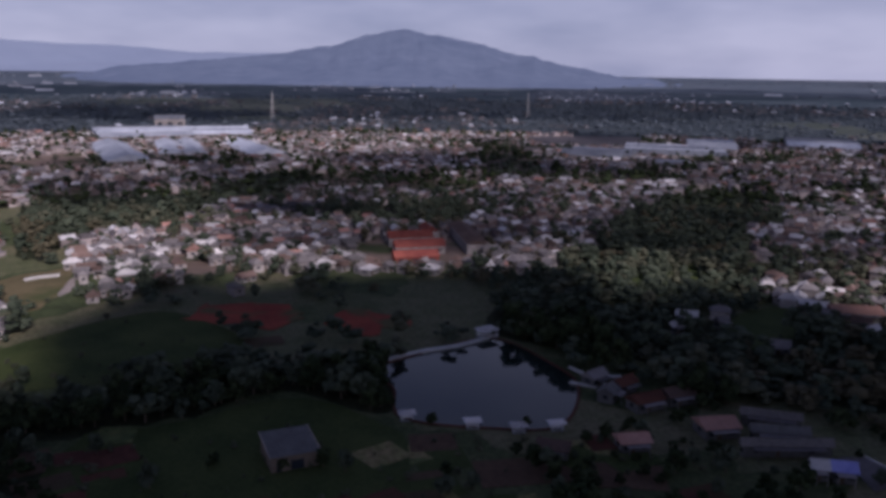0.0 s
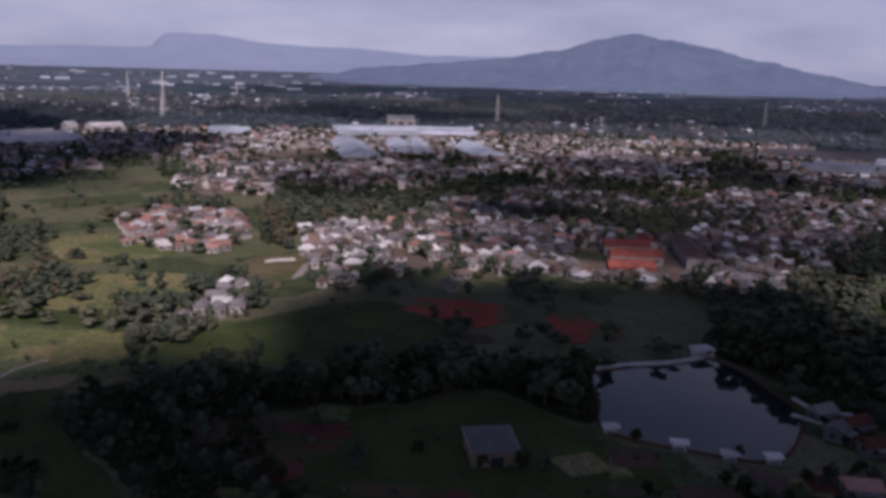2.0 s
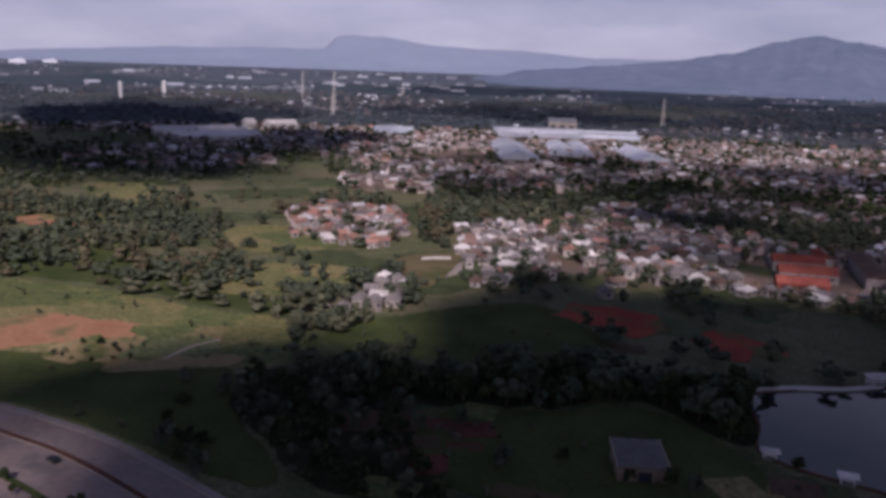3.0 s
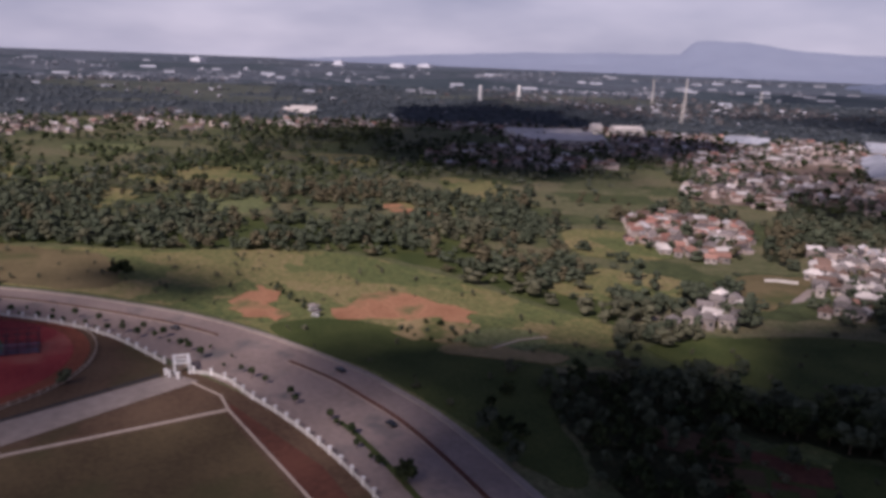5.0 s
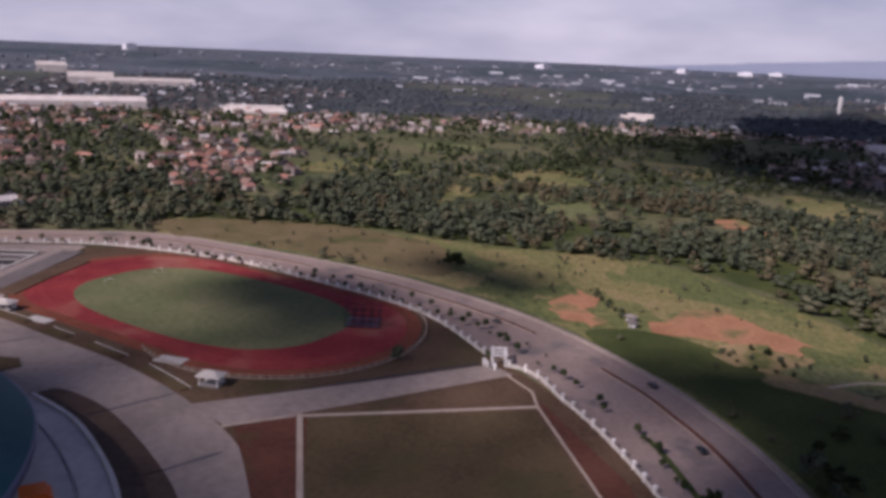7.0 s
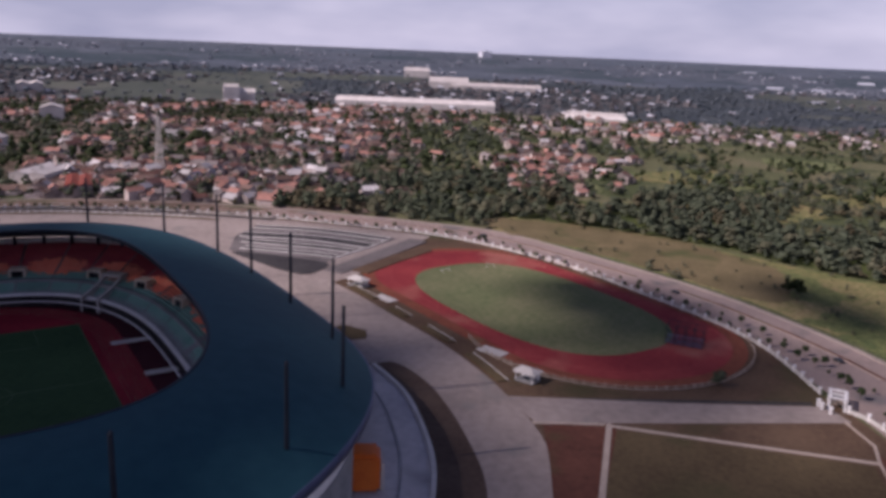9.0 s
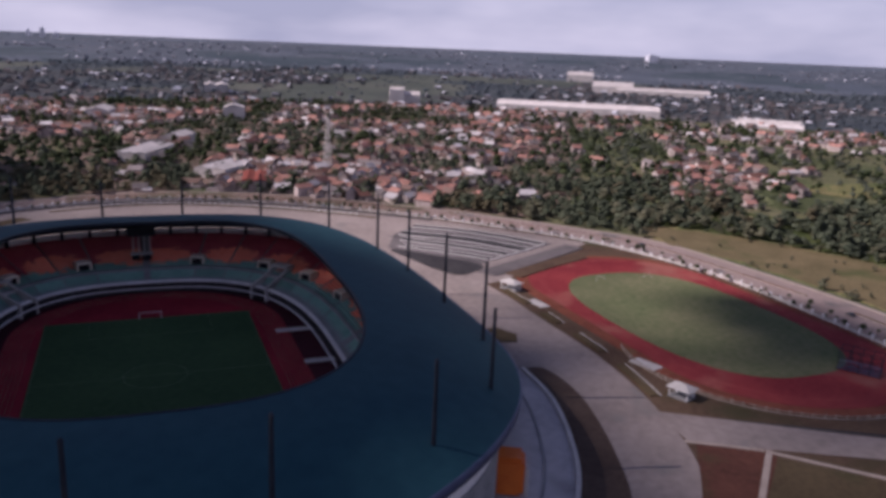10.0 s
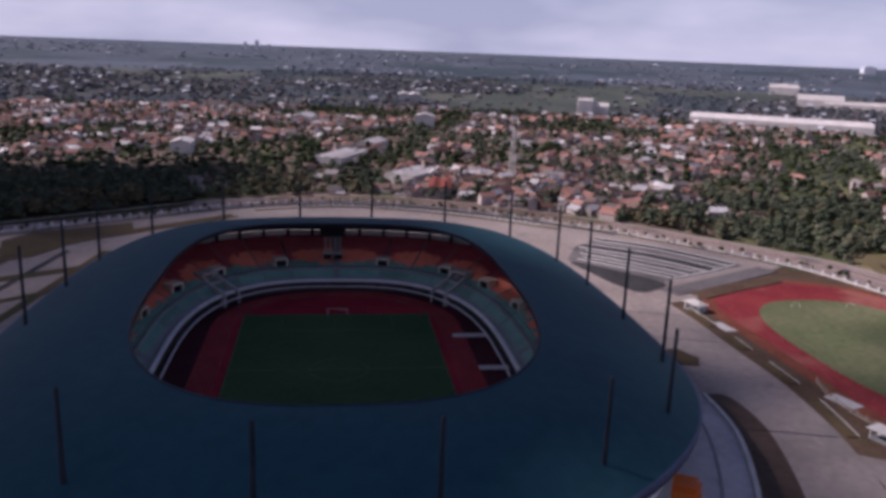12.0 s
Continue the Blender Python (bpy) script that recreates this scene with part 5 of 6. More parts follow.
bank = spline(POND, 6, True)
setting(ribbon("pond_bank", bank + bank[:1], 0.7, -0.2, M_REDBROWN, 0.4, 0.5), "dark earth edge of the pond", "bank")
setting(ribbon("pond_walk", spline([(-26, 255), (-21, 266), (-8, 277), (8, 286), (21, 298)], 6), 1.0, -1.0, M_KERB, 0.9, 1.0), "pale concrete walk along the pond", "path")


# ---- houses ----
def roof_mesh(w, d, z, h, hip, over=0.6):
    bm = bmesh.new()
    a, b = w / 2 + over, d / 2 + over
    i = b * 0.9 if hip else 0.0
    v = [bm.verts.new(p) for p in ((-a, -b, z), (a, -b, z), (a, b, z), (-a, b, z), (-a + i, 0, z + h), (a - i, 0, z + h), (-a, -b, z - 0.15), (a, -b, z - 0.15), (a, b, z - 0.15), (-a, b, z - 0.15))]
    for f in ((0, 1, 5, 4), (2, 3, 4, 5), (1, 2, 5), (3, 0, 4), (0, 6, 7, 1), (1, 7, 8, 2), (2, 8, 9, 3), (3, 9, 6, 0), (9, 8, 7, 6)):
        bm.faces.new([v[k] for k in f])
    rod(bm, (-a + i, 0, z + h + 0.05), (a - i, 0, z + h + 0.05), 0.14, n=5)
    return bm


def house(m, w, d, h, rh, roofmat, hip, label, group="houses", porch=True, wallmat=None):
    g = empty("house", m, label, "house", group)
    bm = bmesh.new()
    box(bm, (0, 0, h / 2), (w, d, h))
    part("wall", bm, wallmat or M_WALL, g)
    part("roof", roof_mesh(w, d, h, rh, hip), roofmat, g)
    bm = bmesh.new()
    box(bm, (-w * 0.1, -d / 2 - 0.02, 1.05), (1.0, 0.12, 2.1))
    part("door", bm, M_BARK, g)
    for x, y, s in ((w * 0.28, -d / 2 - 0.02, 0), (-w * 0.33, -d / 2 - 0.02, 0), (w / 2 + 0.02, 0, 90), (-w / 2 - 0.02, 0, 90)):
        bm = bmesh.new()
        box(bm, (x, y, h * 0.55), (1.5, 0.10, 1.2), s)
        part("window", bm, M_WINDOW, g)
    if porch:
        bm = bmesh.new()
        box(bm, (0, -d / 2 - 1.3, h - 0.35), (w * 0.8, 2.6, 0.14))
        for s in (-1, 1):
            box(bm, (s * w * 0.36, -d / 2 - 2.4, (h - 0.4) / 2), (0.18, 0.18, h - 0.4))
        part("porch", bm, M_TILE_G, g)
    return g


KINDS = [(M_TILE_O, "orange tiled", True), (M_TILE_O, "orange tiled", False), (M_TILE_B, "brown tiled", True), (M_TILE_B, "brown tiled", False),
         (M_TILE_G, "grey sheet", False), (M_TILE_G, "grey sheet", True), (M_TILE_W, "pale sheet", False), (M_TILE_W, "pale sheet", True)]
HOUSES = []
for k, (mt, word, hip) in enumerate(KINDS):
    w, d = 5.8 + (k * 1.4) % 2.8, 4.4 + (k * 1.1) % 1.7
    HOUSES.append(house(pose(0, -900 - 20 * k, 0), w, d, 2.9 + (k % 3) * 0.7, 1.5 + (k % 2) * 0.5, mt, hip, "small village house with pale walls and a %s roof" % word, porch=k % 2 == 0))


def house_density(x, y):
    az, r = np.degrees(np.arctan2(-x, y)), np.hypot(x, y)
    d = np.zeros(len(x))
    lump = value_noise(x, y, 70, 3)
    big = value_noise(x, y, 220, 4)

    def zone(a0, a1, r0, r1, v):
        np.copyto(d, v, where=(az >= a0) & (az < a1) & (r >= r0) & (r < r1))
    zone(-60, 170, 1300, 4700, np.choose(far_use(x, y), [0.012, 0.02, 0.40]))
    zone(-45, 22, 560, 1300, 0.95 * (lump > 0.30))
    zone(-45, 14, 395, 560, 0.92 * (lump > 0.16))
    zone(14, 22, 470, 560, 0.5 * (lump > 0.4))
    zone(-45, -8, 395, 500, 0.5 * (lump > 0.5))
    zone(22, 34, 640, 1300, 0.7 * (lump > 0.42))
    zone(34, 46, 780, 1300, 0.6 * (lump > 0.40))
    zone(46, 62, 780, 1300, 0.35 * (big > 0.55))
    zone(62, 84, 700, 1300, 0.10 * (big > 0.5))
    zone(84, 100, 640, 1300, 0.10 + 0.3 * (lump > 0.66))
    zone(100, 135, 478, 1300, 0.95 * ((lump > 0.30) & (value_noise(x, y, 110, 14) > 0.40)))
    zone(135, 175, 560, 1300, 0.9 * ((lump > 0.30) & (value_noise(x, y, 110, 14) > 0.40)))
    for q, v in VILLAGES:
        d = np.where(inside_many(x, y, q), v, d)
    for cx, cy, s, v in ((-60, 440, 40, 0.7), (-725, -22, 46, 0.6), (-625, -8, 24, 0.5), (-850, -30, 40, 0.4), (-1130, 185, 70, 0.45), (170, 345, 25, 0.7), (-480, -290, 60, 0.9)):
        d = np.maximum(d, v * np.exp(-((x - cx) ** 2 + (y - cy) ** 2) / (2 * s * s)) * 1.5)
    d = np.where((np.abs((x + 780) * 0.40 - (y + 498) * 0.916) < 19) & (x < -470) & (x > -1100), 0.0, d)   # the avenue
    return np.where((az < 14) & (az > -8) & (r < 392), 0.0, d)


def orange_share(x, y):
    az, r = np.degrees(np.arctan2(-x, y)), np.hypot(x, y)
    s = np.where(az > 80, 0.34, 0.06)
    s = np.where((az > 24) & (az < 40) & (r < 640), 0.2, s)
    s = np.where(np.hypot(x + 700, y + 20) < 170, 0.55, s)
    return s


def scatter(r0, r1, step, az0=-34, az1=155):
    """Jittered grid over a sector."""
    g = np.arange(-r1, r1, step)
    x, y = [q.ravel() for q in np.meshgrid(g, g)]
    x = x + rng.uniform(-0.42, 0.42, len(x)) * step
    y = y + rng.uniform(-0.42, 0.42, len(y)) * step
    az, r = np.degrees(np.arctan2(-x, y)), np.hypot(x, y)
    k = (r >= r0) & (r < r1) & (az > az0) & (az < az1)
    return x[k], y[k]


TAKEN = [(-39.5, 194.8, 13), (98, 188, 9), (-15, 440, 36), (14, 468, 20), (58, 238, 17), (95, 212, 20), (103, 195, 9), (100, 319, 9), (160, 337, 10), (174, 330, 14), (112, 312, 6), (168, 303, 6), (124, 283, 7), (78, 214, 10), (40, 232, 20), (30, 210, 14)]


def free(x, y):
    ok = np.ones(len(x), bool)
    for q in LOTS:
        ok &= ~inside_many(x, y, q)
    for cx, cy, r in TAKEN:
        ok &= np.hypot(x - cx, y - cy) > r
    return ok


hx, hy, hs = [], [], []
for r0, r1, step, size, az0, az1 in ((180, 700, 8.2, 0.74, -34, 80), (180, 700, 10.6, 1.02, 80, 155), (700, 1300, 10.4, 0.90, -34, 80), (700, 1300, 12.2, 1.12, 80, 155), (1300, 2600, 24.0, 1.05, -34, 155), (2600, 4100, 62.0, 1.25, -34, 155)):
    x, y = scatter(r0, r1, step, az0, az1)
    k = (rng.rand(len(x)) < house_density(x, y)) & free(x, y)
    for q in [WOOD_ROAD, WOOD_POND, WOOD_SHADE, WOOD_HILL, WOOD_TOWN] + TREE_MASSES:
        k &= ~inside_many(x, y, q) | ((x < -440) & (rng.rand(len(x)) < 0.14)) | (np.hypot(x - 100, y - 325) < 18) | (np.hypot(x + 658, y + 68) < 26) | (np.hypot(x + 740, y + 43) < 22)
    hx.append(x[k]), hy.append(y[k]), hs.append(np.full(k.sum(), size))
hx, hy, hs = np.concatenate(hx), np.concatenate(hy), np.concatenate(hs)
order = np.argsort(np.hypot(hx, hy))
hx, hy, hs = hx[order], hy[order], hs[order]
turn = value_noise(hx, hy, 160, 9) * 180 + rng.choice([0, 90], len(hx)) + rng.normal(0, 8, len(hx))
share = orange_share(hx, hy)
pick = rng.rand(len(hx))
kind = np.where(pick < share, 0, np.where(pick < share + 0.3, 1, np.where(pick < share + 0.3 + (0.7 - share) * np.where(np.degrees(np.arctan2(-hx, hy)) > 80, 0.50, 0.68), 2, 3)))
kind = np.where((np.hypot(hx, hy) > 1300) & (hx < -0.8 * hy) & (rng.rand(len(hx)) < 0.15), 3, kind)
kind = np.where((np.hypot(hx, hy) > 1300) & (kind == 0), 2, kind)
kind = np.where(inside_many(hx, hy, VILLAGES[2][0]), np.where(rng.rand(len(hx)) < 0.4, 3, 2), kind)
kind = np.where(inside_many(hx, hy, VILLAGES[0][0]) & (rng.rand(len(hx)) < 0.25), 3, kind)
kind = np.where(inside_many(hx, hy, VILLAGES[1][0]) & (rng.rand(len(hx)) < 0.22), 0, kind)
NEAR_HOUSES = 290
for k in range(min(NEAR_HOUSES, len(hx))):
    p = HOUSES[kind[k] * 2 + rng.randint(2)]
    q = hs[k] / 0.8 * rng.uniform(0.85, 1.2)
    copy_thing(p, pose(hx[k], hy[k], 0, 0, 0, turn[k]) @ Matrix.Diagonal((q, q, rng.uniform(0.85, 1.15), 1)))
for p in HOUSES:   # the patterns take places of their own at the edge of the town
    k = NEAR_HOUSES + HOUSES.index(p)
    p.matrix_basis = pose(hx[k], hy[k], 0, 0, 0, turn[k])


def house_stuff(name, sel, mats, label):
    """Many small houses in one mesh: walls with gables, and roofs of four colours."""
    n = len(sel)
    s = hs[sel]
    w, d, h = rng.uniform(6.5, 11.5, n) * s, rng.uniform(5, 7.2, n) * s, rng.choice([3.2, 3.4, 4.2, 6.2], n) * np.sqrt(s)
    rh = rng.uniform(1.5, 2.6, n) * s
    annex = rng.choice([2, 3, 3, 3, 4], n)
    t = np.radians(turn[sel])
    base = np.array([[-.5, -.5, 0], [.5, -.5, 0], [.5, .5, 0], [-.5, .5, 0], [-.5, -.5, 1], [.5, -.5, 1], [.5, .5, 1], [-.5, .5, 1], [-.5, 0, 2], [.5, 0, 2],
                     [-.56, -.6, .95], [.56, -.6, .95], [.56, .6, .95], [-.56, .6, .95], [-.56, 0, 2.05], [.56, 0, 2.05],
                     [.1, -1.05, 0], [.75, -1.05, 0], [.75, .1, 0], [.1, .1, 0], [.08, -1.08, .62], [.78, -1.08, .62], [.78, .1, .86], [.08, .1, .86]])
    X, Y = base[None, :, 0] * w[:, None], base[None, :, 1] * d[:, None]
    lev = base[None, :, 2]
    Z = np.where(lev <= 1, lev * h[:, None], h[:, None] + (lev - 1) * rh[:, None])
    gx, gy = hx[sel], hy[sel]
    gz = np.array([rise(a, b) for a, b in zip(gx, gy)]) - 0.1
    V = np.stack([X * np.cos(t)[:, None] - Y * np.sin(t)[:, None] + gx[:, None], X * np.sin(t)[:, None] + Y * np.cos(t)[:, None] + gy[:, None], Z + gz[:, None]], -1).reshape(-1, 3)
    quads = [(0, 1, 5, 4), (1, 2, 6, 5), (2, 3, 7, 6), (3, 0, 4, 7), (5, 6, 9), (7, 4, 8), (16, 17, 21, 20), (17, 18, 22, 21), (18, 19, 23, 22), (19, 16, 20, 23), (10, 11, 15, 14), (12, 13, 14, 15), (20, 21, 22, 23)]
    faces, idx = [], []
    for i in range(n):
        o = 24 * i
        for q in quads:
            faces.append(tuple(o + v for v in q))
        idx += [0] * 10 + [1 + int(kind[sel[i]])] * 2 + [int(annex[i])]
    ob = raw(name, V.tolist(), faces, mats, idx)
    return tagged(ob, label, "houses", kind="stuff")


S_MATS = [S_WALL, S_TILE_O, S_TILE_B, S_TILE_G, S_TILE_W]
rest = np.arange(NEAR_HOUSES + 8, len(hx))
rr = np.hypot(hx, hy)[rest]
house_stuff("town_houses", rest[rr < 1300], S_MATS, "dense town of small houses with tiled and sheet roofs")
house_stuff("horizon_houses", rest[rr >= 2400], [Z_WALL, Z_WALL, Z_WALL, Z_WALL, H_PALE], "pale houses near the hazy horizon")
house_stuff("distant_houses", rest[(rr >= 1300) & (rr < 2400)], [H_WALL, H_ROOF, H_ROOF, H_ROOF, H_PALE], "scattered houses of the far plain, haze in their colours")


# ---- single buildings ----
def hall(name, m, w, d, h, bays, roofmat, wallmat, label, group="", pitch=0.16):
    """A long hall with several low gabled bays."""
    g = empty(name, m, label, name.replace("_", " "), group)
    bm = bmesh.new()
    box(bm, (0, 0, h / 2), (w, d, h))
    part("wall", bm, wallmat, g)
    for k in range(bays):
        bd = d / bays
        bm = roof_mesh(w, bd - 0.4, h + 0.02, bd * pitch, False, 0.2)
        o = part("roof", bm, roofmat, g)
        o.location = (0, -d / 2 + bd * (k + 0.5), 0)
    n = max(3, int(w / 14))
    for k in range(n):
        bm = bmesh.new()
        box(bm, (-w / 2 + (k + 0.5) * w / n, -d / 2 - 0.05, h * 0.55), (w / n * 0.5, 0.2, h * 0.25))
        part("window", bm, M_WINDOW, g)
    return g


W2 = M_HALLROOF
hall("school_hall", pose(-15, 418, 0, 0, 0, 14), 24, 9, 4, 1, M_TILE_R, M_TILE_R, "large hall with a bright orange tiled roof", "orange halls", 0.3)
hall("school_hall", pose(-14, 440, 0, 0, 0, 14), 28, 11, 4.5, 1, M_TILE_R, M_WALL, "large hall with a bright orange tiled roof", "orange halls", 0.3)
hall("school_hall", pose(-20, 462, 0, 0, 0, 14), 26, 11, 5, 1, M_TILE_R, M_WALL, "large hall with a bright orange tiled roof", "orange halls", 0.3)
hall("school_hall", pose(-10, 480, 0, 0, 0, 104), 18, 9, 6.0, 1, M_TILE_R, M_WALL, "large hall with a bright orange tiled roof", "orange halls", 0.3)
hall("school_hall", pose(-476, -295, 0, 0, 0, 30), 40, 16, 8, 2, M_TILE_R, M_WALL, "large hall with a bright orange roof", "orange halls")
hall("school_hall", pose(14, 468, 0, 0, 0, 100), 62, 13, 6, 1, M_TILE_B, M_WALL, "long hall with a dull red-brown roof", "orange halls")
for x, y, w, d, h, t, n in ((-430, 1150, 120, 150, 7, 27, 5), (-335, 1190, 95, 110, 7, 18, 4), (-362, 896, 200, 44, 6, 118, 1), (-316, 965, 165, 52, 6, 111, 2), (-228, 960, 145, 42, 6, 117, 1), (-445, 1318, 46, 36, 16, 20, 1), (-592, 1010, 56, 44, 7, 30, 1), (-640, 1080, 40, 24, 6, 40, 1),
                            (180, 955, 74, 70, 6, -30, 2), (285, 1015, 120, 110, 5, -14, 4), (247, 880, 36, 18, 5, -18, 1), (350, 1075, 60, 90, 6, -14, 2), (520, 1130, 90, 110, 6, -20, 3)):
    hall("warehouse", pose(x, y, 0, 0, 0, t), w, d, h, n, W2, M_WALL, "large white warehouse with a low sheet roof", "warehouses")
FAR_WORKS = [(-1321, -221, 255, 60, 11, -80, 2), (-1890, -240, 90, 60, 15, -82, 1), (-1890, -130, 200, 60, 10, -85, 2), (-1307, 69, 92, 110, 4, -93, 6), (-1275, -502, 50, 30, 16, -68, 1), (-1262, -510, 24, 24, 24, -68, 1), (-2280, -380, 70, 50, 18, -80, 1), (-1260, 712, 44, 22, 8, -120, 1), (-1275, 690, 16, 16, 5, -120, 1)]
TOWN_HALLS = [(-775, 985, 46, 24, 10, 62, 1), (-788, 930, 14, 20, 14, 62, 1), (-765, 815, 110, 120, 5, 62, 3), (-640, -478, 38, 20, 8, 16, 1), (-548, -441, 62, 24, 8, 16, 3), (-512, -343, 44, 24, 7, 6, 2), (-780, -690, 46, 26, 10, 30, 1), (-860, -560, 30, 24, 16, 30, 1), (-490, -574, 28, 18, 11, 40, 1), (-1250, -850, 60, 40, 13, 34, 2)]
for x, y, w, d, h, t, n in FAR_WORKS + TOWN_HALLS:
    hall("factory_hall", pose(x, y, rise(x, y) - 0.1, 0, 0, t), w, d, h, n, M_TILE_W, M_TILE_W, "long pale factory hall far off", "factories")

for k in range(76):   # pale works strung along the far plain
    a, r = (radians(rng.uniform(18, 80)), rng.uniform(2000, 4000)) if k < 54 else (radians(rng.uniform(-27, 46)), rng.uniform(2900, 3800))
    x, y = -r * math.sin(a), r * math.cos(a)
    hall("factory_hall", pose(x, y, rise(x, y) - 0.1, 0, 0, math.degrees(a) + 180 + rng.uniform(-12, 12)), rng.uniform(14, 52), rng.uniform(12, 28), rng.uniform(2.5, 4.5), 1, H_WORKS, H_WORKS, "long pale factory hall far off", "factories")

# Shed in the near field and buildings by the pond
def farm_shed(m, w, d, h):
    """A barn: tan boarded walls with flat dark panels for doorways, and a lean sheet roof with pale edges."""
    g = empty("farm_shed", m, "tan farm shed with a sloping grey sheet roof in the grass", "shed")
    bm = bmesh.new()
    box(bm, (0, 0, h / 2), (w, d, h))
    part("wall", bm, M_BARN, g, "tan boarded wall")
    bm = bmesh.new()
    v = [bm.verts.new(p) for z in (0.0, -0.2) for p in ((-w / 2 - 0.5, -d / 2 - 0.7, h + 0.1 + z), (w / 2 + 0.5, -d / 2 - 0.7, h + 0.1 + z), (w / 2 + 0.5, d / 2 + 0.5, h + 1.0 + z), (-w / 2 - 0.5, d / 2 + 0.5, h + 1.0 + z))]
    for f in ((0, 1, 2, 3), (7, 6, 5, 4), (0, 4, 5, 1), (1, 5, 6, 2), (2, 6, 7, 3), (3, 7, 4, 0)):
        bm.faces.new([v[k] for k in f])
    part("roof", bm, M_SHED, g)
    for x in (-w / 2 - 0.45, w / 2 + 0.45):
        part("roof_edge", rod(bmesh.new(), (x, -d / 2 - 0.7, h + 0.15), (x, d / 2 + 0.5, h + 1.05), 0.14, n=6), M_PATH, g, "pale roof edge")
    for k in range(1, 8):
        x = -w / 2 + w * k / 8
        part("roof_rib", rod(bmesh.new(), (x, -d / 2 - 0.7, h + 0.12), (x, d / 2 + 0.5, h + 1.02), 0.05, n=4), M_SHED, g)
    # Doorways are dark panels on the wall; their colour stands for inner shade.
    for x, q in ((w * 0.05, 3.4), (-w * 0.34, 1.2)):
        bm = bmesh.new()
        box(bm, (x, -d / 2 - 0.02, 1.4), (q, 0.12, 2.8))
        part("doorway", bm, M_WINDOW, g, "dark panel for the shade inside a doorway")


farm_shed(pose(-39.5, 194.8, 0, 0, 0, 24), 12.2, 13.0, 4.5)
setting(slab("ground_yard", [(-57, 191), (-61, 206), (-51, 208), (-48.5, 192)], M_BROWNFIELD, 0.12, 0.3), "brown yard beside the shed", "yard")
pavilion("pond_hut", pose(17, 296, 0.0, 0, 0, 30), 7, 5, 3.0, "small hut with a pale roof at the pond", M_TILE_W, "pond huts")
for x, y, t in ((-10, 220, 10), (9, 215.5, 5), (22, 213, 3), (33, 215, 12)):
    pavilion("pond_hut", pose(x, y, 0.0, 0, 0, t), 3.8, 2.6, 2.0, "small hut with a pale roof at the pond", M_TILE_W, "pond huts")
for x, y, w, d, t, rm in ((50, 250, 7, 5, 40, M_TILE_G), (58, 244, 8, 5, 40, M_REDBROWN), (62, 231, 10, 6, 25, M_REDBROWN), (73, 236, 9, 6, 20, M_TILE_B), (52, 237, 6, 5, 60, M_SHED), (100, 319, 8, 4, -14, M_TILE_W), (92, 304, 4, 3, 10, M_TILE_W), (112, 312, 5, 3, 30, M_TILE_G), (160, 337, 11, 4, -32, M_TILE_W), (174, 330, 20, 13, -8, M_TILE_O), (168, 303, 5, 3, 30, M_TILE_W), (124, 283, 6, 4, -15, M_TILE_G),
                          (95.5, 219, 16, 1.4, -16, M_TILE_G), (94, 209, 15, 3.0, -8, M_SHED), (92.5, 200.6, 24, 1.3, 1, M_TILE_G), (101.6, 188, 5.4, 4.4, -12, M_BLUEROOF), (96, 189, 3.6, 4.0, -12, M_TILE_W), (78, 214, 10, 8, 10, M_TILE_O)):
    house(pose(x, y, 0, 0, 0, t), w, d, 3.4, 1.8, rm, False, "low weathered house near the pond with a sheet roof", "pond houses", wallmat=M_SHED)
for a, b in (((44, 264), (54, 248)), ((50, 254), (60, 256)), ((42, 250), (50, 246))):
    setting(ribbon("dock", [Vector((*a, 0)), Vector((*b, 0))], 0.7, -0.7, M_KERB, 0.8, 0.6), "pale jetty at the edge of the pond", "jetty")
for x, y, t, m in ((30, 199, -15, M_TILE_B), (52, 204, 10, M_TILE_O)):
    house(pose(x, y, 0, 0, 0, t), 8, 6, 3.0, 1.6, m, False, "small house among garden plots near the pond", "pond houses", wallmat=M_SHED)
setting(slab("road_yard", [(107, 200), (113.4, 200), (119, 188), (107, 182)], M_LOT, 0.26, 0.3), "dark paved yard beside the long sheds", "yard")
setting(ribbon("kerb", [Vector((113.4, 201, 0)), Vector((116.5, 194, 0)), Vector((119.5, 187, 0))], 0.3, -0.3, M_KERB, 0.5, 0.5), "pale kerb of a paved yard", "kerb")
setting(ribbon("garden_wall", [Vector((-196, 366, 0)), Vector((-192, 371, 0)), Vector((-184, 376, 0))], 0.3, -0.3, M_KERB, 1.6, 1.7), "long white garden wall beside a field", "wall")
setting(ribbon("road_lane", spline([(-196, 262), (-186, 274), (-178, 290), (-178, 320), (-170, 350), (-178, 372)], 6), 2.5, -2.5, M_PAVE, 0.14, 0.3), "pale village lane", "lane")


def pylon(x, y, h, w, label):
    """A lattice tower."""
    g = empty("lattice_tower", pose(x, y, rise(x, y)), label, "tower", "towers")
    for sx in (-1, 1):
        for sy in (-1, 1):
            part("leg", rod(bmesh.new(), (sx * w, sy * w, 0), (sx * w * 0.25, sy * w * 0.25, h), 0.45, 0.3, 5), M_KERB, g)
    for k in range(1, 9):
        z = h * k / 9
        q = w * (1 - 0.75 * k / 9)
        for a, b in (((-q, -q), (q, -q)), ((q, -q), (q, q)), ((q, q), (-q, q)), ((-q, q), (-q, -q))):
            part("brace", rod(bmesh.new(), (*a, z), (*b, z - h / 18), 0.2, n=4), M_KERB, g)
    part("spike", rod(bmesh.new(), (0, 0, h), (0, 0, h * 1.1), 0.2, 0.1, 5), M_KERB, g)


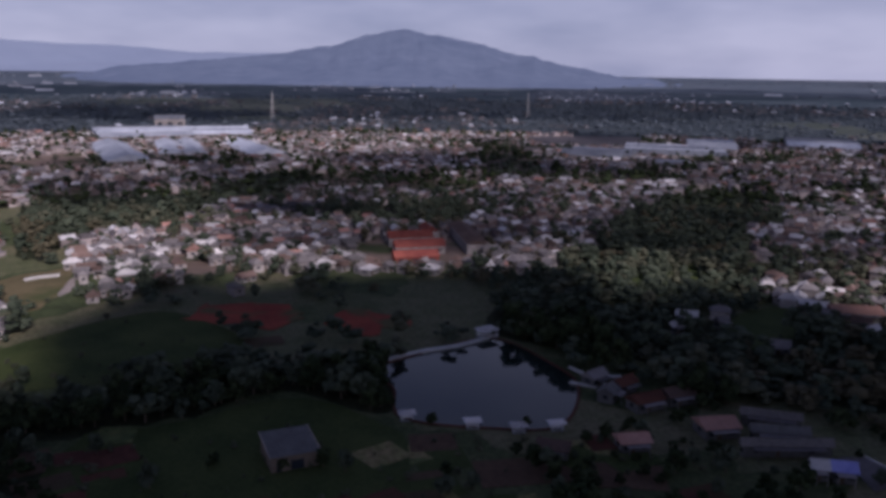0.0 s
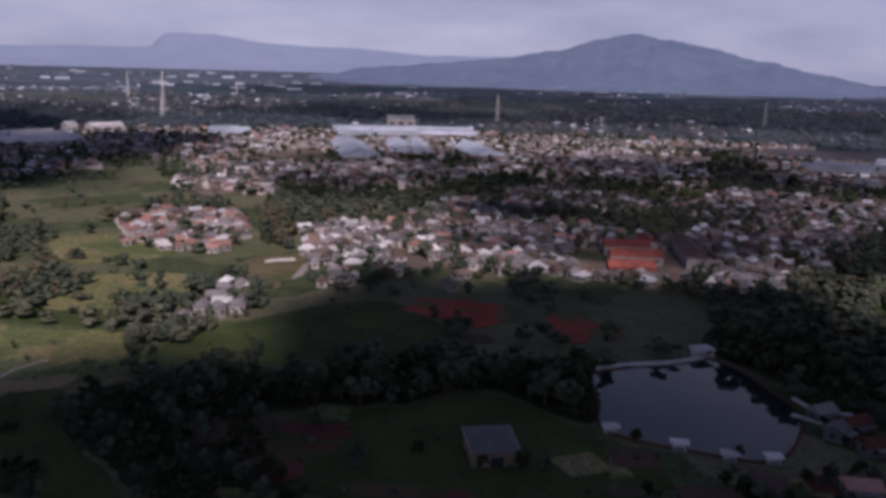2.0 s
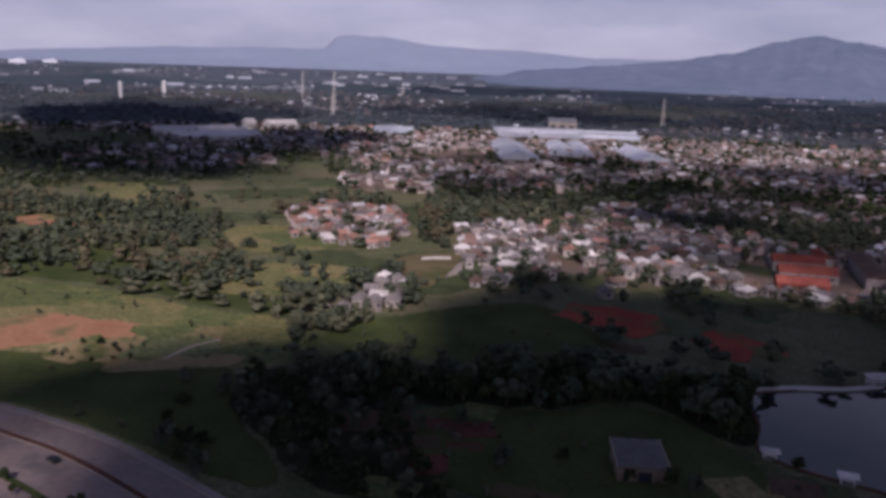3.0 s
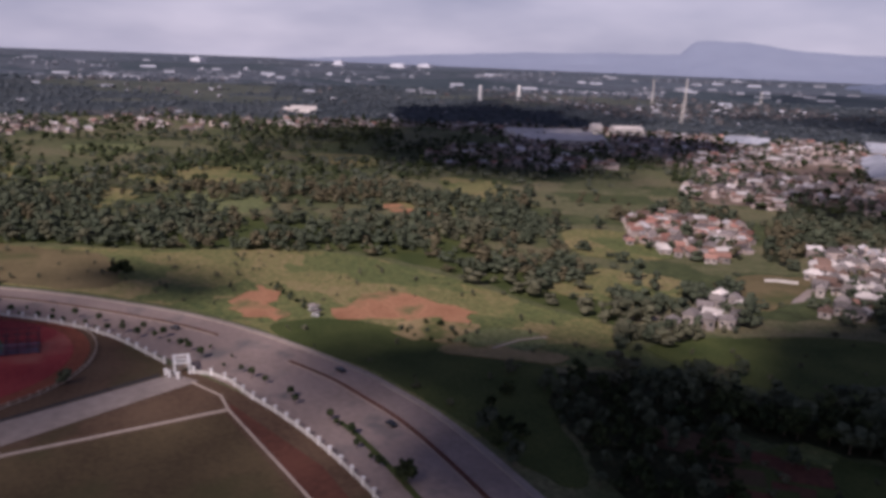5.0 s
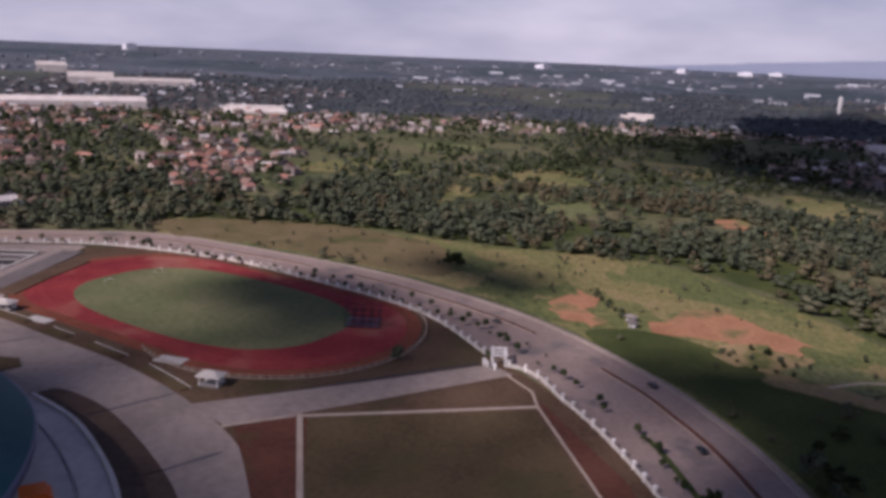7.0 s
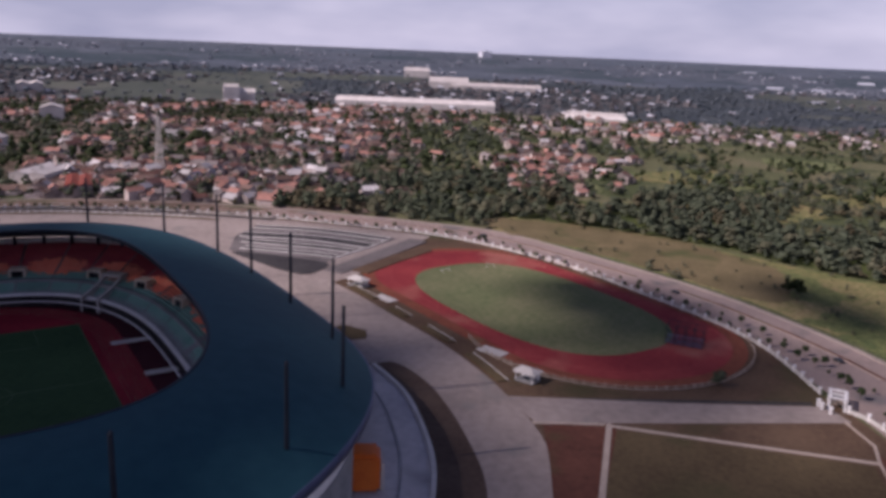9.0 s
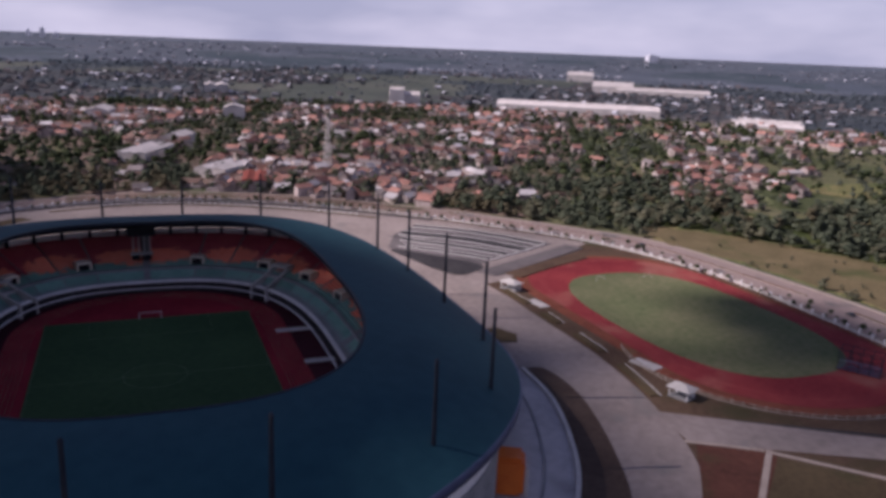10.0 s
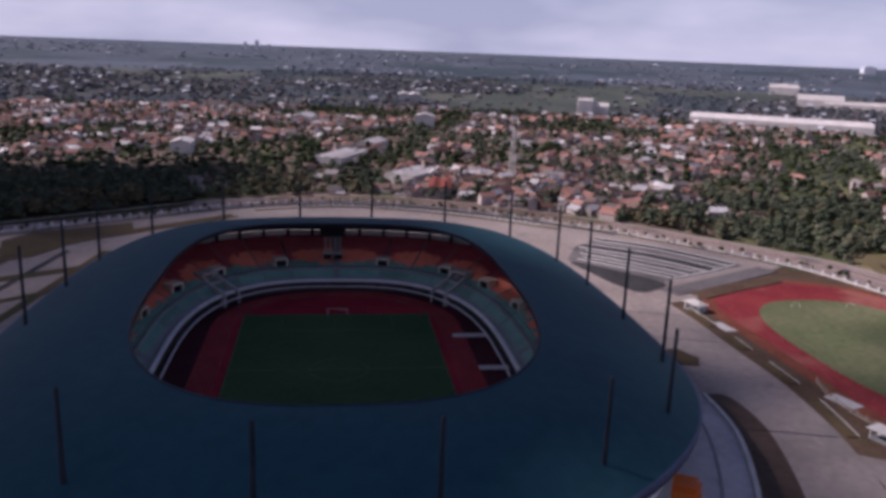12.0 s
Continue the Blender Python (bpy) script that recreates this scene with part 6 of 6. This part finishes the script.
for x, y, h in ((-1285, 1726, 62), (-894, 1294, 36), (-1005, 1460, 74), (-1098, 1916, 40), (-559, -282, 42), (-330, 1560, 50), (170, 1700, 50)):
    pylon(x, y, h, 2.6, "tall pale lattice mast over the town")
for x, y, h in ((-1463, 1301, 36), (-1455, 1421, 37)):
    g = empty("silo", pose(x, y, rise(x, y)), "tall white silo on the far plain", "silo", "silos")
    part("body", rod(bmesh.new(), (0, 0, 0), (0, 0, h - 3), 4.2, 4.2, 16), M_WHITE, g)
    part("cap", rod(bmesh.new(), (0, 0, h - 3), (0, 0, h), 4.2, 1.2, 16), M_WHITE, g)
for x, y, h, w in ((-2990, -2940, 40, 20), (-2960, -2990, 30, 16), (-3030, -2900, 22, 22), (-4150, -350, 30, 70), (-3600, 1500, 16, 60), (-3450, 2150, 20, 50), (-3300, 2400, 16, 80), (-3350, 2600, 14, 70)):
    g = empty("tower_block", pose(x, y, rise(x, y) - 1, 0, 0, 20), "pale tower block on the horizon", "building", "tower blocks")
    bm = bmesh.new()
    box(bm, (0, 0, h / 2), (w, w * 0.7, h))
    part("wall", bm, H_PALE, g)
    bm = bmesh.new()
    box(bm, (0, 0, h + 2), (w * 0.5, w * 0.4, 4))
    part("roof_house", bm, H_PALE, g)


# ---- trees ----
def lobes(seed, n, spread):
    r = random.Random(seed)
    out = [(0, 0, 0.62, 0.36)]
    for k in range(n):
        a = 2 * math.pi * (k + r.random() * 0.7) / n
        d = spread * r.uniform(0.55, 1.0)
        out.append((d * math.cos(a), d * math.sin(a), r.uniform(0.42, 0.78), r.uniform(0.15, 0.27)))
    out.append((r.uniform(-.1, .1), r.uniform(-.1, .1), 0.85, 0.22))
    return out


def crown_mesh(seed, n, spread, sub, leaves, leaf, spots=None):
    """A crown of unit height: ragged lobes and loose leaf clumps."""
    r = random.Random(seed)
    bm = bmesh.new()
    spots = spots or lobes(seed, n, spread)
    for x, y, z, s in spots:
        turned = Matrix.Rotation(r.uniform(0, 6.28), 4, (r.uniform(-1, 1), r.uniform(-1, 1), 1))
        bmesh.ops.create_icosphere(bm, subdivisions=sub, radius=s, matrix=Matrix.Translation((x, y, z)) @ Matrix.Diagonal((r.uniform(0.8, 1.25), r.uniform(0.8, 1.25), r.uniform(0.6, 0.95), 1)) @ turned)
    for v in bm.verts:
        v.co += noise.noise_vector(v.co * 6 + Vector((seed, 0, 0))) * 0.13 + noise.noise_vector(v.co * 19 + Vector((seed, 5, 0))) * 0.06
    for k in range(leaves):
        x, y, z, s = spots[r.randrange(len(spots))]
        d = Vector((r.gauss(0, 1), r.gauss(0, 1), r.gauss(0.25, 0.8))).normalized()
        c = Vector((x, y, z)) + Vector((d.x, d.y, d.z * 0.8)) * s * r.uniform(0.95, 1.3)
        u = d.orthogonal().normalized() * leaf * r.uniform(0.6, 1.3)
        w = d.cross(u).normalized() * leaf * r.uniform(0.6, 1.3)
        t = d * leaf * r.uniform(-0.4, 0.4)
        bm.faces.new([bm.verts.new(p) for p in (c - u - t, c + w, c + u + t, c - w)])
    return bm


def clumps(seed, n, wide):
    """Small uneven clumps that fill a crown, larger low down and loose at the rim."""
    r = random.Random(seed)
    out = [(r.uniform(-.08, .08), r.uniform(-.08, .08), 0.42, 0.25)]
    for k in range(n):
        a, z = 2 * math.pi * (k + r.random()) / n * 2.4, r.uniform(0.30, 0.92)
        d = wide * math.sqrt(max(0.06, 1 - ((z - 0.45) / 0.55) ** 2)) * r.uniform(0.45, 1.05)
        out.append((d * math.cos(a), d * math.sin(a), z, r.uniform(0.10, 0.19)))
    return out


def tree(m, seed, height, width, mat, label, leaves=230):
    g = empty("tree", m, label, "tree", "trees")
    bm = rod(bmesh.new(), (0, 0, -0.2), (0.02 * height, 0, height * 0.55), height * 0.028, height * 0.012, 7)
    r = random.Random(seed)
    for k in range(4):
        a = k * 1.6 + r.random()
        rod(bm, (0.01 * height, 0, height * (0.28 + 0.05 * k)), (math.cos(a) * width * 0.28, math.sin(a) * width * 0.28, height * 0.62), height * 0.011, height * 0.005, 5)
    part("trunk", bm, M_BARK, g)
    bm = crown_mesh(seed, 8, 0.36, 1, leaves, 0.06, clumps(seed, 15, 0.40))
    bmesh.ops.scale(bm, vec=(width, width, height), verts=bm.verts)
    part("crown", bm, mat, g)
    return g


TREES = [tree(pose(0, -1200 - 30 * k, 0), 11 + k, 8.5 + (k * 2.3) % 5, 7.5 + (k * 1.9) % 4.5, M_LEAF if k % 3 == 2 else M_DEEPLEAF, "broadleaf tree with a dense dark green crown" if k % 3 < 2 else "broadleaf tree with a lighter green crown") for k in range(6)]


def tree_density(x, y):
    az, r = np.degrees(np.arctan2(-x, y)), np.hypot(x, y)
    n1, n2 = value_noise(x, y, 45, 21), value_noise(x, y, 150, 22)
    d = np.where((n1 * 0.5 + n2 * 0.5) > 0.56, 0.75, 0.06)
    d = np.where((az > 44) & (az < 100) & (r < 1000), np.where(n1 * 0.6 + n2 * 0.4 > 0.49, 0.8, 0.11), d)
    d = np.where((value_noise(x, y, 70, 3) < 0.44) & (r > 470) & (r < 1300) & ((az < 24) | (az > 92)), 0.85, d)
    town = house_density(x, y) > 0.25
    d = np.where(~town & (az > 100) & (r > 470) & (r < 1300), 0.85, d)
    d = np.where(town, np.where(n1 > 0.50, 0.8, 0.34), d)
    for q, v in [(q, np.where(n1 > 0.34, 0.92, 0.35)) for q in TREE_MASSES] + [(WOOD_ROAD, np.where(value_noise(x, y, 26, 23) > np.where(x > -350, 0.47, 0.36), 0.86, 0.2)), (WOOD_BELT, 0.95), (WOOD_POND, 0.97), (WOOD_NEAR, 0.97), (WOOD_RIGHT, 0.5), (WOOD_HILL, 0.9), (CLEARING, 0.5), (WOOD_TOWN, 0.85), (WOOD_SHADE, 0.97)]:
        d = np.where(inside_many(x, y, q), v, d)
    d = np.where((az > -45) & (az < -8) & (r > 300) & (r < 480) & (n2 > 0.3), 0.7, d)
    d = np.where((az > 100) & (az < 118) & (r > 480) & (r < 560), np.maximum(d, 0.35), d)
    d = np.where(r > 1300, np.choose(far_use(x, y), [np.where(r > 2400, 0.3, 0.85), 0.10, np.where(r > 2400, 0.10, 0.66)]), d)
    far = np.abs((x + 780) * 0.40 - (y + 498) * 0.916)
    return np.where((far < 19) & (x < -470) & (x > -1100), 0.95, d)


tx, ty, ts = [], [], []
for r0, r1, step, size in ((140, 620, 5.5, 0.90), (620, 1300, 9.2, 1.0), (1300, 2400, 20.0, 1.35), (3900, 4700, 50.0, 1.8)):
    x, y = scatter(r0, r1, step)
    k = (rng.rand(len(x)) < tree_density(x, y)) & free(x, y)
    x, y = x[k], y[k]
    near = np.hypot(x[:, None] - hx[None, :1200], y[:, None] - hy[None, :1200]).min(1) if r0 < 600 else np.full(len(x), 99.0)
    k = near > 4.2
    tx.append(x[k]), ty.append(y[k]), ts.append(np.full(k.sum(), size) * rng.uniform(0.42, 1.42, k.sum()) * np.where(inside_many(x[k], y[k], WOOD_RIGHT), 0.6, np.where(inside_many(x[k], y[k], WOOD_NEAR), 0.8, 1.0)))
tx, ty, ts = np.concatenate(tx), np.concatenate(ty), np.concatenate(ts)
order = np.argsort(np.hypot(tx, ty))
tx, ty, ts = tx[order], ty[order], ts[order]
NEAR_TREES = 294
for k in range(NEAR_TREES):
    p = TREES[rng.randint(6)]
    belt = inside_many(tx[k:k + 1], ty[k:k + 1], WOOD_BELT)[0]
    q = rng.uniform(0.62, 0.95) if belt else rng.uniform(0.25, 0.62)
    copy_thing(p, pose(tx[k], ty[k], 0, 0, 0, rng.uniform(0, 360)) @ Matrix.Diagonal((q, q, q * rng.uniform(0.8, 1.15), 1)))
for k, p in enumerate(TREES):
    p.matrix_basis = pose(tx[NEAR_TREES + k], ty[NEAR_TREES + k], 0, 0, 0, 40 * k)


def arrays(bm):
    bmesh.ops.triangulate(bm, faces=bm.faces)
    bm.verts.index_update()
    v = np.array([q.co[:] for q in bm.verts])
    f = np.array([[q.index for q in t.verts] for t in bm.faces])
    bm.free()
    return v, f


def wood_stuff(name, sel, protos, height, width, mat, label):
    """Many crowns with short trunks in one mesh."""
    V, F, base = [], [], 0
    which = rng.randint(len(protos), size=len(sel))
    for w, (pv, pf) in enumerate(protos):
        s = sel[which == w]
        n = len(s)
        if not n:
            continue
        a = rng.uniform(0, 2 * np.pi, n)
        hgt = height * ts[s] * rng.uniform(0.65, 1.45, n)
        wid = width * ts[s] * rng.uniform(0.72, 1.28, n)
        z0 = np.array([rise(p, q) for p, q in zip(tx[s], ty[s])])
        x = (pv[None, :, 0] * np.cos(a)[:, None] - pv[None, :, 1] * np.sin(a)[:, None]) * wid[:, None] + tx[s][:, None]
        y = (pv[None, :, 0] * np.sin(a)[:, None] + pv[None, :, 1] * np.cos(a)[:, None]) * wid[:, None] + ty[s][:, None]
        z = pv[None, :, 2] * hgt[:, None] + z0[:, None]
        V.append(np.stack([x, y, z], -1).reshape(-1, 3))
        F.append((pf[None] + (np.arange(n) * len(pv))[:, None, None]).reshape(-1, 3) + base)
        base += n * len(pv)
    V, F = np.concatenate(V), np.concatenate(F)
    me = bpy.data.meshes.new(name)
    me.vertices.add(len(V))
    me.vertices.foreach_set("co", V.ravel())
    me.loops.add(F.size)
    me.loops.foreach_set("vertex_index", F.ravel().astype(np.int32))
    me.polygons.add(len(F))
    me.polygons.foreach_set("loop_start", np.arange(0, F.size, 3, dtype=np.int32))
    me.update(calc_edges=True)
    me.materials.append(mat)
    return tagged(new(name, me), label, "woods", kind="stuff")


MID = [arrays(crown_mesh(30 + k, 0, 0, 1, 16, 0.11, clumps(30 + k, 5 + k % 3, 0.30 + 0.05 * (k % 3)))) for k in range(8)]
FAR = [arrays(crown_mesh(60 + k, 0, 0, 1, 0, 0.1, clumps(60 + k, 1 + k % 2, 0.36))) for k in range(6)]
DOTS = [arrays(crown_mesh(80 + k, 0, 0, 1, 0, 0.1, clumps(80 + k, k % 2, 0.40))) for k in range(4)]
idx = np.arange(NEAR_TREES + 6, len(tx))
tr = np.hypot(tx, ty)[idx]
olive = rng.rand(len(idx)) < 0.2 + 0.45 * (value_noise(tx[idx], ty[idx], 60, 41) > 0.5)
brown = olive & (value_noise(tx[idx], ty[idx], 75, 43) > 0.52)
wood_stuff("wood", idx[(tr < 640) & ~olive], MID, 6.6, 9.8, M_LEAF, "dense woods and gardens of dark green trees")
wood_stuff("wood", idx[(tr < 640) & olive & ~brown], MID, 6.2, 9.6, M_LEAF2, "olive green trees among woods and houses")
wood_stuff("wood", idx[(tr < 640) & brown], MID, 6.0, 9.2, M_LEAF3, "dry brownish trees among woods and houses")
wood_stuff("town_trees", idx[(tr >= 640) & (tr < 1300) & ~olive], FAR, 7.5, 11.0, M_DEEPLEAF, "dark green trees among the houses of the town")
wood_stuff("town_trees", idx[(tr >= 640) & (tr < 1300) & olive], FAR, 6.4, 9.6, M_TOWNLEAF, "dull green trees among the houses of the town")
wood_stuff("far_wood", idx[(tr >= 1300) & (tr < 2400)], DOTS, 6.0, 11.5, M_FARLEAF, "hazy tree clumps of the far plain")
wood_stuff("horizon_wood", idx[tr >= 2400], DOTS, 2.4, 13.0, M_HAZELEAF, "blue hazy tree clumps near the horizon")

# Round bushes at the pond and single trees in the open
for x, y, k in ((-3, 216, 71), (24, 214, 72), (-40, 188, 73), (20, 198, 75), (40, 206, 76)):
    tree(pose(x, y, 0), k, 4.0, 3.8, M_DEEPLEAF, "low round tree with a dark crown by the pond", 300)
OPEN_TREES = [(-58, 190, 0, 0.5), (-30, 190, 1, 0.5), (-24, 188, 5, 0.6), (60, 190, 3, 0.7), (-70, 178, 2, 0.5), (-90, 195, 5, 0.6), (8, 180, 5, 0.5), (34, 182, 0, 0.6), (-363, 110, 0, 0.95), (-360, 113, 1, 0.7), (-246.5, 58, 2, 0.42), (-144, 109, 3, 0.5), (-141, 107.5, 4, 0.5), (-330, 120, 5, 0.3)]
POND_TREES = [(27, 300, 1, 1.2), (32, 295, 0, 1.3), (37, 290, 3, 1.25), (42, 284, 4, 1.2), (46, 278, 1, 1.3), (50, 271, 0, 1.15), (54, 264, 3, 1.0), (36, 299, 3, 1.2), (44, 292, 0, 1.3), (51, 283, 4, 1.2), (57, 274, 1, 1.2), (61, 265, 3, 1.1), (-25, 263, 3, 1.0), (-21, 248, 1, 1.05), (-29, 254, 0, 1.1), (-24, 236, 4, 1.0), (-18, 228, 0, 0.8), (-33, 246, 3, 1.1)]
for x, y, k, q in OPEN_TREES + POND_TREES:
    copy_thing(TREES[k], pose(x, y, 0, 0, 0, 70 * k) @ Matrix.Diagonal((q, q, q, 1)))


# Bushes round the dry clearing and along the bare soil
for k in range(14):
    q = 0.16 + 0.12 * ((k * 5) % 7) / 7
    copy_thing(TREES[k % 6], pose(-236 + 2.0 * k + 2 * math.sin(3.1 * k), 176 + 9 * math.sin(1.9 * k) + 0.9 * k, 0, 0, 0, 50 * k) @ Matrix.Diagonal((q, q, q, 1)))
for k in range(9):
    q = 0.22 + 0.10 * ((k * 7) % 4) / 4
    copy_thing(TREES[k % 6], pose(-312 + 4.6 * k, 160 + 1.5 * math.sin(k * 2.1) - 0.4 * k, 0, 0, 0, 50 * k) @ Matrix.Diagonal((q, q, q, 1)))


def small_tree(m):
    g = empty("street_tree", m, "young street tree with a small round crown", "tree", "street trees")
    part("trunk", rod(bmesh.new(), (0, 0, 0), (0, 0, 2.2), 0.09, 0.06, 6), M_BARK, g)
    bm = crown_mesh(5, 5, 0.28, 1, 90, 0.09)
    bmesh.ops.scale(bm, vec=(2.7, 2.7, 2.8), verts=bm.verts)
    bmesh.ops.translate(bm, vec=(0, 0, 0.9), verts=bm.verts)
    part("crown", bm, M_DEEPLEAF, g)
    return g


st = None
for p, h in walk_along(offset(OUTER[20:], 28), 6.5) + walk_along(offset(OUTER[44:], 23), 11):
    q = rng.uniform(0.45, 1.15)
    if rng.rand() < 0.18:
        continue
    m = pose(p.x + rng.uniform(-1.5, 1.5), p.y + rng.uniform(-1.5, 1.5), 0.1, 0, 0, rng.uniform(0, 360)) @ Matrix.Diagonal((q, q, q, 1))
    st = small_tree(m) if st is None else (copy_thing(st, m), st)[1]

# Bushes in the meadow
x, y = scatter(150, 560, 7.5)
garden = inside_many(x, y, [(-130, 160), (-60, 146), (75, 146), (75, 212), (-100, 202)])
k = (inside_many(x, y, MEADOW) | inside_many(x, y, FIELD_LEFT) | inside_many(x, y, FIELD_NEAR) | garden) & (rng.rand(len(x)) < 0.12 + 0.42 * garden + 0.5 * (value_noise(x, y, 28, 31) > 0.76))
for q in (TAN_A, TAN_B, COMPOUND):
    k &= ~inside_many(x, y, q)
bx, by = x[k], y[k]
tx, ty, ts = np.concatenate([tx, bx]), np.concatenate([ty, by]), np.concatenate([ts, rng.uniform(0.12, 0.34, len(bx))])
wood_stuff("shrubs", np.arange(len(tx) - len(bx), len(tx)), MID, 8.0, 9.5, M_LEAF2, "low shrubs scattered over the meadow")


# ---- cars and small things ----
pavilion("field_shelter", pose(-271.6, 158, 0.2, 0, 0, 30), 3.6, 2.2, 1.8, "low pale field shelter beside bare soil", M_TILE_G, "shelters")
pavilion("field_shelter", pose(-265, 155, 0.2, 0, 0, 40), 3, 2, 1.8, "low pale field shelter beside bare soil", M_TILE_G, "shelters")

def car(m):
    g = empty("car", m, "small dark car on the road", "car", "cars")
    bm = bmesh.new()
    box(bm, (0, 0, 0.62), (4.3, 1.75, 0.62), bevel=0.16)
    part("body", bm, M_CAR, g)
    bm = bmesh.new()
    v = [bm.verts.new(p) for p in ((-1.6, -0.8, 0.9), (1.2, -0.8, 0.9), (1.2, 0.8, 0.9), (-1.6, 0.8, 0.9), (-1.1, -0.65, 1.45), (0.5, -0.65, 1.45), (0.5, 0.65, 1.45), (-1.1, 0.65, 1.45))]
    for f in ((0, 1, 5, 4), (1, 2, 6, 5), (2, 3, 7, 6), (3, 0, 4, 7), (4, 5, 6, 7), (3, 2, 1, 0)):
        bm.faces.new([v[k] for k in f])
    part("cabin", bm, M_WINDOW, g)
    for sx in (-1.3, 1.3):
        for sy in (-0.8, 0.8):
            w = part("wheel", rod(bmesh.new(), (sx, sy - 0.1, 0.32), (sx, sy + 0.1, 0.32), 0.32, n=12), M_TYRE, g)
            part("rim", rod(bmesh.new(), (sx, sy - 0.115, 0.32), (sx, sy + 0.115, 0.32), 0.2, n=10), M_CONC, w)
    return g


c0 = None
for s, d in ((80, 5), (150, 14), (196, 4), (262, 14.5), (345, 15), (470, 14)):
    p, h = walk_along(offset(OUTER, d), 1.0, s)[0]
    m = pose(p.x, p.y, 0.04, 0, 0, h)
    c0 = car(m) if c0 is None else (copy_thing(c0, m), c0)[1]


def frame_stand():
    g = empty("spectator_frame", pose(-283, 53, 0.2, 0, 0, 72) @ Matrix.Diagonal((0.8, 1, 1, 1)), "dark steel frame stand beside the training track", "stand")
    for k in range(5):
        for y in (-2.5, 2.5):
            part("post", rod(bmesh.new(), (-8 + 4 * k, y, 0), (-8 + 4 * k, y, 7.5), 0.16, n=6), M_DARKSTEEL, g)
    for y in (-2.5, 2.5):
        for z in (2.6, 5.0, 7.4):
            part("rail", rod(bmesh.new(), (-8, y, z), (8, y, z), 0.12, n=6), M_DARKSTEEL, g)
    for k in range(4):
        bm = bmesh.new()
        box(bm, (0, -1.8 + 1.2 * k, 0.5 + 0.55 * k), (16, 1.1, 0.15))
        part("bench", bm, M_DARKWALL, g)


frame_stand()
